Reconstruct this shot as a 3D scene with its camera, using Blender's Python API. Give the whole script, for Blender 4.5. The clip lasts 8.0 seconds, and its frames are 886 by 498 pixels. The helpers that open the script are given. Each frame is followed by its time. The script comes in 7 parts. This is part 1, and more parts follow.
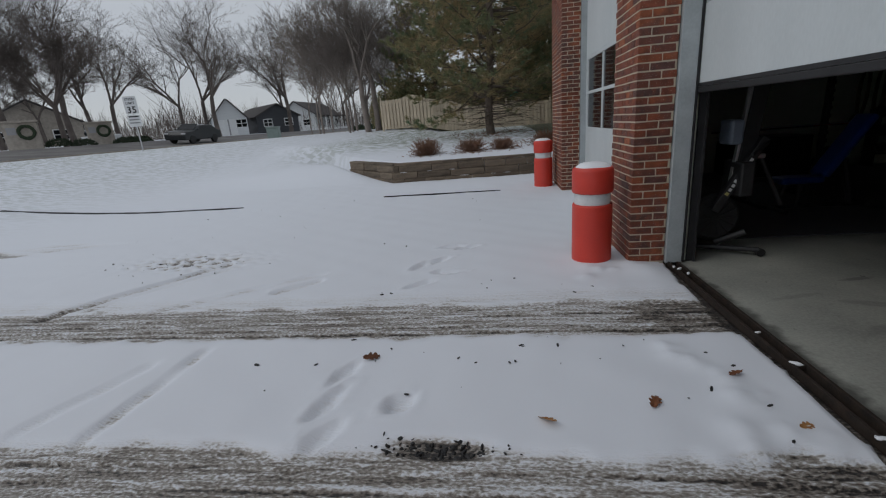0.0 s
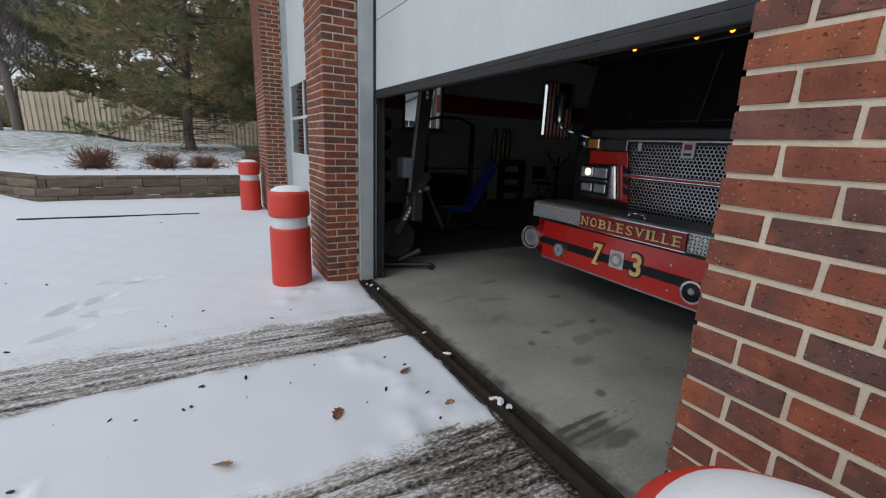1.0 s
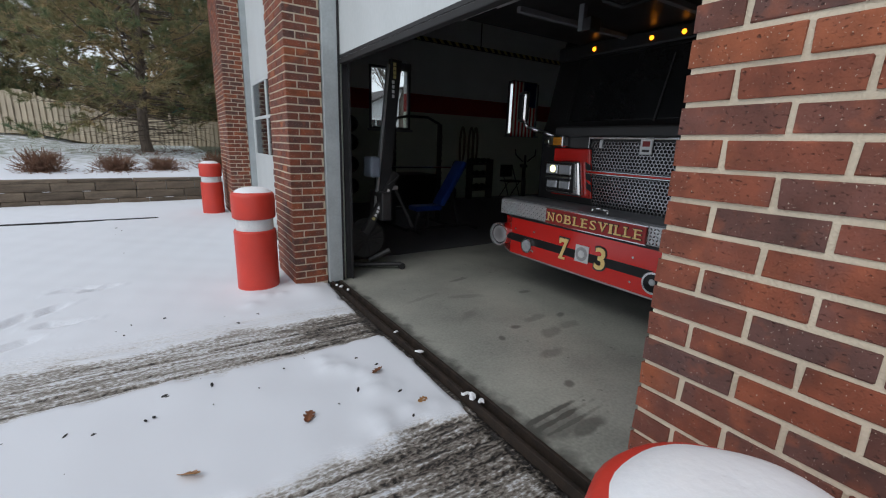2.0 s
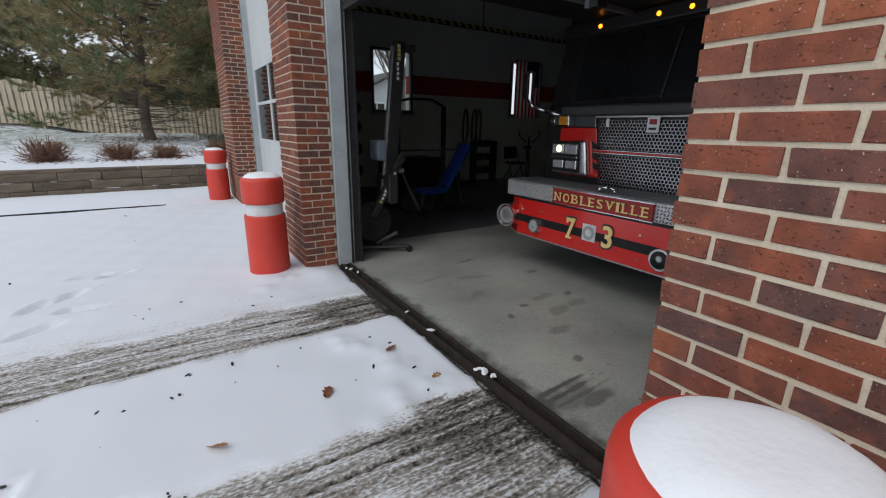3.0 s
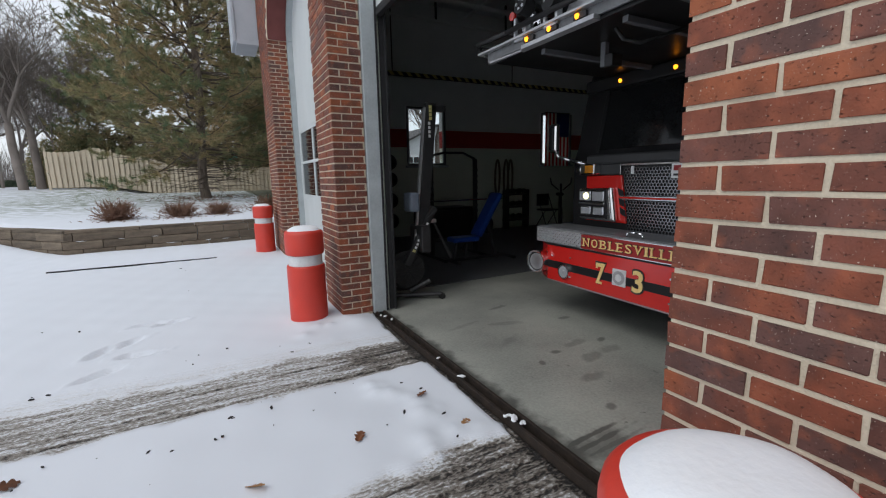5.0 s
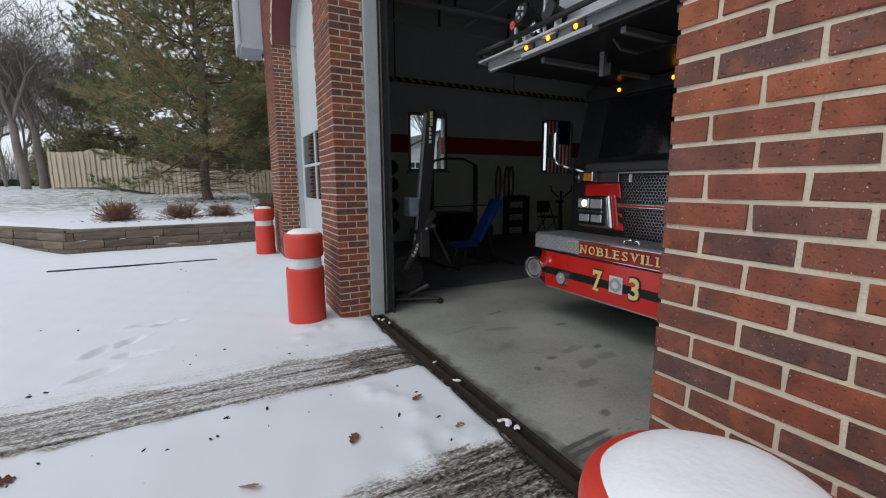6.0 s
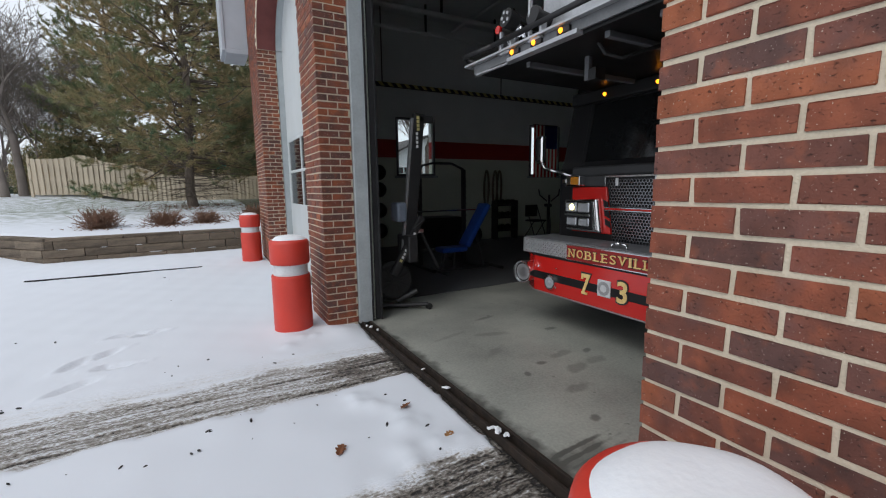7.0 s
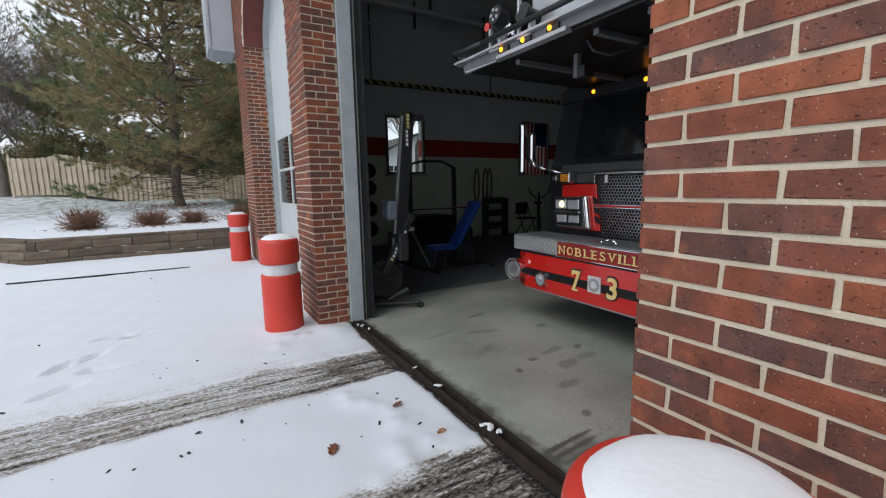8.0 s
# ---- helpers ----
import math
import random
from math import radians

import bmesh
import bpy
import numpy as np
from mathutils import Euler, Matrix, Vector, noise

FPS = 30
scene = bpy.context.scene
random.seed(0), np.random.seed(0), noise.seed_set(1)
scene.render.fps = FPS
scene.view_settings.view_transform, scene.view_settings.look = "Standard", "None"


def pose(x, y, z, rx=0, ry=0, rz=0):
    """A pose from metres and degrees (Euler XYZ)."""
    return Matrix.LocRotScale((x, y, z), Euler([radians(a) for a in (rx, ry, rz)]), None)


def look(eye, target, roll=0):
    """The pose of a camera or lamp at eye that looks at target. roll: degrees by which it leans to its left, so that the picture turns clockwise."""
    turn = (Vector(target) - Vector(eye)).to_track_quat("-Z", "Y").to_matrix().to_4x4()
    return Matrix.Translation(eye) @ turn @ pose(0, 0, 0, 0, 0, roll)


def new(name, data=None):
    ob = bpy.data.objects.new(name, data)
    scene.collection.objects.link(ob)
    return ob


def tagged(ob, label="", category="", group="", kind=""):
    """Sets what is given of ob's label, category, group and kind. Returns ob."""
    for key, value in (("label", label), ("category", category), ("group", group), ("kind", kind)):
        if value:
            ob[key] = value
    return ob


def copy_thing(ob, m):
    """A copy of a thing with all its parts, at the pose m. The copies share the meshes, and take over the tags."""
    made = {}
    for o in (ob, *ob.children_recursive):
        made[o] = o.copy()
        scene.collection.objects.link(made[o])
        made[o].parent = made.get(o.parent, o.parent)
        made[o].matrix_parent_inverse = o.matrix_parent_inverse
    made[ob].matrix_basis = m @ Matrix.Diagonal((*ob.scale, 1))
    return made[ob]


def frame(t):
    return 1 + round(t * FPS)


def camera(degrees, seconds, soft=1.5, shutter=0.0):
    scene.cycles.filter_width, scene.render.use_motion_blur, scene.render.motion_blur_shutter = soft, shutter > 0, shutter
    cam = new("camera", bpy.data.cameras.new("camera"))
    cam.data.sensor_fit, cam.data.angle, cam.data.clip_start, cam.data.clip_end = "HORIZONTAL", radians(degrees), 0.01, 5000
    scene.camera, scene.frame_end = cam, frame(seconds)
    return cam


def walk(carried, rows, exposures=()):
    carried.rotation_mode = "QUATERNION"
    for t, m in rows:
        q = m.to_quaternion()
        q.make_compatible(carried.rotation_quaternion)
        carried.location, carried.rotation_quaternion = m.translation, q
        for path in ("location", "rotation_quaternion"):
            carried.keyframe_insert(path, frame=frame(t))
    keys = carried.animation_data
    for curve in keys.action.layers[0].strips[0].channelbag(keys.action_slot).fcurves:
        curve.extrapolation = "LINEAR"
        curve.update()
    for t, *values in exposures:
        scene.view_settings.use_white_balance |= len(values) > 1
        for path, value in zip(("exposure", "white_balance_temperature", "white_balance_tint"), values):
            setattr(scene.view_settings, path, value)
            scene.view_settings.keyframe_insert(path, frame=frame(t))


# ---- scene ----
cam = camera(92.3, 8.0, soft=1.15)
PATH = [
    (0, (-1.173, -0.471, 1.389), (-1.44, 1.428, 0.82), -4.7),
    (0.5, (-1.0, -0.479, 1.365), (-0.508, 1.339, 0.69), -3.0),
    (0.8, (-0.957, -0.498, 1.357), (-0.147, 1.253, 0.827), 0.1),
    (1, (-0.942, -0.51, 1.365), (0.001, 1.187, 0.885), 2.3),
    (1.5, (-0.926, -0.523, 1.366), (0.131, 1.114, 0.916), 2.4),
    (3, (-1.003, -0.548, 1.349), (0.035, 1.07, 0.798), 0.8),
    (3.5, (-1.024, -0.571, 1.354), (0.047, 1.043, 0.857), -1.6),
    (4, (-1.017, -0.602, 1.374), (-0.084, 1.109, 0.927), -1.6),
    (4.5, (-1.014, -0.64, 1.375), (-0.098, 1.098, 1.001), -1.3),
    (6, (-1.008, -0.704, 1.37), (-0.093, 1.048, 1.063), -0.3),
    (6.5, (-0.994, -0.698, 1.371), (-0.062, 1.046, 1.073), -0.3),
    (7, (-0.979, -0.683, 1.371), (-0.02, 1.048, 1.085), -0.7),
    (7.5, (-0.975, -0.677, 1.368), (0.001, 1.045, 1.081), -1.0),
    (8, (-0.979, -0.68, 1.368), (0.017, 1.029, 1.073), -1.0),
]
EXPOSURES = [(0.0, -0.28), (0.4, -0.06), (0.9, 0.38), (1.5, 0.52), (4.0, 0.58), (6.3, 0.57), (8.0, 0.74)]
walk(cam, [(t, look(eye, aim, lean)) for t, eye, aim, lean in PATH], EXPOSURES)

# ---- world and sun: overcast winter day ----
world = bpy.data.worlds.new("world")
scene.world = world
world.use_nodes = True
wn = world.node_tree.nodes
wl = world.node_tree.links
sky = wn.new("ShaderNodeTexSky")
sky.sky_type, sky.sun_disc = "NISHITA", False
sky.sun_elevation, sky.sun_rotation = radians(38), radians(250)
sky.air_density, sky.dust_density, sky.ozone_density = 1.0, 1.0, 1.0
cloud_noise = wn.new("ShaderNodeTexNoise")
cloud_noise.inputs["Scale"].default_value, cloud_noise.inputs["Detail"].default_value = 1.6, 5
cloud = wn.new("ShaderNodeValToRGB")
cloud.color_ramp.elements[0].color, cloud.color_ramp.elements[1].color = (5.4, 5.75, 6.25, 1), (6.8, 7.1, 7.5, 1)
wl.new(cloud_noise.outputs["Fac"], cloud.inputs["Fac"])
pale = wn.new("ShaderNodeMix")
pale.data_type = "RGBA"
pale.inputs[0].default_value = 0.85
wl.new(sky.outputs["Color"], pale.inputs[6])
wl.new(cloud.outputs["Color"], pale.inputs[7])
wl.new(pale.outputs[2], wn["Background"].inputs["Color"])
wn["Background"].inputs["Strength"].default_value = 0.10
sun = new("sun", bpy.data.lights.new("sun", "SUN"))
sun.data.energy, sun.data.angle, sun.data.color = 0.6, radians(30), (1.0, 0.97, 0.93)
sun.matrix_basis = look((-14, -6, 16), (0, 0, 0))


# ---- materials ----
def mat(name, a, b=None, scale=6.0, rough=0.7, metal=0.0, bump=0.0, bump_scale=60.0, fine=0.35, coat=0.0, per_object=0.0, stretch=(1, 1, 1), spec=0.5):
    """A surface of two colours mixed by coarse and fine noise, with relief."""
    m = bpy.data.materials.new(name)
    m.use_nodes = True
    n, l = m.node_tree.nodes, m.node_tree.links
    p = n["Principled BSDF"]
    p.inputs["Metallic"].default_value = metal
    p.inputs["Coat Weight"].default_value = coat
    p.inputs["Coat Roughness"].default_value = 0.12
    p.inputs["Specular IOR Level"].default_value = spec
    b = b or tuple(min(1.0, c * 0.8) for c in a)
    tc = n.new("ShaderNodeTexCoord")
    mp = n.new("ShaderNodeMapping")
    mp.inputs["Scale"].default_value = stretch
    l.new(tc.outputs["Object"], mp.inputs["Vector"])
    coarse = n.new("ShaderNodeTexNoise")
    coarse.inputs["Scale"].default_value, coarse.inputs["Detail"].default_value = scale, 5
    small = n.new("ShaderNodeTexNoise")
    small.inputs["Scale"].default_value, small.inputs["Detail"].default_value = bump_scale, 4
    l.new(mp.outputs["Vector"], coarse.inputs["Vector"])
    l.new(mp.outputs["Vector"], small.inputs["Vector"])
    mix = n.new("ShaderNodeMix")
    mix.data_type = "FLOAT"
    mix.inputs[0].default_value = fine
    l.new(coarse.outputs["Fac"], mix.inputs[2])
    l.new(small.outputs["Fac"], mix.inputs[3])
    ramp = n.new("ShaderNodeValToRGB")
    ramp.color_ramp.elements[0].position, ramp.color_ramp.elements[1].position = 0.35, 0.65
    ramp.color_ramp.elements[0].color, ramp.color_ramp.elements[1].color = (*a, 1), (*b, 1)
    l.new(mix.outputs[0], ramp.inputs["Fac"])
    out = ramp.outputs["Color"]
    if per_object:
        oi = n.new("ShaderNodeObjectInfo")
        rng = n.new("ShaderNodeMapRange")
        rng.inputs["To Min"].default_value, rng.inputs["To Max"].default_value = 1 - per_object, 1 + per_object
        l.new(oi.outputs["Random"], rng.inputs["Value"])
        hs = n.new("ShaderNodeHueSaturation")
        l.new(rng.outputs["Result"], hs.inputs["Value"])
        l.new(out, hs.inputs["Color"])
        out = hs.outputs["Color"]
    l.new(out, p.inputs["Base Color"])
    rr = n.new("ShaderNodeMapRange")
    rr.inputs["To Min"].default_value, rr.inputs["To Max"].default_value = max(0.02, rough - 0.1), min(1.0, rough + 0.1)
    l.new(coarse.outputs["Fac"], rr.inputs["Value"])
    l.new(rr.outputs["Result"], p.inputs["Roughness"])
    if bump:
        bp = n.new("ShaderNodeBump")
        bp.inputs["Strength"].default_value, bp.inputs["Distance"].default_value = 1.0, bump
        l.new(small.outputs["Fac"], bp.inputs["Height"])
        l.new(bp.outputs["Normal"], p.inputs["Normal"])
    return m


def glow(name, colour, strength):
    m = bpy.data.materials.new(name)
    m.use_nodes = True
    p = m.node_tree.nodes["Principled BSDF"]
    p.inputs["Base Color"].default_value = (*colour, 1)
    p.inputs["Emission Color"].default_value = (*colour, 1)
    p.inputs["Emission Strength"].default_value = strength
    return m


def glass(name, tint=(0.9, 0.95, 0.95), rough=0.02):
    m = bpy.data.materials.new(name)
    m.use_nodes = True
    p = m.node_tree.nodes["Principled BSDF"]
    p.inputs["Base Color"].default_value = (*tint, 1)
    p.inputs["Transmission Weight"].default_value = 1.0
    p.inputs["Roughness"].default_value = rough
    p.inputs["IOR"].default_value = 1.45
    return m


def cloth(name, colour):
    """Thin woven cloth that lets some light through."""
    m = bpy.data.materials.new(name)
    m.use_nodes = True
    n, l = m.node_tree.nodes, m.node_tree.links
    p = n["Principled BSDF"]
    p.inputs["Base Color"].default_value = (*colour, 1)
    p.inputs["Roughness"].default_value = 0.9
    tr = n.new("ShaderNodeBsdfTranslucent")
    tr.inputs["Color"].default_value = (*colour, 1)
    mx = n.new("ShaderNodeMixShader")
    mx.inputs[0].default_value = 0.5
    l.new(p.outputs[0], mx.inputs[1])
    l.new(tr.outputs[0], mx.inputs[2])
    l.new(mx.outputs[0], n["Material Output"].inputs["Surface"])
    return m


SNOW_CAP = mat("snow_cap", (0.80, 0.83, 0.88), (0.86, 0.88, 0.91), 6, 0.7, bump=0.0012, bump_scale=70)
MORTAR = mat("mortar", (0.53, 0.462, 0.352), (0.65, 0.572, 0.448), 9, 0.9, bump=0.003, bump_scale=160)
WHITE_METAL = mat("white_metal", (0.60, 0.64, 0.65), (0.53, 0.57, 0.58), 1.6, 0.42, bump=0.0004, stretch=(1, 1, 0.4))
TRIM = mat("trim_paint", (0.44, 0.48, 0.49), (0.34, 0.37, 0.38), 5, 0.5, bump=0.0006)
RED_PLASTIC = mat("red_plastic", (0.64, 0.05, 0.03), (0.56, 0.045, 0.03), 5, 0.42, bump=0.0006, bump_scale=90)
WHITE_BAND = mat("white_band", (0.70, 0.72, 0.73), (0.56, 0.58, 0.60), 8, 0.4)
RUBBER = mat("rubber", (0.012, 0.012, 0.013), (0.022, 0.022, 0.023), 10, 0.6)
DARK_METAL = mat("dark_metal", (0.014, 0.014, 0.015), (0.026, 0.026, 0.028), 10, 0.5)
RUST = mat("rusty_steel", (0.05, 0.035, 0.026), (0.022, 0.018, 0.016), 14, 0.75, metal=0.3, bump=0.002, bump_scale=90)
BLOCK = mat("retaining_block", (0.20, 0.155, 0.112), (0.085, 0.067, 0.05), 3.0, 0.9, bump=0.012, bump_scale=22, per_object=0.25, stretch=(0.8, 3, 4))
FENCE_WOOD = mat("fence_wood", (0.64, 0.545, 0.415), (0.55, 0.465, 0.35), 4, 0.8, per_object=0.14, stretch=(4, 4, 0.6))
BARK = mat("bark", (0.17, 0.135, 0.108), (0.085, 0.066, 0.052), 6, 0.9, bump=0.012, bump_scale=18, stretch=(4, 4, 0.7))
BARE_PALE = mat("pale_twigs", (0.26, 0.225, 0.20), (0.15, 0.125, 0.11), 1.2, 0.9)
BARE = mat("bare_twigs", (0.15, 0.125, 0.112), (0.075, 0.062, 0.056), 1.2, 0.9)
def needle_material():
    """Pine needles: green at the living twig ends, olive and straw-brown further in."""
    m = mat("needles", (0.135, 0.20, 0.115), (0.22, 0.225, 0.105), 1.1, 0.6, fine=0.4, bump_scale=6)
    n, l = m.node_tree.nodes, m.node_tree.links
    p = n["Principled BSDF"]
    green = p.inputs["Base Color"].links[0].from_socket
    age = n.new("ShaderNodeAttribute")
    age.attribute_name = "age"
    patch = n.new("ShaderNodeTexNoise")
    patch.inputs["Scale"].default_value, patch.inputs["Detail"].default_value = 0.7, 3
    l.new(n["Texture Coordinate"].outputs["Object"], patch.inputs["Vector"])
    lift = n.new("ShaderNodeMath")
    lift.operation = "MULTIPLY_ADD"
    lift.inputs[1].default_value = 1.6
    l.new(patch.outputs["Fac"], lift.inputs[0])
    l.new(age.outputs["Fac"], lift.inputs[2])
    rng = n.new("ShaderNodeMapRange")
    rng.inputs["From Min"].default_value, rng.inputs["From Max"].default_value = 0.62, 1.32
    l.new(lift.outputs[0], rng.inputs["Value"])
    mix = n.new("ShaderNodeMix")
    mix.data_type = "RGBA"
    l.new(rng.outputs["Result"], mix.inputs[0])
    l.new(green, mix.inputs[6])
    mix.inputs[7].default_value = (0.46, 0.345, 0.19, 1)
    l.new(mix.outputs[2], p.inputs["Base Color"])
    return m


NEEDLES = needle_material()


def let_light_through(m, share):
    """Adds the light that thin leaves pass on."""
    n, l = m.node_tree.nodes, m.node_tree.links
    p = n["Principled BSDF"]
    tr = n.new("ShaderNodeBsdfTranslucent")
    l.new(p.inputs["Base Color"].links[0].from_socket, tr.inputs["Color"])
    mx = n.new("ShaderNodeMixShader")
    mx.inputs[0].default_value = share
    l.new(p.outputs[0], mx.inputs[1])
    l.new(tr.outputs[0], mx.inputs[2])
    l.new(mx.outputs[0], n["Material Output"].inputs["Surface"])


let_light_through(NEEDLES, 0.5)
SHRUB = mat("shrub_twigs", (0.27, 0.145, 0.09), (0.17, 0.095, 0.065), 9, 0.85)
WALL_LOWER = mat("painted_block", (0.72, 0.755, 0.65), (0.66, 0.695, 0.60), 2, 0.7, bump=0.001)
WALL_UPPER = mat("upper_wall", (0.76, 0.785, 0.785), (0.70, 0.725, 0.725), 2, 0.75, bump=0.001)
RED_STRIPE = mat("red_stripe", (0.42, 0.03, 0.026), (0.36, 0.027, 0.023), 3, 0.5)
CEILING = mat("ceiling_paint", (0.72, 0.74, 0.76), (0.64, 0.66, 0.68), 1, 0.8)
GYM_MAT = mat("gym_mat", (0.075, 0.077, 0.08), (0.11, 0.112, 0.117), 20, 0.65, bump=0.001, bump_scale=200)
TRUCK_RED = mat("truck_red", (0.56, 0.016, 0.012), (0.50, 0.014, 0.011), 2, 0.22, coat=0.6)
TRUCK_BLACK = mat("truck_black", (0.008, 0.008, 0.009), (0.013, 0.013, 0.014), 4, 0.38, spec=0.3)
TRUCK_COWL = mat("truck_cowl", (0.045, 0.046, 0.048), (0.035, 0.036, 0.038), 4, 0.5, spec=0.4)
TRUCK_GREY = mat("truck_grey", (0.15, 0.155, 0.165), (0.12, 0.125, 0.135), 4, 0.4)
CHROME = mat("chrome", (0.78, 0.79, 0.81), (0.70, 0.71, 0.73), 10, 0.12, metal=1.0)
ALU = mat("diamond_plate", (0.50, 0.51, 0.52), (0.40, 0.41, 0.42), 15, 0.33, metal=0.75)
ASPHALT = mat("asphalt", (0.085, 0.08, 0.078), (0.20, 0.195, 0.19), 0.5, 0.9)
GOLD = mat("gold_leaf", (0.82, 0.60, 0.25), (0.70, 0.50, 0.19), 60, 0.4)
SIGN_RED = mat("sign_red", (0.30, 0.012, 0.012), (0.26, 0.011, 0.011), 4, 0.35)
BLUE_VINYL = mat("blue_vinyl", (0.016, 0.075, 0.36), (0.012, 0.06, 0.30), 8, 0.35)
GREY_PAD = mat("grey_pad", (0.17, 0.20, 0.25), (0.13, 0.155, 0.20), 8, 0.5)
WHITE_PAINT = mat("white_paint", (0.76, 0.77, 0.77), (0.68, 0.69, 0.70), 3, 0.5)
EAVE_GREY = mat("eave_metal", (0.44, 0.47, 0.51), (0.39, 0.42, 0.46), 3, 0.5)
YELLOW = mat("yellow_paint", (0.62, 0.55, 0.22), (0.52, 0.46, 0.18), 8, 0.5)
ARCH_RED = mat("arch_lining", (0.165, 0.042, 0.036), (0.13, 0.034, 0.03), 5, 0.7, bump=0.001)
FLAG_RED = cloth("flag_red", (0.55, 0.035, 0.045))
FLAG_BLUE = cloth("flag_blue", (0.03, 0.04, 0.17))
FLAG_WHITE = cloth("flag_white", (0.80, 0.79, 0.76))
LEAF = mat("oak_leaf", (0.20, 0.075, 0.03), (0.12, 0.045, 0.02), 30, 0.7, per_object=0.3)
LEAF_TAN = mat("tan_leaf", (0.42, 0.22, 0.08), (0.28, 0.13, 0.05), 30, 0.7)
STONE = mat("monument_stone", (0.40, 0.36, 0.31), (0.27, 0.24, 0.21), 3, 0.85, bump=0.01, bump_scale=8)
WREATH = mat("wreath_green", (0.02, 0.035, 0.018), (0.035, 0.05, 0.025), 6, 0.9)
SIDING_WHITE = mat("white_siding", (0.66, 0.68, 0.69), (0.58, 0.60, 0.61), 1, 0.7, stretch=(0.3, 0.3, 6))
SIDING_DARK = mat("dark_siding", (0.035, 0.038, 0.045), (0.055, 0.058, 0.065), 1, 0.7, stretch=(0.3, 0.3, 6))
SHINGLE = mat("roof_shingle", (0.055, 0.05, 0.05), (0.085, 0.078, 0.076), 2, 0.9)
CAR_PAINT = mat("car_paint", (0.012, 0.015, 0.018), (0.018, 0.021, 0.024), 2, 0.4, coat=0.15)
CABINET_GREEN = mat("cabinet_green", (0.24, 0.30, 0.28), (0.20, 0.25, 0.23), 3, 0.6)
SIGN_WHITE = mat("sign_white", (0.74, 0.75, 0.76), (0.66, 0.67, 0.68), 6, 0.4)
INK = mat("ink", (0.015, 0.015, 0.016), (0.02, 0.02, 0.021), 5, 0.5)
ROPE = mat("rope", (0.20, 0.18, 0.12), (0.14, 0.125, 0.085), 30, 0.9)
DARK_GLASS = mat("dark_glass", (0.008, 0.009, 0.010), (0.010, 0.011, 0.012), 2, 0.06, spec=0.3)
LENS_GREY = mat("lamp_lens", (0.55, 0.57, 0.60), (0.42, 0.44, 0.47), 40, 0.12, metal=0.4)
GLASS = glass("window_glass")
AMBER = glow("amber_lamp", (1.0, 0.30, 0.012), 2.4)
AMBER_OFF = mat("amber_lens", (0.55, 0.22, 0.02), (0.42, 0.16, 0.02), 20, 0.2)
HEADLAMP = glow("headlamp_lit", (1.0, 0.95, 0.45), 1.6)
GRILLE_METAL = mat("grille_metal", (0.34, 0.345, 0.36), (0.20, 0.205, 0.215), 3, 0.22, metal=1.0)
EMBLEM_GREY = mat("emblem_grey", (0.34, 0.34, 0.35), (0.26, 0.26, 0.27), 40, 0.5)
PLATFORM_GREY = mat("platform_grey", (0.56, 0.57, 0.59), (0.42, 0.43, 0.45), 6, 0.38, metal=0.5)
PLATFORM_DARK = mat("platform_dark", (0.17, 0.175, 0.185), (0.11, 0.115, 0.12), 6, 0.45)
PLATE_GREY = mat("plate_grey", (0.62, 0.63, 0.64), (0.52, 0.53, 0.55), 20, 0.35)


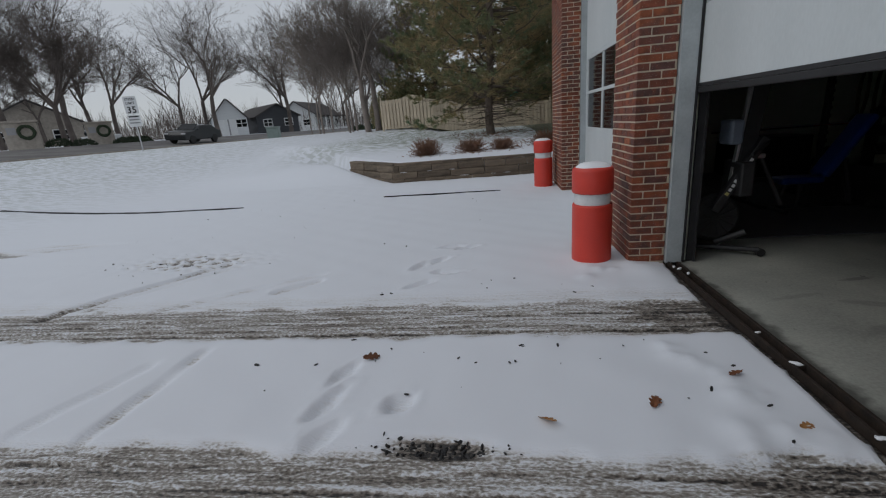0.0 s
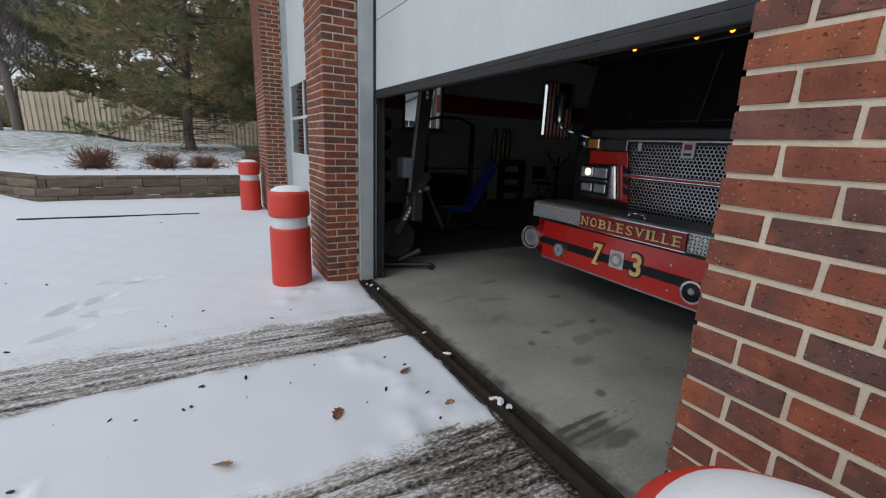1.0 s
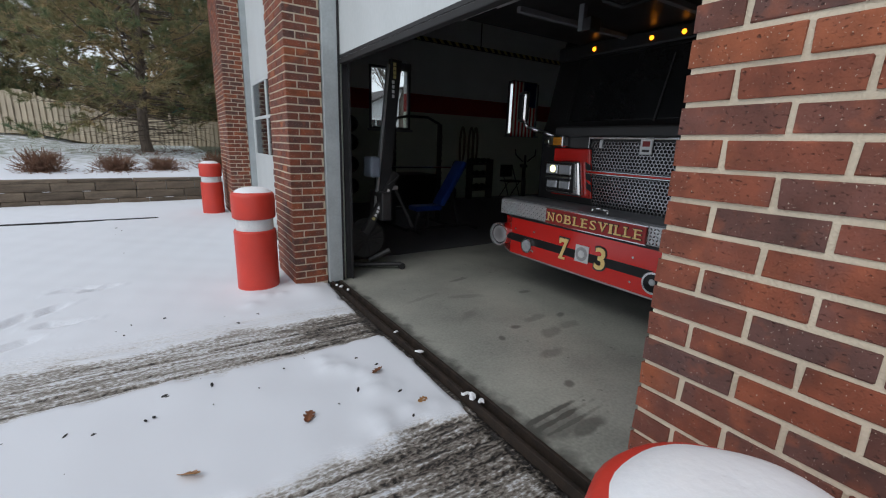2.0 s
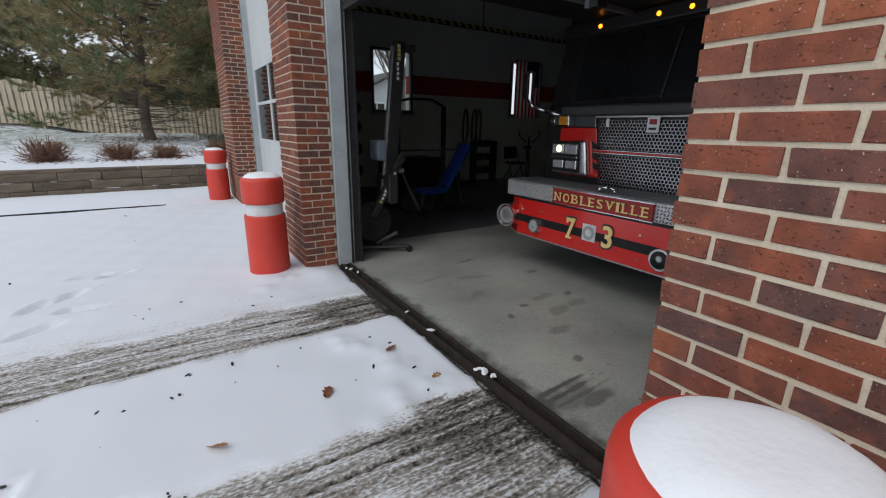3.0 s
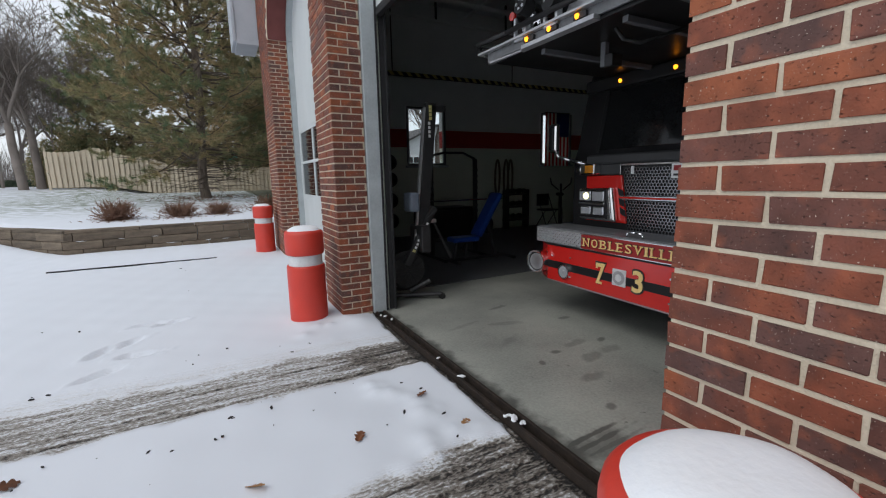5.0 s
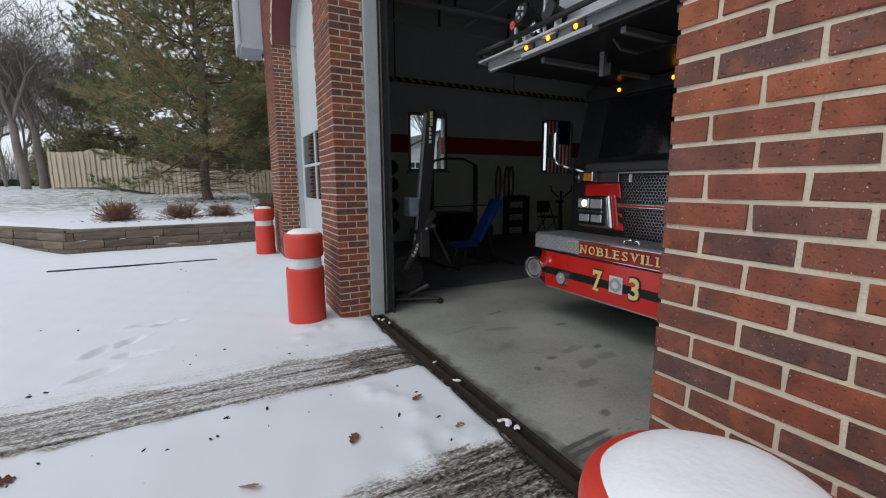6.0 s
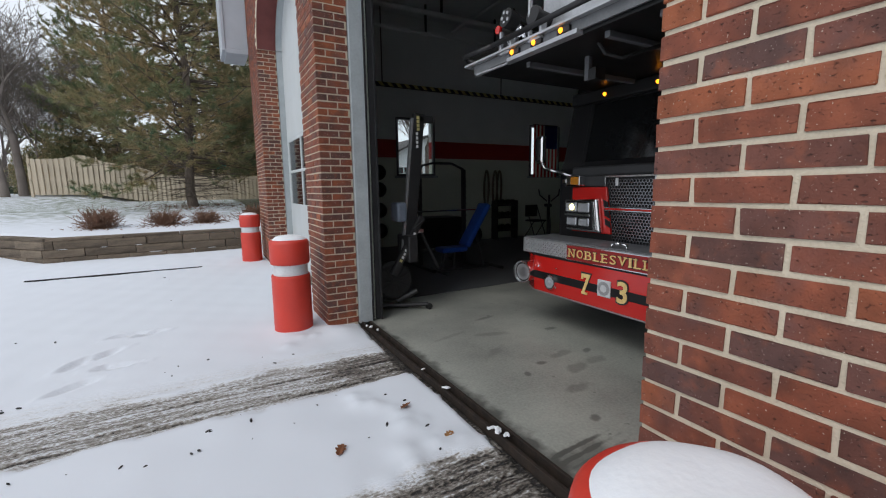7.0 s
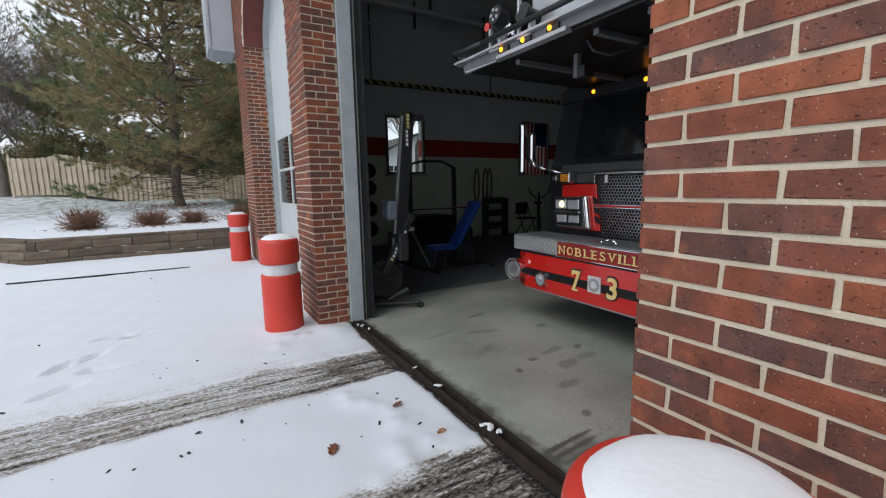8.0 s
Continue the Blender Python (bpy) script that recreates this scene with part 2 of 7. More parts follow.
def brick_material(name, per_island):
    """Fired clay: the tone differs from brick to brick, with dark burnt flecks, pale specks and gouges whose shade is
    painted in.
    """
    m = bpy.data.materials.new(name)
    m.use_nodes = True
    n, l = m.node_tree.nodes, m.node_tree.links
    p = n["Principled BSDF"]
    if per_island:
        pick = n.new("ShaderNodeNewGeometry").outputs["Random Per Island"]
    else:
        pick = n.new("ShaderNodeObjectInfo").outputs["Random"]
    tone = n.new("ShaderNodeValToRGB")
    stops = ((0.0, (0.098, 0.045, 0.037)), (0.22, (0.145, 0.045, 0.028)), (0.55, (0.190, 0.050, 0.025)), (0.85, (0.225, 0.058, 0.026)), (1.0, (0.31, 0.088, 0.032)))
    e = tone.color_ramp.elements
    e[0].position, e[0].color = stops[0][0], (*stops[0][1], 1)
    e[1].position, e[1].color = stops[4][0], (*stops[4][1], 1)
    for q, c in stops[1:4]:
        k = e.new(q)
        k.color = (*c, 1)
    l.new(pick, tone.inputs["Fac"])
    geo = n.new("ShaderNodeNewGeometry")
    patch = n.new("ShaderNodeTexNoise")
    patch.inputs["Scale"].default_value, patch.inputs["Detail"].default_value = 11.0, 4
    grit = n.new("ShaderNodeTexNoise")
    grit.inputs["Scale"].default_value, grit.inputs["Detail"].default_value = 190.0, 3
    speck = n.new("ShaderNodeTexNoise")
    speck.inputs["Scale"].default_value, speck.inputs["Detail"].default_value = 230.0, 2
    for q in (patch, grit, speck):
        l.new(geo.outputs["Position"], q.inputs["Vector"])
    shade = n.new("ShaderNodeMapRange")
    shade.inputs["From Min"].default_value, shade.inputs["From Max"].default_value = 0.3, 0.7
    shade.inputs["To Min"].default_value, shade.inputs["To Max"].default_value = 0.62, 1.3
    l.new(patch.outputs["Fac"], shade.inputs["Value"])
    flame = n.new("ShaderNodeTexNoise")
    flame.inputs["Scale"].default_value, flame.inputs["Detail"].default_value = 16.0, 3
    l.new(geo.outputs["Position"], flame.inputs["Vector"])
    fm = n.new("ShaderNodeMapRange")
    fm.inputs["From Min"].default_value, fm.inputs["From Max"].default_value = 0.52, 0.74
    fm.inputs["To Max"].default_value = 0.75
    l.new(flame.outputs["Fac"], fm.inputs["Value"])
    warm = n.new("ShaderNodeMix")
    warm.data_type = "RGBA"
    l.new(fm.outputs["Result"], warm.inputs[0])
    l.new(tone.outputs["Color"], warm.inputs[6])
    warm.inputs[7].default_value = (0.30, 0.085, 0.038, 1)
    burnt = n.new("ShaderNodeTexNoise")
    burnt.inputs["Scale"].default_value, burnt.inputs["Detail"].default_value = 6.0, 3
    l.new(geo.outputs["Position"], burnt.inputs["Vector"])
    bm_range = n.new("ShaderNodeMapRange")
    bm_range.inputs["From Min"].default_value, bm_range.inputs["From Max"].default_value = 0.52, 0.66
    bm_range.inputs["To Max"].default_value = 0.55
    l.new(burnt.outputs["Fac"], bm_range.inputs["Value"])
    plum = n.new("ShaderNodeMix")
    plum.data_type = "RGBA"
    l.new(bm_range.outputs["Result"], plum.inputs[0])
    l.new(warm.outputs[2], plum.inputs[6])
    plum.inputs[7].default_value = (0.102, 0.052, 0.048, 1)
    hs = n.new("ShaderNodeHueSaturation")
    l.new(plum.outputs[2], hs.inputs["Color"])
    l.new(shade.outputs["Result"], hs.inputs["Value"])
    gouge = n.new("ShaderNodeTexNoise")
    gouge.inputs["Scale"].default_value, gouge.inputs["Detail"].default_value = 1.0, 3
    gmap = n.new("ShaderNodeMapping")
    gmap.inputs["Scale"].default_value = (85, 85, 150)
    l.new(geo.outputs["Position"], gmap.inputs["Vector"])
    l.new(gmap.outputs["Vector"], gouge.inputs["Vector"])
    gm = n.new("ShaderNodeMapRange")
    gm.inputs["From Min"].default_value, gm.inputs["From Max"].default_value = 0.25, 0.37
    l.new(gouge.outputs["Fac"], gm.inputs["Value"])
    # shade inside the gouges, mixed into the clay colour where the bump dips
    pit_shade = n.new("ShaderNodeMapRange")
    pit_shade.inputs["From Min"].default_value, pit_shade.inputs["From Max"].default_value = 0.25, 0.36
    pit_shade.inputs["To Min"].default_value, pit_shade.inputs["To Max"].default_value = 0.6, 0.0
    l.new(gouge.outputs["Fac"], pit_shade.inputs["Value"])
    dark = n.new("ShaderNodeMix")
    dark.data_type = "RGBA"
    l.new(pit_shade.outputs["Result"], dark.inputs[0])
    l.new(hs.outputs["Color"], dark.inputs[6])
    dark.inputs[7].default_value = (0.03, 0.015, 0.012, 1)
    dots = n.new("ShaderNodeMapRange")
    dots.inputs["From Min"].default_value, dots.inputs["From Max"].default_value = 0.698, 0.728
    l.new(speck.outputs["Fac"], dots.inputs["Value"])
    pale_dots = n.new("ShaderNodeMix")
    pale_dots.data_type = "RGBA"
    l.new(dots.outputs["Result"], pale_dots.inputs[0])
    l.new(dark.outputs[2], pale_dots.inputs[6])
    pale_dots.inputs[7].default_value = (0.55, 0.47, 0.38, 1)
    l.new(pale_dots.outputs[2], p.inputs["Base Color"])
    p.inputs["Roughness"].default_value = 0.72
    bp = n.new("ShaderNodeBump")
    bp.inputs["Strength"].default_value, bp.inputs["Distance"].default_value = 1.0, 0.0045
    deep = n.new("ShaderNodeMath")
    deep.operation = "MULTIPLY_ADD"
    deep.inputs[1].default_value = 0.45
    l.new(grit.outputs["Fac"], deep.inputs[0])
    l.new(gm.outputs["Result"], deep.inputs[2])
    l.new(deep.outputs[0], bp.inputs["Height"])
    l.new(bp.outputs["Normal"], p.inputs["Normal"])
    return m


BRICK = brick_material("brick_clay", False)
BRICK_JOINED = brick_material("brick_clay_joined", True)


def ground_material():
    """Snow, slush and wet concrete, mixed by how thick the snow lies and by streaks along the wheel tracks."""
    m = bpy.data.materials.new("snowy_ground")
    m.use_nodes = True
    n, l = m.node_tree.nodes, m.node_tree.links
    p = n["Principled BSDF"]
    cover = n.new("ShaderNodeAttribute")
    cover.attribute_name = "cover"
    geo = n.new("ShaderNodeNewGeometry")

    def noisy(scale, detail, stretch, distort=0.0):
        mp = n.new("ShaderNodeMapping")
        mp.inputs["Scale"].default_value = stretch
        l.new(geo.outputs["Position"], mp.inputs["Vector"])
        q = n.new("ShaderNodeTexNoise")
        q.inputs["Scale"].default_value, q.inputs["Detail"].default_value, q.inputs["Distortion"].default_value = scale, detail, distort
        l.new(mp.outputs["Vector"], q.inputs["Vector"])
        return q.outputs["Fac"]

    def mathed(op, a, b):
        q = n.new("ShaderNodeMath")
        q.operation = op
        for k, v in enumerate((a, b)):
            if isinstance(v, (int, float)):
                q.inputs[k].default_value = v
            else:
                l.new(v, q.inputs[k])
        return q.outputs[0]

    streak = noisy(2.4, 6, (1.0, 8.5, 1), 0.5)
    lugs = noisy(52, 6, (0.8, 1.6, 1), 0.2)
    lines = noisy(1.0, 5, (2.2, 40.0, 1), 0.35)
    wide = noisy(1.6, 5, (1, 1, 1))
    w = mathed("MULTIPLY", mathed("SUBTRACT", streak, 0.5), 0.8)
    w = mathed("ADD", w, mathed("MULTIPLY", mathed("SUBTRACT", lugs, 0.5), 1.45))
    w = mathed("ADD", w, mathed("MULTIPLY", mathed("SUBTRACT", lines, 0.5), 1.15))
    worn = mathed("MULTIPLY", mathed("SUBTRACT", 1.0, cover.outputs["Fac"]), 1.9)
    v = mathed("ADD", cover.outputs["Fac"], mathed("MULTIPLY", w, mathed("MINIMUM", worn, 1.0)))
    ramp = n.new("ShaderNodeValToRGB")
    e = ramp.color_ramp.elements
    e[0].position, e[0].color = 0.10, (0.030, 0.028, 0.027, 1)
    e[1].position, e[1].color = 0.90, (0.725, 0.76, 0.82, 1)
    for q, c in ((0.20, (0.115, 0.10, 0.087)), (0.36, (0.225, 0.203, 0.178)), (0.50, (0.335, 0.318, 0.295)), (0.60, (0.50, 0.495, 0.49)), (0.72, (0.70, 0.72, 0.755))):
        k = e.new(q)
        k.color = (*c, 1)
    l.new(v, ramp.inputs["Fac"])
    # grass tips through thin snow
    grass = n.new("ShaderNodeAttribute")
    grass.attribute_name = "grass"
    blades = noisy(3.5, 6, (1.0, 2.5, 1))
    g = n.new("ShaderNodeMapRange")
    g.inputs["From Min"].default_value, g.inputs["From Max"].default_value = 0.44, 0.58
    l.new(blades, g.inputs["Value"])
    gm = mathed("MULTIPLY", g.outputs["Result"], grass.outputs["Fac"])
    mix = n.new("ShaderNodeMix")
    mix.data_type = "RGBA"
    l.new(gm, mix.inputs[0])
    l.new(ramp.outputs["Color"], mix.inputs[6])
    mix.inputs[7].default_value = (0.13, 0.165, 0.085, 1)
    l.new(mix.outputs[2], p.inputs["Base Color"])
    rough = n.new("ShaderNodeMapRange")
    rough.inputs["From Min"].default_value, rough.inputs["From Max"].default_value = 0.1, 0.7
    rough.inputs["To Min"].default_value, rough.inputs["To Max"].default_value = 0.42, 0.8
    l.new(v, rough.inputs["Value"])
    l.new(rough.outputs["Result"], p.inputs["Roughness"])
    height = mathed("ADD", mathed("MULTIPLY", mathed("MINIMUM", v, 1.0), 1.0), mathed("MULTIPLY", wide, 0.5))
    bp = n.new("ShaderNodeBump")
    bp.inputs["Strength"].default_value, bp.inputs["Distance"].default_value = 0.9, 0.012
    l.new(height, bp.inputs["Height"])
    l.new(bp.outputs["Normal"], p.inputs["Normal"])
    return m


GROUND = ground_material()


def floor_material():
    """Trowelled concrete with damp along the door sill, oil spots and a wheel-wet patch."""
    m = mat("garage_concrete", (0.41, 0.42, 0.375), (0.235, 0.243, 0.22), 1.5, 0.42, bump=0.0006, bump_scale=60)
    n, l = m.node_tree.nodes, m.node_tree.links
    p = n["Principled BSDF"]
    base = p.inputs["Base Color"].links[0].from_socket
    geo = n.new("ShaderNodeNewGeometry")
    wob = n.new("ShaderNodeTexNoise")
    wob.inputs["Scale"].default_value, wob.inputs["Detail"].default_value = 9.0, 7
    l.new(geo.outputs["Position"], wob.inputs["Vector"])
    total = None
    for x, y, rx, ry, turn, weight in ((0.60, 0.80, 0.24, 0.020, 4, 0.8), (0.62, 0.745, 0.25, 0.022, 4, 0.8), (0.66, 0.69, 0.22, 0.020, 4, 0.7), (0.70, 0.63, 0.17, 0.05, 6, 0.6), (0.62, 0.70, 0.20, 0.12, 15, 0.5), (1.38, 1.52, 0.13, 0.06, 20, 0.36), (1.62, 1.55, 0.10, 0.06, 0, 0.36), (1.5, 1.78, 0.12, 0.05, 10, 0.33), (1.15, 1.28, 0.14, 0.05, 0, 0.36), (1.30, 2.45, 0.16, 0.05, -20, 0.30), (1.05, 2.1, 0.18, 0.04, 30, 0.24), (0.9, 2.6, 0.2, 0.03, 15, 0.24), (1.5, 2.9, 0.12, 0.03, 10, 0.5), (1.22, 1.72, 0.05, 0.03, 0, 0.6), (1.72, 1.72, 0.06, 0.04, 30, 0.6), (1.0, 1.62, 0.04, 0.025, 60, 0.6), (1.85, 2.3, 0.07, 0.03, 0, 0.55), (0.95, 0.95, 0.05, 0.03, 40, 0.6), (0.36, 1.7, 0.14, 3.0, 0, 0.8)):
        mp = n.new("ShaderNodeMapping")
        mp.vector_type = "TEXTURE"
        mp.inputs["Location"].default_value = (x, y, 0)
        mp.inputs["Rotation"].default_value = (0, 0, radians(turn))
        mp.inputs["Scale"].default_value = (rx, ry, 1)
        l.new(geo.outputs["Position"], mp.inputs["Vector"])
        ln = n.new("ShaderNodeVectorMath")
        ln.operation = "LENGTH"
        l.new(mp.outputs["Vector"], ln.inputs[0])
        ad = n.new("ShaderNodeMath")
        ad.operation = "MULTIPLY_ADD"
        ad.inputs[1].default_value = 1.6
        l.new(wob.outputs["Fac"], ad.inputs[0])
        l.new(ln.outputs["Value"], ad.inputs[2])
        mr = n.new("ShaderNodeMapRange")
        mr.inputs["From Min"].default_value, mr.inputs["From Max"].default_value = 1.45, 1.95
        mr.inputs["To Min"].default_value, mr.inputs["To Max"].default_value = weight, 0.0
        l.new(ad.outputs[0], mr.inputs["Value"])
        if total is None:
            total = mr.outputs["Result"]
        else:
            mx = n.new("ShaderNodeMath")
            mx.operation = "MAXIMUM"
            l.new(total, mx.inputs[0])
            l.new(mr.outputs["Result"], mx.inputs[1])
            total = mx.outputs[0]
    spots = n.new("ShaderNodeTexNoise")
    spots.inputs["Scale"].default_value, spots.inputs["Detail"].default_value = 13.0, 3
    l.new(geo.outputs["Position"], spots.inputs["Vector"])
    sp = n.new("ShaderNodeMapRange")
    sp.inputs["From Min"].default_value, sp.inputs["From Max"].default_value = 0.69, 0.74
    sp.inputs["To Max"].default_value = 0.55
    l.new(spots.outputs["Fac"], sp.inputs["Value"])
    mx = n.new("ShaderNodeMath")
    mx.operation = "MAXIMUM"
    l.new(total, mx.inputs[0])
    l.new(sp.outputs["Result"], mx.inputs[1])
    mix = n.new("ShaderNodeMix")
    mix.data_type = "RGBA"
    l.new(mx.outputs[0], mix.inputs[0])
    l.new(base, mix.inputs[6])
    mix.inputs[7].default_value = (0.045, 0.046, 0.042, 1)
    l.new(mix.outputs[2], p.inputs["Base Color"])
    return m


CONCRETE = floor_material()


# ---- mesh helpers ----
def mesh_object(name, bm, material, smooth=False):
    me = bpy.data.meshes.new(name)
    if smooth:
        for f in bm.faces:
            f.smooth = True
    bm.to_mesh(me)
    bm.free()
    me.materials.append(material)
    return new(name, me)


def part(name, bm, material, parent, label="", smooth=False):
    ob = mesh_object(name, bm, material, smooth)
    ob.parent = parent
    return tagged(ob, label)


def thing(name, m, label, category, group="", kind=""):
    ob = new(name)
    ob.empty_display_size = 0.1
    ob.matrix_basis = m
    return tagged(ob, label, category, group, kind)


def add_box(bm, x0, x1, y0, y1, z0, z1, bevel=0.0, m=None):
    r = bmesh.ops.create_cube(bm, size=1.0)
    vs = r["verts"]
    bmesh.ops.scale(bm, vec=(abs(x1 - x0), abs(y1 - y0), abs(z1 - z0)), verts=vs)
    bmesh.ops.translate(bm, vec=((x0 + x1) / 2, (y0 + y1) / 2, (z0 + z1) / 2), verts=vs)
    if bevel:
        es = list({e for v in vs for e in v.link_edges})
        out = bmesh.ops.bevel(bm, geom=es, offset=bevel, segments=2, affect="EDGES", profile=0.5)
        vs = list({v for f in out["faces"] for v in f.verts} | {v for v in vs if v.is_valid})
    if m is not None:
        bmesh.ops.transform(bm, matrix=m, verts=vs)
    return bm


def box(x0, x1, y0, y1, z0, z1, bevel=0.0):
    return add_box(bmesh.new(), x0, x1, y0, y1, z0, z1, bevel)


def add_tube(bm, a, b, r0, r1=None, seg=12, caps=True):
    a, b = Vector(a), Vector(b)
    d = b - a
    m = Matrix.Translation((a + b) / 2) @ d.to_track_quat("Z", "Y").to_matrix().to_4x4()
    bmesh.ops.create_cone(bm, cap_ends=caps, segments=seg, radius1=r0, radius2=r0 if r1 is None else r1, depth=d.length, matrix=m)
    return bm


def tube(a, b, r0, r1=None, seg=12):
    return add_tube(bmesh.new(), a, b, r0, r1, seg)


def add_pipe(bm, points, r, seg=8):
    for a, b in zip(points, points[1:]):
        add_tube(bm, a, b, r, r, seg)
    for p in points[1:-1]:
        bmesh.ops.create_uvsphere(bm, u_segments=seg, v_segments=6, radius=r, matrix=Matrix.Translation(p))
    return bm


def lathe(profile, seg=32):
    """A body turned round z from (radius, height) pairs."""
    bm = bmesh.new()
    rings = []
    for r, z in profile:
        rings.append([bm.verts.new((r * math.cos(2 * math.pi * i / seg), r * math.sin(2 * math.pi * i / seg), z)) for i in range(seg)])
    for a, b in zip(rings, rings[1:]):
        for i in range(seg):
            j = (i + 1) % seg
            bm.faces.new((a[i], a[j], b[j], b[i]))
    bm.faces.new(rings[0][::-1])
    bm.faces.new(rings[-1])
    bmesh.ops.recalc_face_normals(bm, faces=bm.faces)
    return bm


def setting(name, bm, material, label="", category="", smooth=False):
    return tagged(mesh_object(name, bm, material, smooth), label, category, kind="structure")


# ---- ground ----
def step(a, b, v):
    u = np.clip((np.asarray(v, float) - a) / (b - a), 0.0, 1.0)
    return u * u * (3 - 2 * u)


def lumps(x, y, seed, size):
    """Smooth random relief on arrays, about -1 to 1."""
    rng = np.random.RandomState(seed)
    out = np.zeros_like(x)
    for k in range(7):
        a, f, q = rng.uniform(0, 6.28), rng.uniform(0.6, 1.7) / size, rng.uniform(0, 6.28)
        out += np.sin((x * math.cos(a) + y * math.sin(a)) * f * 6.28 + q)
    return out / 4.0


def terrain(x, y):
    """Height of the ground: level drive, lawn rising to the street, a bank behind the low wall."""
    x, y = np.asarray(x, float), np.asarray(y, float)
    lawn = 1.20 * step(-8, -24, x) + 0.62 * np.clip((-24.6 - x) / 8.0, 0, 1) + 0.25 * step(-33, -42, x)
    north = (0.42 * step(10.2, 12.2, y) * step(-3.4, -4.4, x + 0.909 * (y - 10.12)) * step(-12, -6, x) + 0.2 * step(9, 18, y) + 1.15 * step(13, 27, y) * step(-0.5, -6.5, x)) * (1 - step(-9, -24, x))
    side = step(-3.70, -3.52, x + 0.909 * (y - 10.35))
    side = np.where(y > 13.5, np.maximum(side, step(13.5, 18, y) * step(-9, -5, x)), side)
    bank = np.where(y > 10.33, side * (0.47 + 0.4 * step(10.3, 18, y)), 0.0)
    return np.maximum(np.maximum(lawn + north * 0.9, bank), 0.0 * x)


PRINTS = ((-1.55, 4.2, 0.24, 0.10, 25, 0.8), (-1.82, 3.75, 0.24, 0.10, 50, 0.7), (-1.73, 4.25, 0.28, 0.10, 10, 0.6), (-1.99, 3.61, 0.28, 0.10, 60, 0.6), (-1.70, 3.39, 0.26, 0.10, -5, 0.7), (-1.90, 3.09, 0.28, 0.10, 40, 0.6), (-2.13, 1.68, 0.26, 0.09, 65, 0.6), (-2.13, 1.38, 0.30, 0.09, 70, 0.7), (-1.73, 1.39, 0.16, 0.13, 40, 0.8), (-2.05, 1.13, 0.24, 0.10, 60, 0.5))
RUTS = ((-5.28, 2.58, -4.34, 3.89, 0.07, 1.25), (-4.95, 2.75, -4.15, 3.8, 0.06, 0.45), (-4.23, 2.64, -2.99, 3.46, 0.05, 0.6), (-3.25, 3.0, -2.95, 3.25, 0.05, 0.8), (-3.31, 1.05, -3.24, 1.94, 0.045, 0.7), (-3.75, 1.11, -3.52, 1.76, 0.05, 0.5), (-9.5, 4.4, -7.6, 5.1, 0.12, 1.5), (-9.4, 4.75, -7.9, 5.3, 0.08, 1.2))


LUG_LINES = ((0.34, 0.16, 0.009), (0.45, 0.30, 0.009), (0.62, 0.65, 0.011), (0.73, 0.30, 0.009), (0.83, 0.42, 0.009), (0.93, 0.42, 0.009), (2.17, 0.65, 0.011), (2.25, 0.42, 0.009), (2.34, 0.30, 0.009), (2.44, 0.36, 0.009), (2.54, 0.16, 0.009))


def snow_cover(x, y):
    """How thick the snow lies: 1 untouched, 0 bare."""
    wob = 0.035 * lumps(x, y, 3, 0.8) + 0.02 * lumps(x, y, 4, 0.25)
    c = np.ones_like(x)
    for lo, hi, bare in ((2.10, 2.66, 0.57), (0.26, 1.06, 0.54)):
        inside = step(lo - 0.05, lo + 0.07, y + wob) * (1 - step(hi - 0.07, hi + 0.05, y + wob))
        level = bare - 0.06 * step(-0.8, -2.2, x) - 0.26 * step(-0.5, 0.05, x) + 0.16 * step(0.80, 0.45, y)
        c = np.minimum(c, 1 - inside * (1 - level))
    for yk, dark, wid in LUG_LINES:
        wave = yk + 0.014 * np.abs(np.sin(x * 31 + yk * 40)) + 0.02 * lumps(x, y * 0, 21 + int(yk * 50), 2.6)
        fade = np.clip(0.55 + 0.6 * lumps(x, y * 0, 40 + int(yk * 50), 0.9), 0, 1)
        c = c - dark * fade * np.exp(-((y - wave) / wid) ** 2)
        c = c + 0.12 * fade * np.exp(-((y - wave - 2.2 * wid) / wid) ** 2) * (c < 0.8)
    # thin slushy shoulder beyond the far track
    c = np.minimum(c, 1 - 0.22 * step(2.6, 2.7, y) * (1 - step(2.75, 3.0, y + wob)))
    # footprints: trodden thinner, and greyed by cover to deepen the shade in the hollows
    for px, py, ln, wd, turn, depth in PRINTS:
        ca, sa = math.cos(radians(turn)), math.sin(radians(turn))
        u, v = (x - px) * ca + (y - py) * sa, -(x - px) * sa + (y - py) * ca
        c = c - 0.24 * depth * np.exp(-((u / (ln * 0.55)) ** 2 + (v / (wd * 0.6)) ** 2) ** 2)
    for ax, ay, bx, by, wd, depth in RUTS:
        dx, dy = bx - ax, by - ay
        q = np.clip(((x - ax) * dx + (y - ay) * dy) / (dx * dx + dy * dy), 0, 1)
        d = np.hypot(x - ax - q * dx, y - ay - q * dy)
        c = c - 0.40 * depth * np.clip(0.75 + 0.6 * lumps(x, y, 63, 0.35), 0, 1.2) * np.exp(-(d / wd) ** 4)
    # scuffed patch and dark clod
    c = c - 0.75 * np.exp(-(((x + 4.9) / 0.75) ** 2 + ((y - 4.05) / 0.28) ** 2)) * (0.45 + 0.75 * lumps(x, y * 2.5, 9, 0.22))
    c = c - 0.75 * np.exp(-(((x + 1.5) / 0.24) ** 2 + ((y - 1.09) / 0.055) ** 2) ** 2)
    # sill edge
    ragged = 0.275 + 0.022 * lumps(x * 0, y, 51, 0.5) + 0.014 * lumps(x * 0, y, 52, 0.13)
    c = c * (1 - 0.85 * step(-0.006, 0.012, x - ragged))
    return np.clip(c, 0.0, 1.0)


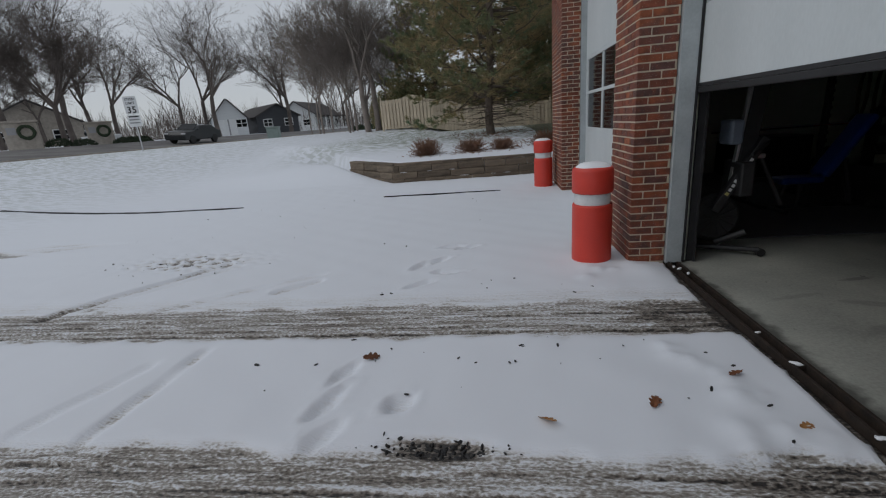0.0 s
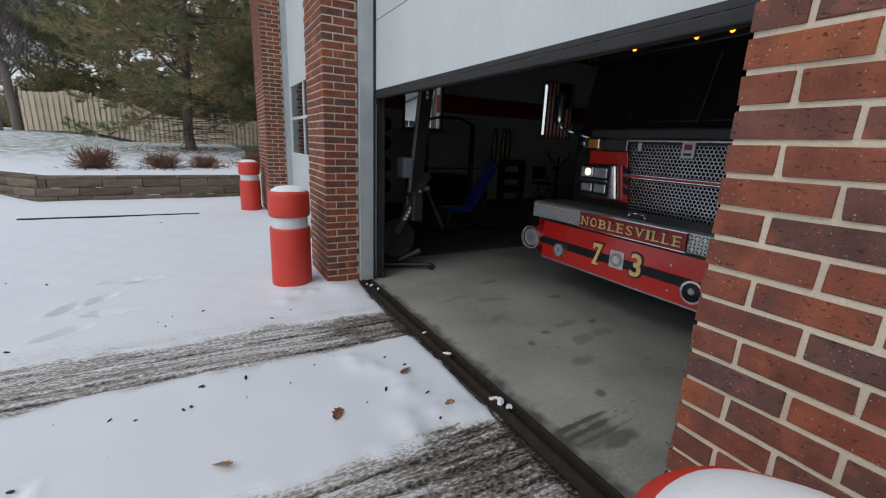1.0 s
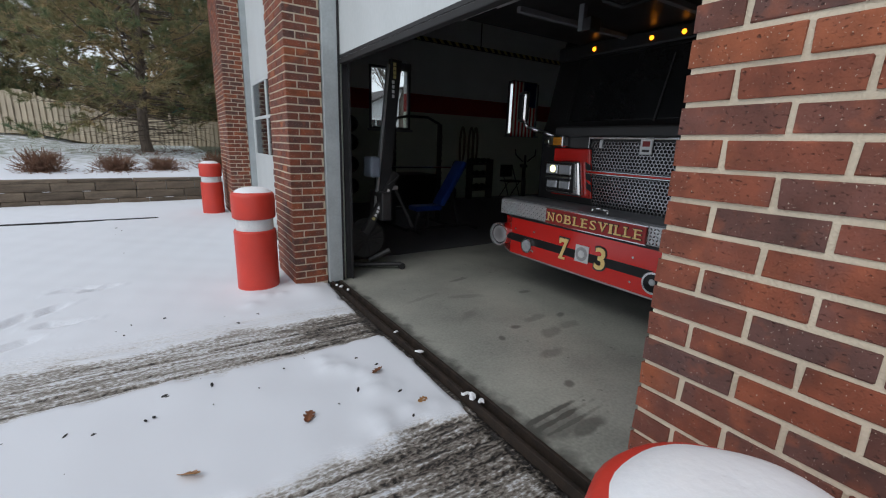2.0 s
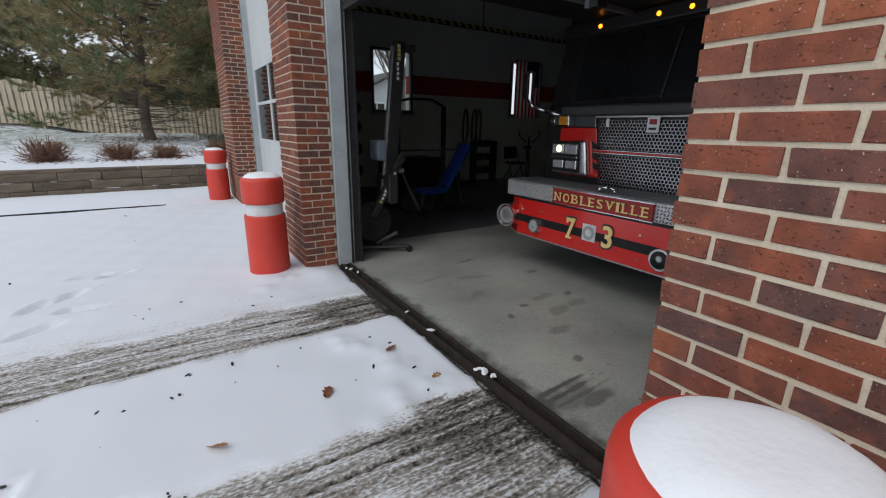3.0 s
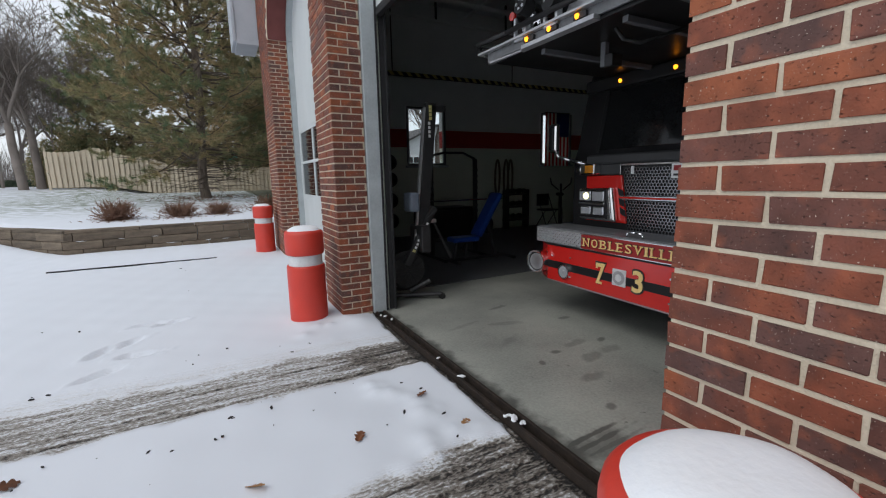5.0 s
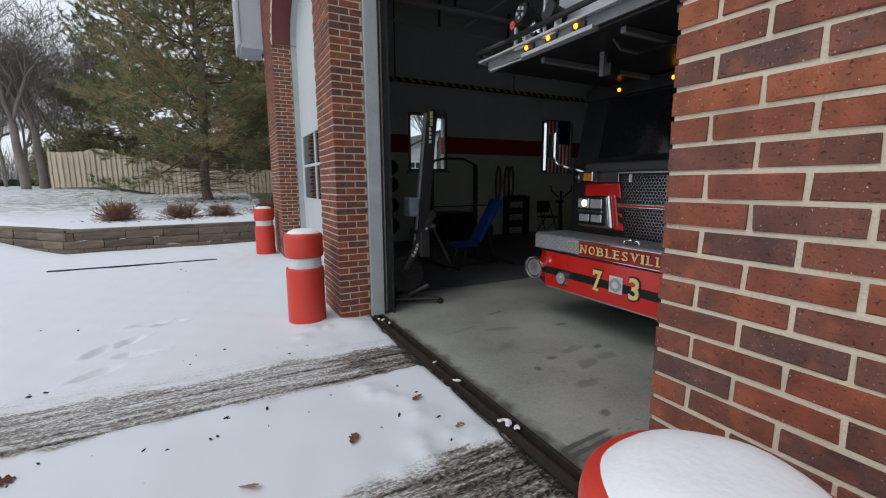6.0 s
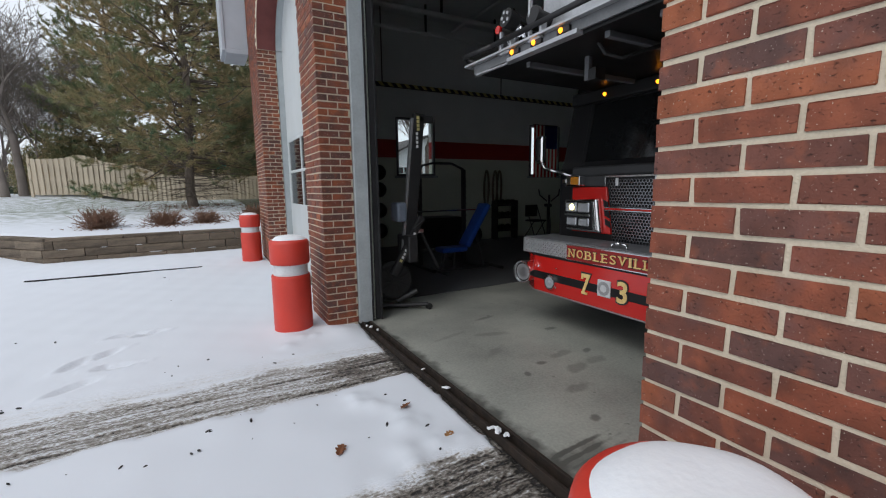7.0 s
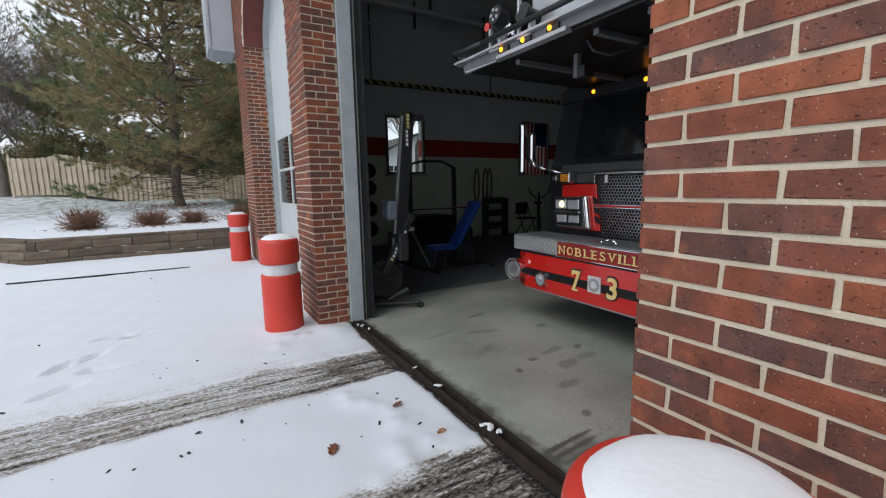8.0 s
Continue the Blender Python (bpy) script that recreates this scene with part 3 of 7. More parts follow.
def build_ground():
    fx = list(np.arange(-6.4, 0.30, 0.028)) + [0.30, 0.315, 0.33]
    xs = [-700, -350, -180, -110, -80, -60, -48, -40, -35] + list(np.arange(-31, -6.5, 0.5)) + fx + [0.336, 0.46, 0.9, 1.6, 2.5, 4, 6, 8, 11, 14, 20, 40, 90, 200, 700]
    ys = [-700, -300, -120, -60, -30, -16, -9, -5, -3, -2, -1.2, -0.8, -0.5] + list(np.arange(-0.3, 0.26, 0.028)) + list(np.arange(0.26, 1.06, 0.009)) + list(np.arange(1.06, 2.1, 0.028)) + list(np.arange(2.1, 2.66, 0.009)) + list(np.arange(2.66, 5.0, 0.028)) + list(np.arange(5.0, 10.3, 0.075)) + [10.32, 10.34, 10.4] + list(np.arange(10.5, 13.6, 0.12)) + list(np.arange(14, 30, 0.5)) + list(np.arange(31, 60, 3)) + [65, 75, 90, 120, 180, 300, 700]
    X, Y = np.meshgrid(np.array(xs, float), np.array(ys, float))
    cover = snow_cover(X, Y)
    Z = terrain(X, Y)
    drive = (1 - step(-9, -12, X)) * (1 - step(10.2, 10.33, Y))
    relief = 0.006 * lumps(X, Y, 11, 1.7) + 0.004 * lumps(X, Y, 12, 0.5)
    # ridge pushed up beside the sill
    ridge = np.zeros_like(X)
    lump_rng = random.Random(31)
    for k in range(15):
        q = k / 14
        cx, cy = -0.24 + 0.26 * q + lump_rng.gauss(0, 0.03), 1.95 - 0.52 * q + lump_rng.gauss(0, 0.03)
        w = lump_rng.uniform(0.035, 0.075)
        ridge = np.maximum(ridge, lump_rng.uniform(0.010, 0.024) * np.exp(-((X - cx) ** 2 + (Y - cy) ** 2) / w ** 2))
    for k in range(12):
        cx, cy, w = lump_rng.uniform(-0.55, 0.28), lump_rng.choice((lump_rng.uniform(2.75, 3.4), lump_rng.uniform(1.1, 1.25))), lump_rng.uniform(0.03, 0.08)
        ridge = np.maximum(ridge, lump_rng.uniform(0.006, 0.022) * np.exp(-((X - cx) ** 2 + (Y - cy) ** 2) / w ** 2))
    bumps = 0.05 * np.exp(-(((X - 0.08) / 0.16) ** 2 + ((Y - 3.22) / 0.16) ** 2)) + 0.03 * np.exp(-(((X + 0.3) / 0.3) ** 2 + ((Y - 3.6) / 0.3) ** 2))
    for px, py, ln, wd, turn, depth in PRINTS:
        ca, sa = math.cos(radians(turn)), math.sin(radians(turn))
        u, v = (X - px) * ca + (Y - py) * sa, -(X - px) * sa + (Y - py) * ca
        q = (u / (ln * 0.5)) ** 2 + (v / (wd * 0.5)) ** 2
        q = q * (1 + 0.45 * lumps(X, Y, 61, 0.13) + 0.3 * lumps(X, Y, 62, 0.06))
        Z = Z - 0.042 * depth * np.exp(-q ** 2) + 0.012 * depth * np.exp(-((q - 1.9) / 0.7) ** 2)
    for ax, ay, bx, by, wd, depth in RUTS:
        dx, dy = bx - ax, by - ay
        q = np.clip(((X - ax) * dx + (Y - ay) * dy) / (dx * dx + dy * dy), 0, 1)
        d = np.hypot(X - ax - q * dx, Y - ay - q * dy)
        Z = Z - 0.016 * depth * np.exp(-(d / wd) ** 4)
    Z = Z + 0.045 * (cover - 1.0) * drive + relief * cover + ridge + bumps
    Z = np.where((X > 0.333) & (Y < 8.88), -0.25, Z)
    grass = np.clip(step(12, 17, Y) * (1 - step(24, 30, Y)) * step(-11, -5, X) * 1.0 + step(-9, -15, X) * (1 - step(-23, -25, X)) * 0.3 + step(-16, -22, X) * 0.3, 0, 1)
    ny, nx = X.shape
    idx = np.arange(nx * ny).reshape(ny, nx)
    faces = np.stack([idx[:-1, :-1], idx[:-1, 1:], idx[1:, 1:], idx[1:, :-1]], -1).reshape(-1, 4)
    me = bpy.data.meshes.new("ground")
    me.from_pydata(np.stack([X, Y, Z], -1).reshape(-1, 3).tolist(), [], faces.tolist())
    for name, values in (("cover", cover), ("grass", grass)):
        at = me.attributes.new(name, "FLOAT", "POINT")
        at.data.foreach_set("value", values.reshape(-1).astype(np.float32))
    me.polygons.foreach_set("use_smooth", [True] * len(me.polygons))
    me.materials.append(GROUND)
    tagged(new("ground", me), "snow-covered ground with slushy tyre tracks and footprints", "ground", kind="structure")


def height(x, y):
    return float(terrain(x, y))


def prism_strip(a, b, wide):
    """A slim uneven strip flush with the snow."""
    bm = bmesh.new()
    rng = random.Random(6)
    rows = []
    d = (Vector(b) - Vector(a)).normalized()
    n = Vector((-d.y, d.x))
    for i in range(41):
        p = Vector(a).lerp(Vector(b), i / 40)
        w = wide * (0.25 + 0.3 * rng.random()) * min(1.0, 8 * (1 - i / 40) + 0.15)
        z = height(p.x, p.y) + 0.017
        rows.append([bm.verts.new((p.x + n.x * k, p.y + n.y * k, zz)) for k, zz in ((-w, z - 0.03), (-w * 0.8, z), (w * 0.8, z), (w, z - 0.03))])
    for r, q in zip(rows, rows[1:]):
        for k in range(3):
            bm.faces.new((r[k], q[k], q[k + 1], r[k + 1]))
    return bm


build_ground()
setting("paving_joint_1", prism_strip((-3.52, 8.10), (-1.12, 8.04), 0.05), RUBBER, "dark joint strip in the snowy paving", "paving joint")
setting("paving_joint_2", prism_strip((-12.5, 7.9), (-6.45, 7.74), 0.11), RUBBER, "dark joint strip in the snowy paving", "paving joint")

# ---- fire station shell ----
OPEN, PIER, DEEP = 3.454, 0.711, 0.306
Y_END = 8.9
Z_SPRING, ARCH_RISE, Z_TOP = 3.77, 0.95, 6.6
BAYS = (0.0, OPEN + PIER)
FLOOR = setting("floor", box(0.43, 14, -6, 8.6, -0.3, 0.004), CONCRETE, "smooth grey concrete garage floor with damp stains", "floor")


def wall_with_holes(name, y0, y1, x0, x1, bands, holes):
    """A wall along x of stacked bands (z0, z1, material), with rectangular holes (xa, xb, za, zb)."""
    base = None
    for z0, z1, material in bands:
        bm = bmesh.new()
        cuts = sorted({x0, x1, *[v for h in holes for v in h[:2]]})
        for xa, xb in zip(cuts, cuts[1:]):
            levels = [(z0, z1)]
            for ha, hb, za, zb in holes:
                if ha <= xa and xb <= hb:
                    nxt = []
                    for la, lb in levels:
                        if za > la:
                            nxt.append((la, min(lb, za)))
                        if zb < lb:
                            nxt.append((max(la, zb), lb))
                    levels = [q for q in nxt if q[1] - q[0] > 1e-4]
            for la, lb in levels:
                add_box(bm, xa, xb, y0, y1, la, lb)
        if base is None:
            base = setting(name, bm, material, "painted block end wall with a red stripe", "wall")
        else:
            part("band", bm, material, base, "red painted stripe" if material is RED_STRIPE else "")
    return base


WINDOWS = ((2.96, 3.96, 1.655, 2.975), (6.90, 7.98, 1.655, 3.02))
wall_with_holes("wall_north", 8.6, Y_END, 0.32, 14, ((-0.2, 2.07, WALL_LOWER), (2.07, 2.47, RED_STRIPE), (2.47, 5.2, WALL_UPPER)), WINDOWS)
setting("wall_south", box(0.32, 14, -6.3, -6, -0.2, 5.2), WALL_LOWER, "painted block end wall", "wall")
setting("wall_east", box(14, 14.3, -6.3, Y_END, -0.2, 5.2), WALL_LOWER, "painted block rear wall", "wall")
setting("ceiling", box(0.32, 14.3, -6.3, Y_END, 5.2, 5.4), CEILING, "grey garage ceiling", "ceiling")
setting("roof", box(0.0, 14.6, -6.6, Y_END + 0.3, 6.6, 6.75), SHINGLE, "dark roof", "roof")

for k, (xa, xb, za, zb) in enumerate(WINDOWS):
    w = setting("window_%d" % (k + 1), add_box(add_box(box(xa, xb, 8.56, 8.66, za, za + 0.05, 0.006), xa, xb, 8.56, 8.66, zb - 0.05, zb, 0.006), xa, xa + 0.05, 8.56, 8.66, za + 0.05, zb - 0.05, 0.006), TRUCK_GREY, "tall window with a dark metal frame", "window")
    part("window_frame", add_box(box(xb - 0.05, xb, 8.56, 8.66, za + 0.05, zb - 0.05, 0.006), (xa + xb) / 2 - 0.03, (xa + xb) / 2 + 0.03, 8.57, 8.65, za + 0.05, zb - 0.05, 0.006), TRUCK_GREY, w)
    for pa, pb in ((xa + 0.05, (xa + xb) / 2 - 0.03), ((xa + xb) / 2 + 0.03, xb - 0.05)):
        pane = part("pane", box(pa, pb, 8.605, 8.611, za + 0.05, zb - 0.05), GLASS, w)
        pane.visible_shadow = False
    part("window_sill", box(xa - 0.05, xb + 0.05, 8.52, 8.6, za - 0.05, za, 0.008), TRIM, w)

# arched front wall over the bays
COURSE, BL, BH, BW, JOINT = 0.0660, 0.1855, 0.0535, 0.0910, 0.0120


def arch_top(y):
    """Height of the opening at y, or None where there is wall down to the ground."""
    for y0 in BAYS:
        if y0 < y < y0 + OPEN:
            u = (y - y0 - OPEN / 2) / (OPEN / 2)
            return Z_SPRING + ARCH_RISE * math.sqrt(max(0.0, 1 - u * u))
    return None


def arch_wall():
    bm = bmesh.new()
    for y0 in BAYS:
        pts = [y0 + OPEN / 2 - OPEN / 2 * math.cos(math.pi * i / 40) for i in range(41)]
        tops = [Z_SPRING if i in (0, 40) else arch_top(v) for i, v in enumerate(pts)]
        for (ya, za), (yb, zb) in zip(zip(pts, tops), zip(pts[1:], tops[1:])):
            f = [bm.verts.new((0.006, ya, za)), bm.verts.new((0.006, yb, zb)), bm.verts.new((0.006, yb, Z_TOP)), bm.verts.new((0.006, ya, Z_TOP))]
            g = [bm.verts.new((0.456, v.co.y, v.co.z)) for v in f]
            bm.faces.new(f)
            bm.faces.new(g[::-1])
            bm.faces.new((f[0], g[0], g[1], f[1]))
            bm.faces.new((f[3], f[2], g[2], g[3]))
    for ya, yb in ((-6.3, 0), (OPEN, OPEN + PIER), (2 * OPEN + PIER, Y_END)):
        add_box(bm, 0.006, 0.31, ya + 0.006, yb - 0.006, 3.72, Z_TOP)
    bmesh.ops.recalc_face_normals(bm, faces=bm.faces)
    return setting("wall_west", bm, MORTAR, "red brick front wall with arched bay openings", "wall")


WALL_WEST = arch_wall()


def arch_band(y0, x0, x1, thick, name, material, label):
    bm = bmesh.new()
    rows = []
    for i in range(41):
        a = math.pi * i / 40
        cy, cz = -math.cos(a), math.sin(a)
        y, z = y0 + OPEN / 2 + OPEN / 2 * cy, Z_SPRING + ARCH_RISE * cz
        yi, zi = y0 + OPEN / 2 + (OPEN / 2 - thick) * cy, Z_SPRING + (ARCH_RISE - thick) * cz
        rows.append([bm.verts.new(c) for c in ((x0, y, z + 0.002), (x1, y, z + 0.002), (x1, yi, zi), (x0, yi, zi))])
    for a, b in zip(rows, rows[1:]):
        for i in range(4):
            j = (i + 1) % 4
            bm.faces.new((a[i], a[j], b[j], b[i]))
    bm.faces.new(rows[0])
    bm.faces.new(rows[-1][::-1])
    bmesh.ops.recalc_face_normals(bm, faces=bm.faces)
    return setting(name, bm, material, label, "trim", smooth=False)


for k, y0 in enumerate(BAYS):
    arch_band(y0, 0.012, 0.312, 0.012, "trim_arch_lining_%d" % (k + 1), ARCH_RED, "dark red lining under the arch")
    arch_band(y0, 0.316, 0.452, 0.05, "trim_arch_%d" % (k + 1), TRIM, "grey painted metal trim round the arch")
    setting("trim_jamb_%d_far" % (k + 1), box(0.316, 0.452, y0 + OPEN - 0.03, y0 + OPEN + 0.02, 0.0, Z_SPRING, 0.004), TRIM, "grey painted metal door jamb trim", "trim")
    setting("trim_jamb_%d_near" % (k + 1), box(0.316, 0.452, y0 - 0.02, y0 + 0.03, 0.0, Z_SPRING, 0.004), TRIM, "grey painted metal door jamb trim", "trim")
for k, y0 in enumerate((OPEN, 2 * OPEN + PIER)):
    setting("inner_wall_%d" % (k + 1), box(0.32, 0.56, y0 + 0.03, y0 + PIER - 0.03 if k == 0 else Y_END - 0.31, 0.0, 5.2), WALL_LOWER, "painted inner face of the pier", "wall")
setting("inner_wall_near", box(0.32, 0.56, -6.0, -0.03, 0.0, 5.2), WALL_LOWER, "painted inner face of the front wall", "wall")

# sill channel
setting("door_sill", add_box(add_box(box(0.333, 0.352, 0.0, OPEN, -0.2, 0.012, 0.002), 0.412, 0.432, 0.0, OPEN, -0.2, 0.010, 0.002), 0.352, 0.412, 0.0, OPEN, -0.2, -0.045), RUST, "rusty steel drain channel across the door sill", "drain")


# ---- sectional doors ----
PANEL_H = 0.61


def door_panel(parent, y0, y1):
    bm = box(-0.022, 0.022, y0, y1, 0.003, PANEL_H - 0.003, 0.004)
    return part("panel", bm, WHITE_METAL, parent)


def closed_door():
    y0, y1 = OPEN + PIER + 0.005, 2 * OPEN + PIER - 0.005
    t = thing("door_2", pose(0.43, 0, 0), "closed white sectional door with framed glass panes", "door", kind="structure")
    rows = ((0.0, 1.06), (2.25, 2.86), (2.86, 3.47), (3.47, 4.08), (4.08, 4.69))
    for a, b in rows:
        part("panel", box(-0.022, 0.022, y0, y1, a + 0.0006, b - 0.0006, 0.0012), WHITE_METAL, t)
    cols = [y1 - 0.12 - 1.06 * i for i in range(4)]
    for a, b in zip(cols, cols[1:]):
        for za, zb in ((1.12, 1.655), (1.70, 2.19)):
            pane = part("pane", box(-0.006, 0.0, b + 0.03, a - 0.03, za, zb), DARK_GLASS, t)
    part("mullion", box(-0.022, 0.022, y0, y1, 1.06, 1.12, 0.004), WHITE_METAL, t)
    part("mullion", box(-0.024, 0.022, y0, y1, 1.655, 1.70, 0.004), WHITE_METAL, t)
    part("mullion", box(-0.022, 0.022, y0, y1, 2.19, 2.25, 0.004), WHITE_METAL, t)
    for a in cols:
        part("mullion", box(-0.023, 0.022, a - 0.03, a + 0.03, 1.12, 2.19, 0.003), WHITE_METAL, t)
    part("stile", box(-0.022, 0.022, cols[0] + 0.03, y1, 1.12, 2.19, 0.003), WHITE_METAL, t)
    part("stile", box(-0.022, 0.022, y0, cols[-1] - 0.03, 1.12, 2.19, 0.003), WHITE_METAL, t)


closed_door()
DOOR = thing("garage_door", pose(0, 0, 0), "white sectional garage door rolling up its tracks", "garage door")
PANELS = [door_panel(DOOR, 0.015, OPEN - 0.03) for _ in range(7)]
part("bottom_seal", box(-0.03, 0.03, 0.015, OPEN - 0.03, -0.045, 0.002, 0.008), RUBBER, PANELS[0], "black rubber bottom seal")
part("edge_bar", box(-0.026, -0.02, 0.015, OPEN - 0.03, 0.004, 0.03), DARK_METAL, PANELS[0])


def door_tracks():
    t = thing("door_track", pose(0, 0, 0), "dark steel roller-door tracks bent under the ceiling", "door track")
    for y in (OPEN - 0.005, 0.005):
        bm = bmesh.new()
        add_box(bm, 0.50, 0.56, y - 0.012, y + 0.012, 0.01, 4.2)
        add_box(bm, 0.545, 0.56, y - 0.04, y + 0.012, 0.01, 4.2)
        pts = [(0.53 + 0.38 * (1 - math.cos(a)), y, 4.2 + 0.38 * math.sin(a)) for a in [i * math.pi / 16 for i in range(9)]] + [(4.6, y, 4.6)]
        add_pipe(bm, pts, 0.025, 6)
        part("rail", bm, DARK_METAL, t)
        part("weather_strip", box(0.453, 0.468, y - 0.035, y + 0.012, 0.01, 4.2), RUBBER, t)


door_tracks()

# eave at the far end
eave = thing("eave", pose(0, 0, 0), "pale grey boxed metal eave", "eave", kind="structure")
part("soffit_box", box(-0.40, 0.0, 8.92, 9.75, 4.08, 6.2, 0.01), EAVE_GREY, eave)
part("fascia", box(-0.46, -0.40, 8.90, 9.78, 4.04, 6.2, 0.008), EAVE_GREY, eave)
part("trim_board", box(-0.40, 0.0, 8.90, 9.76, 4.00, 4.08, 0.008), EAVE_GREY, eave)


# ---- bollards ----
def bollard(m):
    t = thing("bollard", m, "red plastic bollard with a pale band and a cap of snow", "bollard", "bollards by the piers")
    part("sleeve", lathe([(0.181, -0.06), (0.181, 0.0), (0.180, 0.54), (0.176, 0.556), (0.165, 0.56)], 128), RED_PLASTIC, t, smooth=False)
    part("band", lathe([(0.160, 0.55), (0.160, 0.672)], 96), WHITE_BAND, t, "pale reflective band")
    part("cap", lathe([(0.165, 0.662), (0.178, 0.666), (0.183, 0.68), (0.184, 0.855), (0.180, 0.878), (0.168, 0.893), (0.14, 0.899), (0.01, 0.90)], 40), RED_PLASTIC, t, smooth=True)
    bm = bmesh.new()
    seg, rings = 40, 9
    rows = []
    for j in range(rings + 1):
        row = []
        for i in range(seg):
            a = 2 * math.pi * i / seg
            edge = (0.160 + 0.006 * math.cos(a)) * (1 + 0.018 * math.sin(3 * a + 1) + 0.010 * math.sin(7 * a))
            u = j / rings
            r = edge * u ** 0.8
            z = 0.892 + 0.044 * (1 - u ** 3.2) + 0.0015 * u * math.sin(4 * a + 3 * u)
            row.append(bm.verts.new((r * math.cos(a), r * math.sin(a), z)))
        rows.append(row)
    for a, b in zip(rows, rows[1:]):
        for i in range(seg):
            j = (i + 1) % seg
            bm.faces.new((a[i], b[i], b[j], a[j]))
    bmesh.ops.remove_doubles(bm, verts=bm.verts, dist=0.0005)
    bmesh.ops.recalc_face_normals(bm, faces=bm.faces)
    part("snow_cap", bm, SNOW_CAP, t, "rounded cap of snow", smooth=True)
    return t


first = bollard(pose(-0.304, 3.60, 0, 0, 0, 70))
copy_thing(first, pose(-0.388, -0.387, 0) @ Matrix.Diagonal((1.05, 1.05, 1.015, 1)))
copy_thing(first, pose(-0.252, 8.35, 0, 0, 0, 160))

# ---- retaining wall of split blocks ----
def retaining_wall():
    w = thing("retaining_wall", pose(0, 0, 0), "low weathered block retaining wall with snow behind", "retaining wall", kind="structure")
    rng = random.Random(4)
    data = {}
    for (ax, ay), (bx, by) in (((-3.80, 10.12), (0.1, 10.28)), ((-5.6, 12.1), (-3.80, 10.12))):
        ln, ang = math.hypot(bx - ax, by - ay), math.atan2(by - ay, bx - ax)
        for c in range(4):
            z, s = -0.07 + 0.165 * c, -0.02 if c % 2 else -0.35
            hgt = 0.160 if c < 3 else 0.055
            while s < ln - 0.05:
                size = rng.choice((0.52, 0.66, 0.84, 1.0)) if c < 3 else rng.choice((1.0, 1.3))
                a, b = max(s, 0.0), min(s + size, ln)
                s += size
                if b - a < 0.12:
                    continue
                key = (round(b - a, 2), hgt)
                if key not in data:
                    bm = box(0.004, key[0] - 0.004, 0, 0.24, 0, hgt, 0.008)
                    me = bpy.data.meshes.new("block")
                    bm.to_mesh(me)
                    bm.free()
                    me.materials.append(BLOCK)
                    data[key] = me
                ob = new("block", data[key])
                ob.parent = w
                out = -0.022 * c + rng.uniform(-0.012, 0.012)
                ob.matrix_basis = pose(ax + a * math.cos(ang), ay + a * math.sin(ang), z, 0, 0, math.degrees(ang)) @ pose(0, -out if c < 3 else -out - 0.02, rng.uniform(-0.003, 0.003), 0, 0, rng.uniform(-0.6, 0.6))


retaining_wall()
bm = bmesh.new()
ledge_rng = random.Random(8)
for i in range(6):
    x = ledge_rng.uniform(-3.6, -0.3)
    y = 10.12 + 0.16 * (x + 3.8) / 3.9 + ledge_rng.choice((0.0, 0.018))
    z = 0.258 if y > 10.13 + 0.16 * (x + 3.8) / 3.9 else 0.094
    bmesh.ops.create_icosphere(bm, subdivisions=2, radius=0.016, matrix=pose(x, y, z) @ Matrix.Diagonal((ledge_rng.uniform(3, 9), 0.8, 0.28, 1)))
tagged(mesh_object("ledge_snow", bm, SNOW_CAP, True), "thin lines of snow caught on the wall ledges", "snow", kind="stuff")


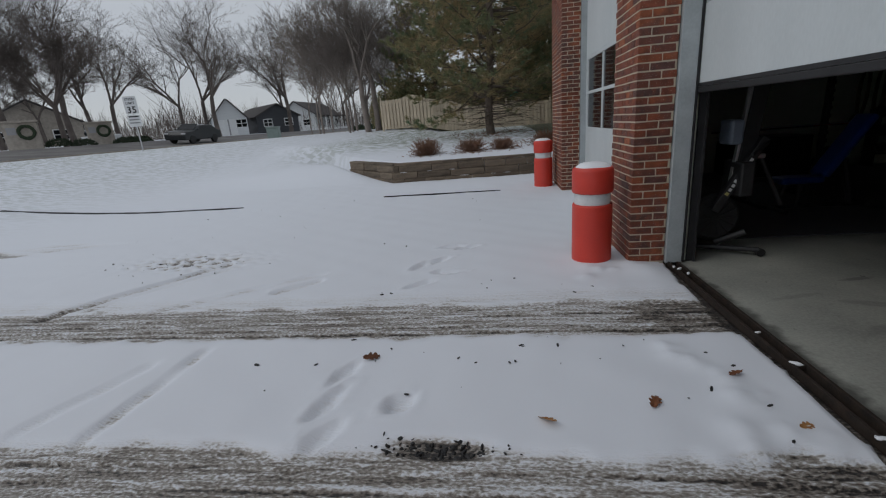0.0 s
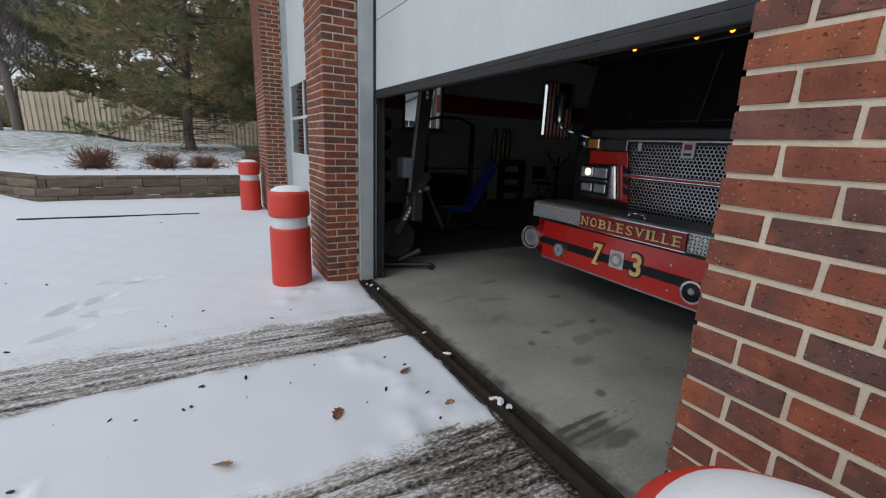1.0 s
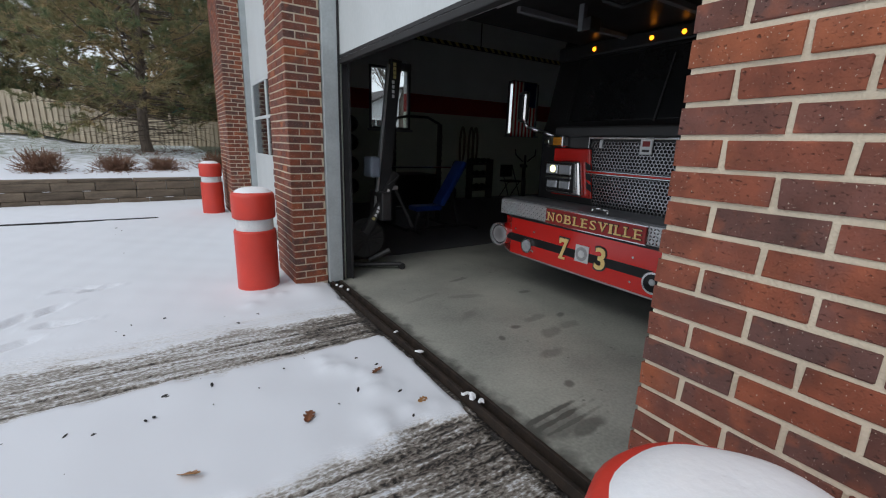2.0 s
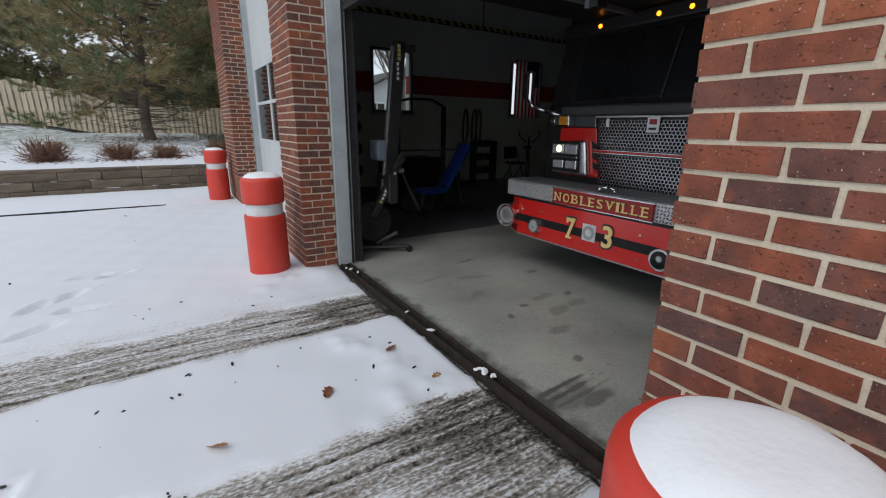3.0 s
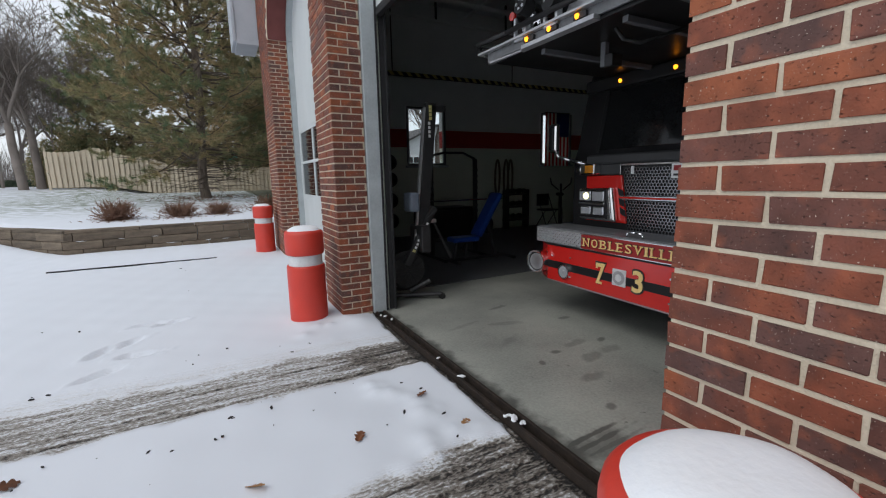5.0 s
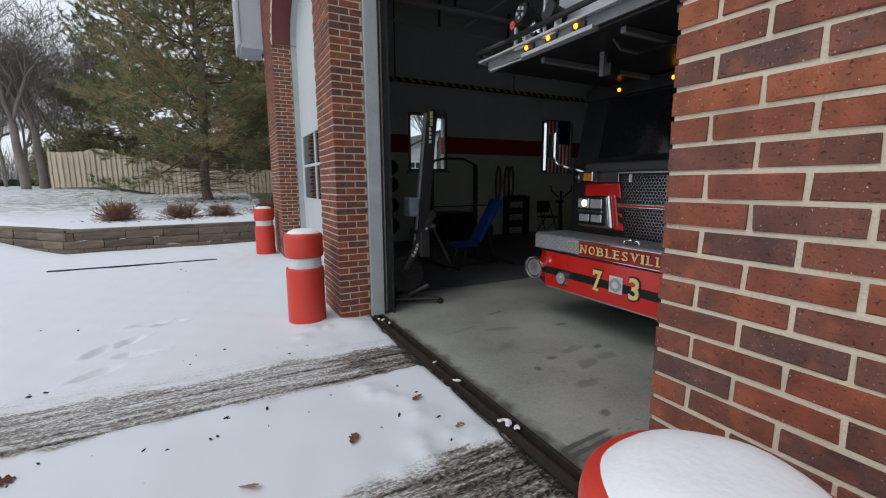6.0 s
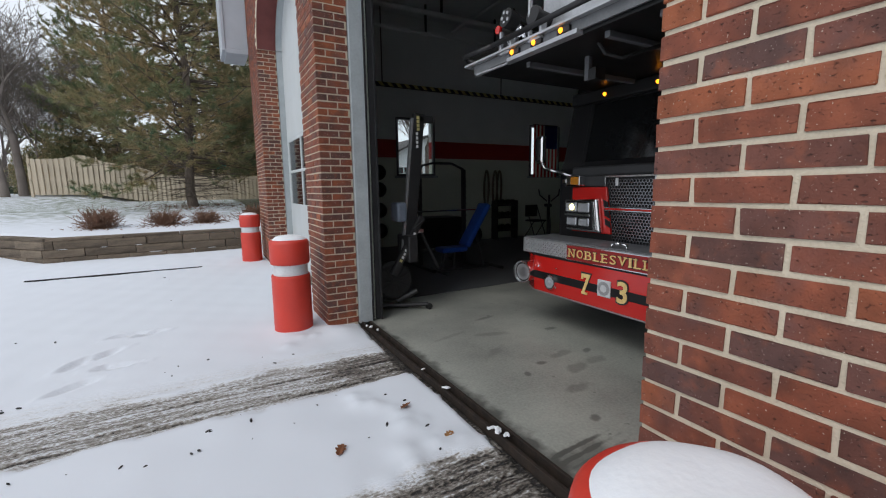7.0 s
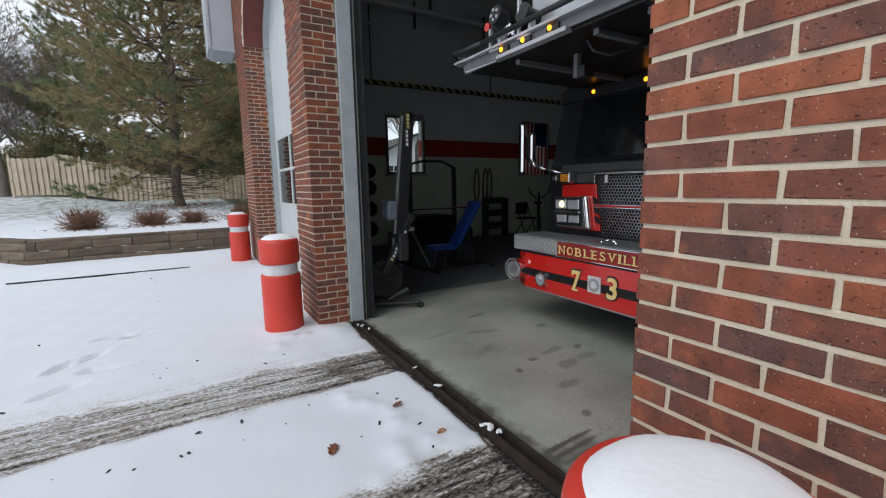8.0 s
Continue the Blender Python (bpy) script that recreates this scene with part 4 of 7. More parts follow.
# ---- fence ----
def fence():
    t = thing("fence", pose(0, 0, 0), "tan wooden board fence with a waved top", "fence", kind="structure")
    rng = random.Random(7)
    data = {}
    y, x, k = 25.0, -7.7, 0
    while x < 4.6:
        wave = 0.20 * math.exp(-((x + 5.95) / 0.55) ** 2) + 0.12 * math.exp(-((x + 4.0) / 0.4) ** 2) - 0.12 * step(-4.0, -2.6, x) - 0.05
        base = 1.50 - 0.62 * float(step(-6.2, -1.8, x))
        h = round(1.66 + float(wave), 2)
        key = h
        if key not in data:
            bm = bmesh.new()
            add_box(bm, 0, 0.145, 0, 0.022, 0, h - 0.03)
            add_box(bm, 0.02, 0.115, 0.001, 0.021, h - 0.03, h)
            me = bpy.data.meshes.new("board")
            bm.to_mesh(me)
            bm.free()
            me.materials.append(FENCE_WOOD)
            data[key] = me
        ob = new("board", data[key])
        ob.parent = t
        ob.matrix_basis = pose(x, y + (0.0 if k % 2 else 0.17), base - 0.25, 0, rng.uniform(-0.6, 0.6), 0)
        x += 0.10
        k += 1
    for i in range(6):
        px = -7.75 + 2.4 * i
        top = 1.36 + 1.5 - 0.62 * float(step(-6.2, -1.8, px))
        post = part("post", box(px, px + 0.1, y + 0.025, y + 0.095, 0.6, top), FENCE_WOOD, t)
        part("finial", lathe([(0.05, top), (0.055, top + 0.03), (0.028, top + 0.05), (0.045, top + 0.10), (0.03, top + 0.16), (0.004, top + 0.19)], 10), FENCE_WOOD, post).matrix_basis = pose(px + 0.05, y + 0.06, 0)
    for off in (0.35, 1.05):
        bm = bmesh.new()
        for i in range(26):
            xa = -7.7 + 0.47 * i
            za, zb = (1.50 - 0.62 * float(step(-6.2, -1.8, q)) + off for q in (xa, xa + 0.47))
            f = [bm.verts.new(c) for c in ((xa, y + 0.025, za), (xa + 0.47, y + 0.025, zb), (xa + 0.47, y + 0.025, zb + 0.09), (xa, y + 0.025, za + 0.09))]
            g = [bm.verts.new((v.co.x, y + 0.07, v.co.z)) for v in f]
            bm.faces.new(f)
            bm.faces.new(g[::-1])
            bm.faces.new((f[3], f[2], g[2], g[3]))
            bm.faces.new((f[0], g[0], g[1], f[1]))
        part("rail", bm, FENCE_WOOD, t)


fence()


# ---- plants ----
def tubes_mesh(name, segments, sides, material):
    """One mesh of many tapered limbs: (start, end, r0, r1)."""
    verts, faces = [], []
    ring = [(math.cos(2 * math.pi * i / sides), math.sin(2 * math.pi * i / sides)) for i in range(sides)]
    for a, b, r0, r1 in segments:
        d = b - a
        if d.length < 1e-5:
            continue
        side = d.orthogonal().normalized()
        up = d.cross(side).normalized()
        n0 = len(verts)
        for p, r in ((a, r0), (b, r1)):
            for c, s in ring:
                verts.append(p + side * (r * c) + up * (r * s))
        for i in range(sides):
            j = (i + 1) % sides
            faces.append((n0 + i, n0 + j, n0 + sides + j, n0 + sides + i))
    me = bpy.data.meshes.new(name)
    me.from_pydata([tuple(v) for v in verts], [], faces)
    me.polygons.foreach_set("use_smooth", [True] * len(me.polygons))
    me.materials.append(material)
    return me


def bare_tree(name, m, height_m, seed, label, depth=6, spread=0.8, trunk=None, bark=None):
    rng = random.Random(seed)
    limbs, twigs = [], []

    def grow(p, d, ln, r, level):
        n = 3 if level < 3 else 2
        q = p
        for i in range(n):
            bend = Vector((rng.uniform(-1, 1), rng.uniform(-1, 1), rng.uniform(-0.4, 0.8))) * (0.10 + 0.03 * level)
            d = (d + bend).normalized()
            e = q + d * (ln / n)
            r1 = r * (1 - 0.28 / n)
            (limbs if level < 3 else twigs).append((q, e, r, r1))
            q, r = e, r1
            if level < depth and i < n - 1 and level > 0:
                sub = (d + Vector((rng.uniform(-1, 1), rng.uniform(-1, 1), rng.uniform(-0.3, 0.6))) * 0.9).normalized()
                grow(q, sub, ln * rng.uniform(0.45, 0.65), r * 0.5, level + 1)
        if level < depth:
            for k in range(rng.choice((2, 3)) if level < 4 else 2):
                sub = (d + Vector((rng.uniform(-1, 1), rng.uniform(-1, 1), rng.uniform(-0.5, 0.5))) * spread).normalized()
                grow(q, sub, ln * rng.uniform(0.60, 0.82), r * rng.uniform(0.55, 0.72), level + 1)

    grow(Vector((0, 0, -0.3)), Vector((0, 0, 1)), height_m * 0.27, trunk or height_m * 0.0165, 0)
    t = thing(name, m, label, "tree", "bare trees")
    for nm, segs, sides, material in (("trunk", limbs, 7, bark or BARE), ("crown", twigs, 3, bark or BARE)):
        ob = new(nm, tubes_mesh(nm, [(a, b, max(r0, 0.008), max(r1, 0.007)) for a, b, r0, r1 in segs], sides, material))
        ob.parent = t
    return t


def pine(m, seed, height_m, reach, first_limb, label):
    """A long-needled pine: whorls of drooping limbs, side twigs and tufts of needles."""
    rng = random.Random(seed)
    nrg = np.random.RandomState(seed)
    trunk, limbs, tufts = [], [], []
    p = Vector((0, 0, -0.4))
    n = 16
    axis = []
    for i in range(n):
        q = Vector((0.10 * math.sin(i * 0.7 + seed), 0.08 * math.cos(i * 0.9), -0.4 + (height_m + 0.4) * (i + 1) / n))
        r0, r1 = 0.135 * (1 - i / n) + 0.02, 0.135 * (1 - (i + 1) / n) + 0.02
        trunk.append((p, q, r0 * (1.3 if i == 0 else 1), r1))
        axis.append(q)
        p = q
    z = first_limb
    up = Vector((0, 0, 1))
    while z < height_m - 0.3:
        u = (z - first_limb) / (height_m - first_limb)
        ln = reach * (0.86 + 0.14 * math.sin(min(1, u * 4.0) * math.pi / 2)) * (1 - u) ** 0.62
        for k in range(rng.choice((5, 6)) if u < 0.45 else 4):
            az = rng.uniform(0, 2 * math.pi)
            d = Vector((math.cos(az), math.sin(az), -0.12 + 0.70 * u + rng.uniform(-0.24, 0.34))).normalized()
            a = Vector((0, 0, z + rng.uniform(-0.25, 0.25)))
            size = ln * rng.uniform(0.55, 1.08)
            steps = max(5, int(size / 0.30))
            r = 0.010 + 0.0075 * size
            for i in range(steps):
                f = i / steps
                d = (d + Vector((rng.uniform(-0.16, 0.16), rng.uniform(-0.16, 0.16), rng.uniform(-0.12, 0.12) + 0.07 * f))).normalized()
                b = a + d * (size / steps)
                limbs.append((a, b, r * (1 - 0.85 * f), r * (1 - 0.85 * (f + 1 / steps))))
                a = b
                if f < 0.18:
                    continue
                for s in (-1, 1):
                    if rng.random() < 0.12:
                        continue
                    side = (d * 0.8 + s * d.cross(up).normalized() * rng.uniform(0.6, 1.2) + up * rng.uniform(-0.35, 0.5)).normalized()
                    e = a
                    tl = rng.uniform(0.30, 0.72) * (1.15 - 0.45 * f)
                    for w in range(3):
                        c = e + side * (tl / 3)
                        limbs.append((e, c, 0.006, 0.0045))
                        # older growth keeps thin straw-coloured needles, the ends are full and green
                        age = 0.85 - 0.55 * f - 0.22 * w + rng.uniform(-0.15, 0.15)
                        if w == 2 or rng.random() < 0.55:
                            tufts.append((tuple(c), tuple(side), age))
                        if w == 2:
                            for q in range(2):
                                fork = (side + Vector((rng.uniform(-0.7, 0.7), rng.uniform(-0.7, 0.7), rng.uniform(-0.2, 0.7)))).normalized()
                                tip = c + fork * rng.uniform(0.08, 0.18)
                                limbs.append((c, tip, 0.0045, 0.003))
                                tufts.append((tuple(tip), tuple(fork), age - 0.1))
                        side = (side + Vector((rng.uniform(-0.35, 0.35), rng.uniform(-0.35, 0.35), rng.uniform(-0.1, 0.35)))).normalized()
                        e = c
            tufts.append((tuple(a), tuple(d), 0.0))
        z += rng.uniform(0.18, 0.29)
    # dead lower twigs
    for k in range(84):
        az, zz = rng.uniform(0, 6.28), rng.uniform(0.3, first_limb + 0.5)
        a = Vector((0, 0, zz))
        d = Vector((math.cos(az), math.sin(az), rng.uniform(-0.15, 0.1))).normalized()
        for i in range(5):
            b = a + d * rng.uniform(0.2, 0.5)
            limbs.append((a, b, 0.017 - 0.003 * i, 0.014 - 0.003 * i))
            d = (d + Vector((rng.uniform(-0.3, 0.3), rng.uniform(-0.3, 0.3), rng.uniform(-0.2, 0.15)))).normalized()
            a = b
            e = b + (d + Vector((rng.uniform(-0.8, 0.8), rng.uniform(-0.8, 0.8), rng.uniform(-0.4, 0.2)))).normalized() * rng.uniform(0.15, 0.4)
            limbs.append((b, e, 0.008, 0.004))
    t = thing("pine_tree", m, label, "pine tree", "pines")
    for nm, segs, sides, material in (("trunk", trunk, 10, BARK), ("branchwork", limbs, 4, BARK)):
        ob = new(nm, tubes_mesh(nm, segs, sides, material))
        ob.parent = t
        if nm == "branchwork":
            tagged(ob, kind="stuff")
    # needles: slim blades that fan out round each twig end
    P = np.array([q[0] for q in tufts])
    D = np.array([q[1] for q in tufts])
    per = 20
    G = np.repeat(np.array([q[2] for q in tufts]), per * 3)
    P, D = np.repeat(P, per, 0), np.repeat(D, per, 0)
    c = len(P)
    R = nrg.normal(size=(c, 3))
    R /= np.linalg.norm(R, axis=1)[:, None]
    W = D * 0.75 + R * 0.75
    W /= np.linalg.norm(W, axis=1)[:, None]
    L = nrg.uniform(0.11, 0.21, (c, 1))
    S = np.cross(W, nrg.normal(size=(c, 3)))
    S /= np.linalg.norm(S, axis=1)[:, None]
    P = P - D * nrg.uniform(0, 0.14, (c, 1))
    V = np.stack([P + S * 0.010, P - S * 0.010, P + W * L], 1).reshape(-1, 3)
    me = bpy.data.meshes.new("crown")
    me.vertices.add(len(V))
    me.vertices.foreach_set("co", V.reshape(-1))
    me.loops.add(len(V))
    me.loops.foreach_set("vertex_index", np.arange(len(V)))
    me.polygons.add(c)
    me.polygons.foreach_set("loop_start", np.arange(0, len(V), 3))
    me.update(calc_edges=True)
    at = me.attributes.new("age", "FLOAT", "POINT")
    at.data.foreach_set("value", G.astype(np.float32))
    me.materials.append(NEEDLES)
    ob = new("crown", me)
    ob.parent = t
    return t


big = pine(pose(-1.3, 16.5, height(-1.3, 16.5)), 5, 14.0, 4.2, 1.5, "tall long-needled pine tree on the snowy bank")
copy_thing(big, pose(-4.9, 28.6, height(-4.9, 28.6) - 0.2, 0, 0, 130))
copy_thing(big, pose(0.6, 28.5, height(-1.6, 28.5) - 0.3, 0, 0, 250))
bushy = None
for bx, by, bt in ((-6.6, 27.0, 10), (-5.2, 27.6, 80), (-3.9, 27.0, 140), (-2.4, 27.4, 30), (-0.9, 27.0, 250), (0.8, 27.3, 190), (2.4, 27.0, 300), (-8.2, 29.0, 200), (4.0, 27.5, 60)):
    if bushy is None:
        rng_b = np.random.RandomState(2)
        c = 15000
        q = rng_b.normal(size=(c, 3))
        q /= np.linalg.norm(q, axis=1)[:, None]
        q *= rng_b.uniform(0.55, 1.0, (c, 1)) * (1 + 0.22 * np.sin(q[:, :1] * 7) * np.cos(q[:, 1:2] * 6 + q[:, 2:] * 5))
        q = q * np.array((1.35, 1.2, 1.75)) + np.array((0, 0, 1.35))
        d1, d2 = rng_b.normal(size=(2, c, 3)) * 0.05
        V = np.stack([q, q + d1, q + d2], 1).reshape(-1, 3)
        me = bpy.data.meshes.new("foliage")
        me.from_pydata(V.tolist(), [], np.arange(3 * c).reshape(-1, 3).tolist())
        at = me.attributes.new("age", "FLOAT", "POINT")
        at.data.foreach_set("value", np.repeat(rng_b.uniform(-0.1, 0.5, c), 3).astype(np.float32))
        me.materials.append(NEEDLES)
        bushy = thing("evergreen_bush", pose(bx, by, height(bx, by)), "dense dark evergreen bush behind the fence", "bush", "evergreens behind the fence")
        ob = new("foliage", me)
        ob.parent = bushy
        part("stem", tube((0, 0, -0.3), (0, 0, 1.6), 0.06, 0.03, seg=7), BARK, bushy)
    else:
        copy_thing(bushy, pose(bx, by, height(bx, by) - 0.2 * (bt % 3), 0, 0, bt))
copy_thing(big, pose(3.2, 20.5, height(3.2, 20.5), 0, 0, 60))

oak = bare_tree("bare_tree", pose(-8.7, 25.4, height(-8.7, 25.4)), 12.0, 21, "leafless grey tree with many fine twigs", 6, bark=BARE_PALE)
sapling = bare_tree("bare_tree", pose(-16.5, 40, height(-16.5, 40), 0, 0, 240), 10.0, 14, "slender leafless tree with fine brown twigs", 6, 0.7, 0.07, BARE_PALE)
linden = bare_tree("bare_tree", pose(-36, 52, height(-36, 52) - 0.1, 0, 0, 40), 19.0, 8, "tall leafless tree with a dense twiggy crown", 7, 0.85)
ash = bare_tree("bare_tree", pose(-45, 63, 1.95), 21.0, 8, "tall leafless tree with a broad crown", 7, 0.9)
elm = bare_tree("bare_tree", pose(-36, 31.5, 1.95), 13.0, 33, "leafless tree with a leaning dark trunk", 7, 0.9)
for base, x, y, turn in ((linden, -43, 39, 60), (ash, -54, 70, 140), (ash, -34, 68, 200), (linden, -47, 36, 300), (elm, -37.5, 28, 100), (elm, -38, 33.5, 190), (sapling, -13.5, 36, 20), (sapling, -11.5, 32, 90), (sapling, -10.9, 30.0, 180), (sapling, -19, 47, 300), (ash, -25, 82, 10), (elm, -60, 47, 70), (elm, -52, 44, 160), (ash, -62, 60, 250), (ash, -18, 78, 100), (elm, -44, 30, 330), (ash, -48, 95, 220), (ash, -8, 62, 130), (ash, -36, 100, 330), (sapling, -12.5, 28, 45), (oak, 8.5, 19, 200), (oak, 10.5, 21.5, 20), (sapling, -9.9, 25.6, 75), (sapling, -14, 31, 10), (oak, -8.3, 26.2, 310), (sapling, -10.2, 27, 130), (sapling, -9.3, 29.5, 33), (sapling, -8.0, 27.6, 200), (sapling, -7.4, 30.0, 285), (sapling, -8.6, 32.5, 100), (sapling, 7.7, 17.5, 10), (sapling, 9.4, 20.5, 110), (sapling, 8.2, 23.0, 60), (sapling, -18.5, 40, 15), (sapling, -15, 34, 120), (linden, -50, 52, 35)):
    copy_thing(base, pose(x, y, height(x, y) - 0.1, 0, 0, turn))


def far_woods():
    rng = np.random.RandomState(6)
    c = 20000
    az = rng.uniform(radians(-72), radians(12), c)
    dist = rng.uniform(85, 170, c)
    x, y = dist * np.sin(az), dist * np.cos(az)
    crowd = 0.75 + 0.25 * np.sin(az * 31) * np.sin(az * 13 + 1)
    z0 = 1.5 + rng.uniform(0, 7, c) * crowd
    tall = rng.uniform(1.0, 3.4, c) * crowd
    lean = rng.normal(0, 0.5, (c, 2)) * tall[:, None]
    w = rng.uniform(0.015, 0.05, c)
    side = np.stack([np.cos(az), -np.sin(az)], 1) * w[:, None]
    base = np.stack([x, y], 1)
    A = np.concatenate([base - side, z0[:, None] - 1.2], 1)
    B = np.concatenate([base + side, z0[:, None] - 1.2], 1)
    C = np.concatenate([base + lean, (z0 + tall)[:, None]], 1)
    V = np.stack([A, B, C], 1).reshape(-1, 3)
    me = bpy.data.meshes.new("far_woods")
    me.from_pydata(V.tolist(), [], np.arange(3 * c).reshape(-1, 3).tolist())
    me.materials.append(BARE)
    tagged(new("far_woods", me), "distant leafless grey-brown woods beyond the street", "woods", kind="stuff")


far_woods()


def shrub(m, seed, size):
    rng = random.Random(seed)
    segs = []
    for k in range(260):
        az, lift = rng.uniform(0, 6.28), rng.uniform(0.1, 2.0)
        d = Vector((math.cos(az), math.sin(az), lift)).normalized()
        a = Vector((rng.uniform(-0.12, 0.12), rng.uniform(-0.12, 0.12), 0)) * size
        for i in range(4):
            b = a + d * size * rng.uniform(0.09, 0.16)
            segs.append((a, b, 0.006, 0.005))
            if i:
                s = (d + Vector((rng.uniform(-1, 1), rng.uniform(-1, 1), rng.uniform(-0.3, 0.8)))).normalized()
                segs.append((b, b + s * size * rng.uniform(0.05, 0.12), 0.005, 0.004))
            d = (d + Vector((rng.uniform(-0.4, 0.4), rng.uniform(-0.4, 0.4), rng.uniform(-0.25, 0.25)))).normalized()
            a = b
    t = thing("shrub", m, "leafless brown twiggy shrub in the snow", "shrub", "shrubs on the bank")
    ob = new("crown", tubes_mesh("crown", segs, 3, SHRUB))
    ob.parent = t
    return t


bush = shrub(pose(-3.17, 12.0, height(-3.17, 12.0) - 0.02), 2, 0.92)
copy_thing(bush, pose(-1.9, 12.1, height(-1.9, 12.1) - 0.03, 0, 0, 100) @ Matrix.Diagonal((1.0, 1.0, 0.8, 1)))
copy_thing(bush, pose(-0.98, 12.3, height(-0.98, 12.3) - 0.03, 0, 0, 220) @ Matrix.Diagonal((0.85, 0.85, 0.7, 1)))
copy_thing(bush, pose(0.3, 12.6, height(0.3, 12.6) - 0.1, 0, 0, 300))


def bank_litter():
    """Fallen needles, twigs and leaf crumbs round the shrubs and the foot of the pine."""
    rng = random.Random(77)
    segs = []
    for cx, cy, n, r in ((-1.9, 12.0, 150, 0.55), (-0.9, 12.2, 170, 0.5), (-1.3, 16.4, 420, 1.5), (0.0, 13.2, 240, 0.9), (-3.17, 11.9, 70, 0.5)):
        for k in range(n):
            x, y = rng.gauss(cx, r * 0.6), rng.gauss(cy, r * 0.5)
            if y < 10.7:
                continue
            z = height(x, y) + 0.012
            a, ln = rng.uniform(0, 6.28), rng.uniform(0.02, 0.11)
            segs.append((Vector((x, y, z)), Vector((x + ln * math.cos(a), y + ln * math.sin(a), z + rng.uniform(-0.005, 0.03))), rng.uniform(0.004, 0.014), 0.003))
    tagged(new("bank_litter", tubes_mesh("bank_litter", segs, 4, SHRUB)), "brown twigs and dead leaves lying on the snowy bank", "litter", kind="stuff")


bank_litter()

TEAL = mat("teal_plastic", (0.03, 0.30, 0.24), (0.025, 0.25, 0.20), 5, 0.5)
# hut shape made up to carry an unidentified teal patch by the fence
hut = thing("playhouse", pose(0.09, 26.5, height(0.09, 26.5)), "small made-up hut with a teal roof behind the fence", "playhouse")
hz = 2.69 - height(0.09, 26.5)
part("body", box(-0.35, 0.35, -0.3, 0.3, -0.1, hz - 0.2, 0.02), FENCE_WOOD, hut)
for turn in (0, 180):
    part("roof", box(0.0, 0.52, -0.4, 0.4, -0.03, 0.0, 0.006), TEAL, hut, "teal roof panel").matrix_basis = pose(0, 0, hz + 0.1, 0, 0, turn) @ pose(0, 0, 0, 0, 35, 0)


# ---- lettering ----
def lettering(text, width, tall, deep, grow=0.022):
    """The mesh of a word, centred, width by tall, reading along +x in the xy plane."""
    cu = bpy.data.curves.new("word", "FONT")
    cu.body, cu.extrude, cu.offset, cu.resolution_u = text, deep, grow, 3
    cu.space_character = 1.12
    ob = new("word", cu)
    me = bpy.data.meshes.new_from_object(ob.evaluated_get(bpy.context.evaluated_depsgraph_get()))
    bpy.data.objects.remove(ob)
    co = np.zeros(len(me.vertices) * 3)
    me.vertices.foreach_get("co", co)
    co = co.reshape(-1, 3)
    lo, hi = co.min(0), co.max(0)
    co[:, 0] = (co[:, 0] - (lo[0] + hi[0]) / 2) * width / (hi[0] - lo[0])
    co[:, 1] = (co[:, 1] - (lo[1] + hi[1]) / 2) * tall / (hi[1] - lo[1])
    me.vertices.foreach_set("co", co.reshape(-1))
    return me


def letter_part(name, text, width, tall, deep, m, material, parent, label=""):
    me = lettering(text, width, tall, deep)
    me.materials.append(material)
    ob = new(name, me)
    ob.parent = parent
    ob.matrix_basis = m
    return tagged(ob, label)


# where a slab letter carries its serifs: (share of the width, foot 0 or head 1)
SERIFS = {"N": ((0.08, 0), (0.08, 1), (0.92, 1)), "B": ((0.06, 0), (0.06, 1)), "L": ((0.1, 0), (0.1, 1)), "E": ((0.06, 0), (0.06, 1)), "V": ((0.1, 1), (0.9, 1)), "I": ((0.5, 0), (0.5, 1))}


def slab_word(text, width, tall, deep, m, material, parent, swell):
    """Block letters with slab serifs, each a part of its own; swell widens every stroke for an outline."""
    wide = {"I": 0.34, "L": 0.78, "E": 0.80, "S": 0.84}
    gap = 0.36
    total = sum(wide.get(c, 1.0) for c in text) + gap * (len(text) - 1)
    unit = width / total
    x = -width / 2
    for ch in text:
        w = unit * wide.get(ch, 1.0)
        me = lettering(ch, w + swell, tall + swell, deep / 2, 0.0)
        bm = bmesh.new()
        bm.from_mesh(me)
        bpy.data.meshes.remove(me)
        bm.verts.ensure_lookup_table()
        for u, v in SERIFS.get(ch, ()):
            cx, cy, h = (u - 0.5) * w, (v - 0.5) * tall * 0.88, unit * 0.24 + swell / 2
            add_box(bm, cx - h, cx + h, cy - tall * 0.06 - swell / 2, cy + tall * 0.06 + swell / 2, -deep / 2 - 0.0004, deep / 2 + 0.0004)
        part("letter", bm, material, parent, "gold slab letter" if material is GOLD else "").matrix_basis = m @ Matrix.Translation((x + w / 2, 0, 0))
        x += w + gap * unit


FACE_WEST = Matrix(((0, 0, -1, 0), (-1, 0, 0, 0), (0, 1, 0, 0), (0, 0, 0, 1)))


# ---- fire truck ----
def prism(outline, z0, z1, bevel=0.0):
    bm = bmesh.new()
    lo = [bm.verts.new((x, y, z0)) for x, y in outline]
    hi = [bm.verts.new((x, y, z1)) for x, y in outline]
    bm.faces.new(lo[::-1])
    bm.faces.new(hi)
    for i in range(len(lo)):
        j = (i + 1) % len(lo)
        bm.faces.new((lo[i], lo[j], hi[j], hi[i]))
    bmesh.ops.recalc_face_normals(bm, faces=bm.faces)
    if bevel:
        bmesh.ops.bevel(bm, geom=list(bm.edges), offset=bevel, segments=2, affect="EDGES", profile=0.5)
    return bm


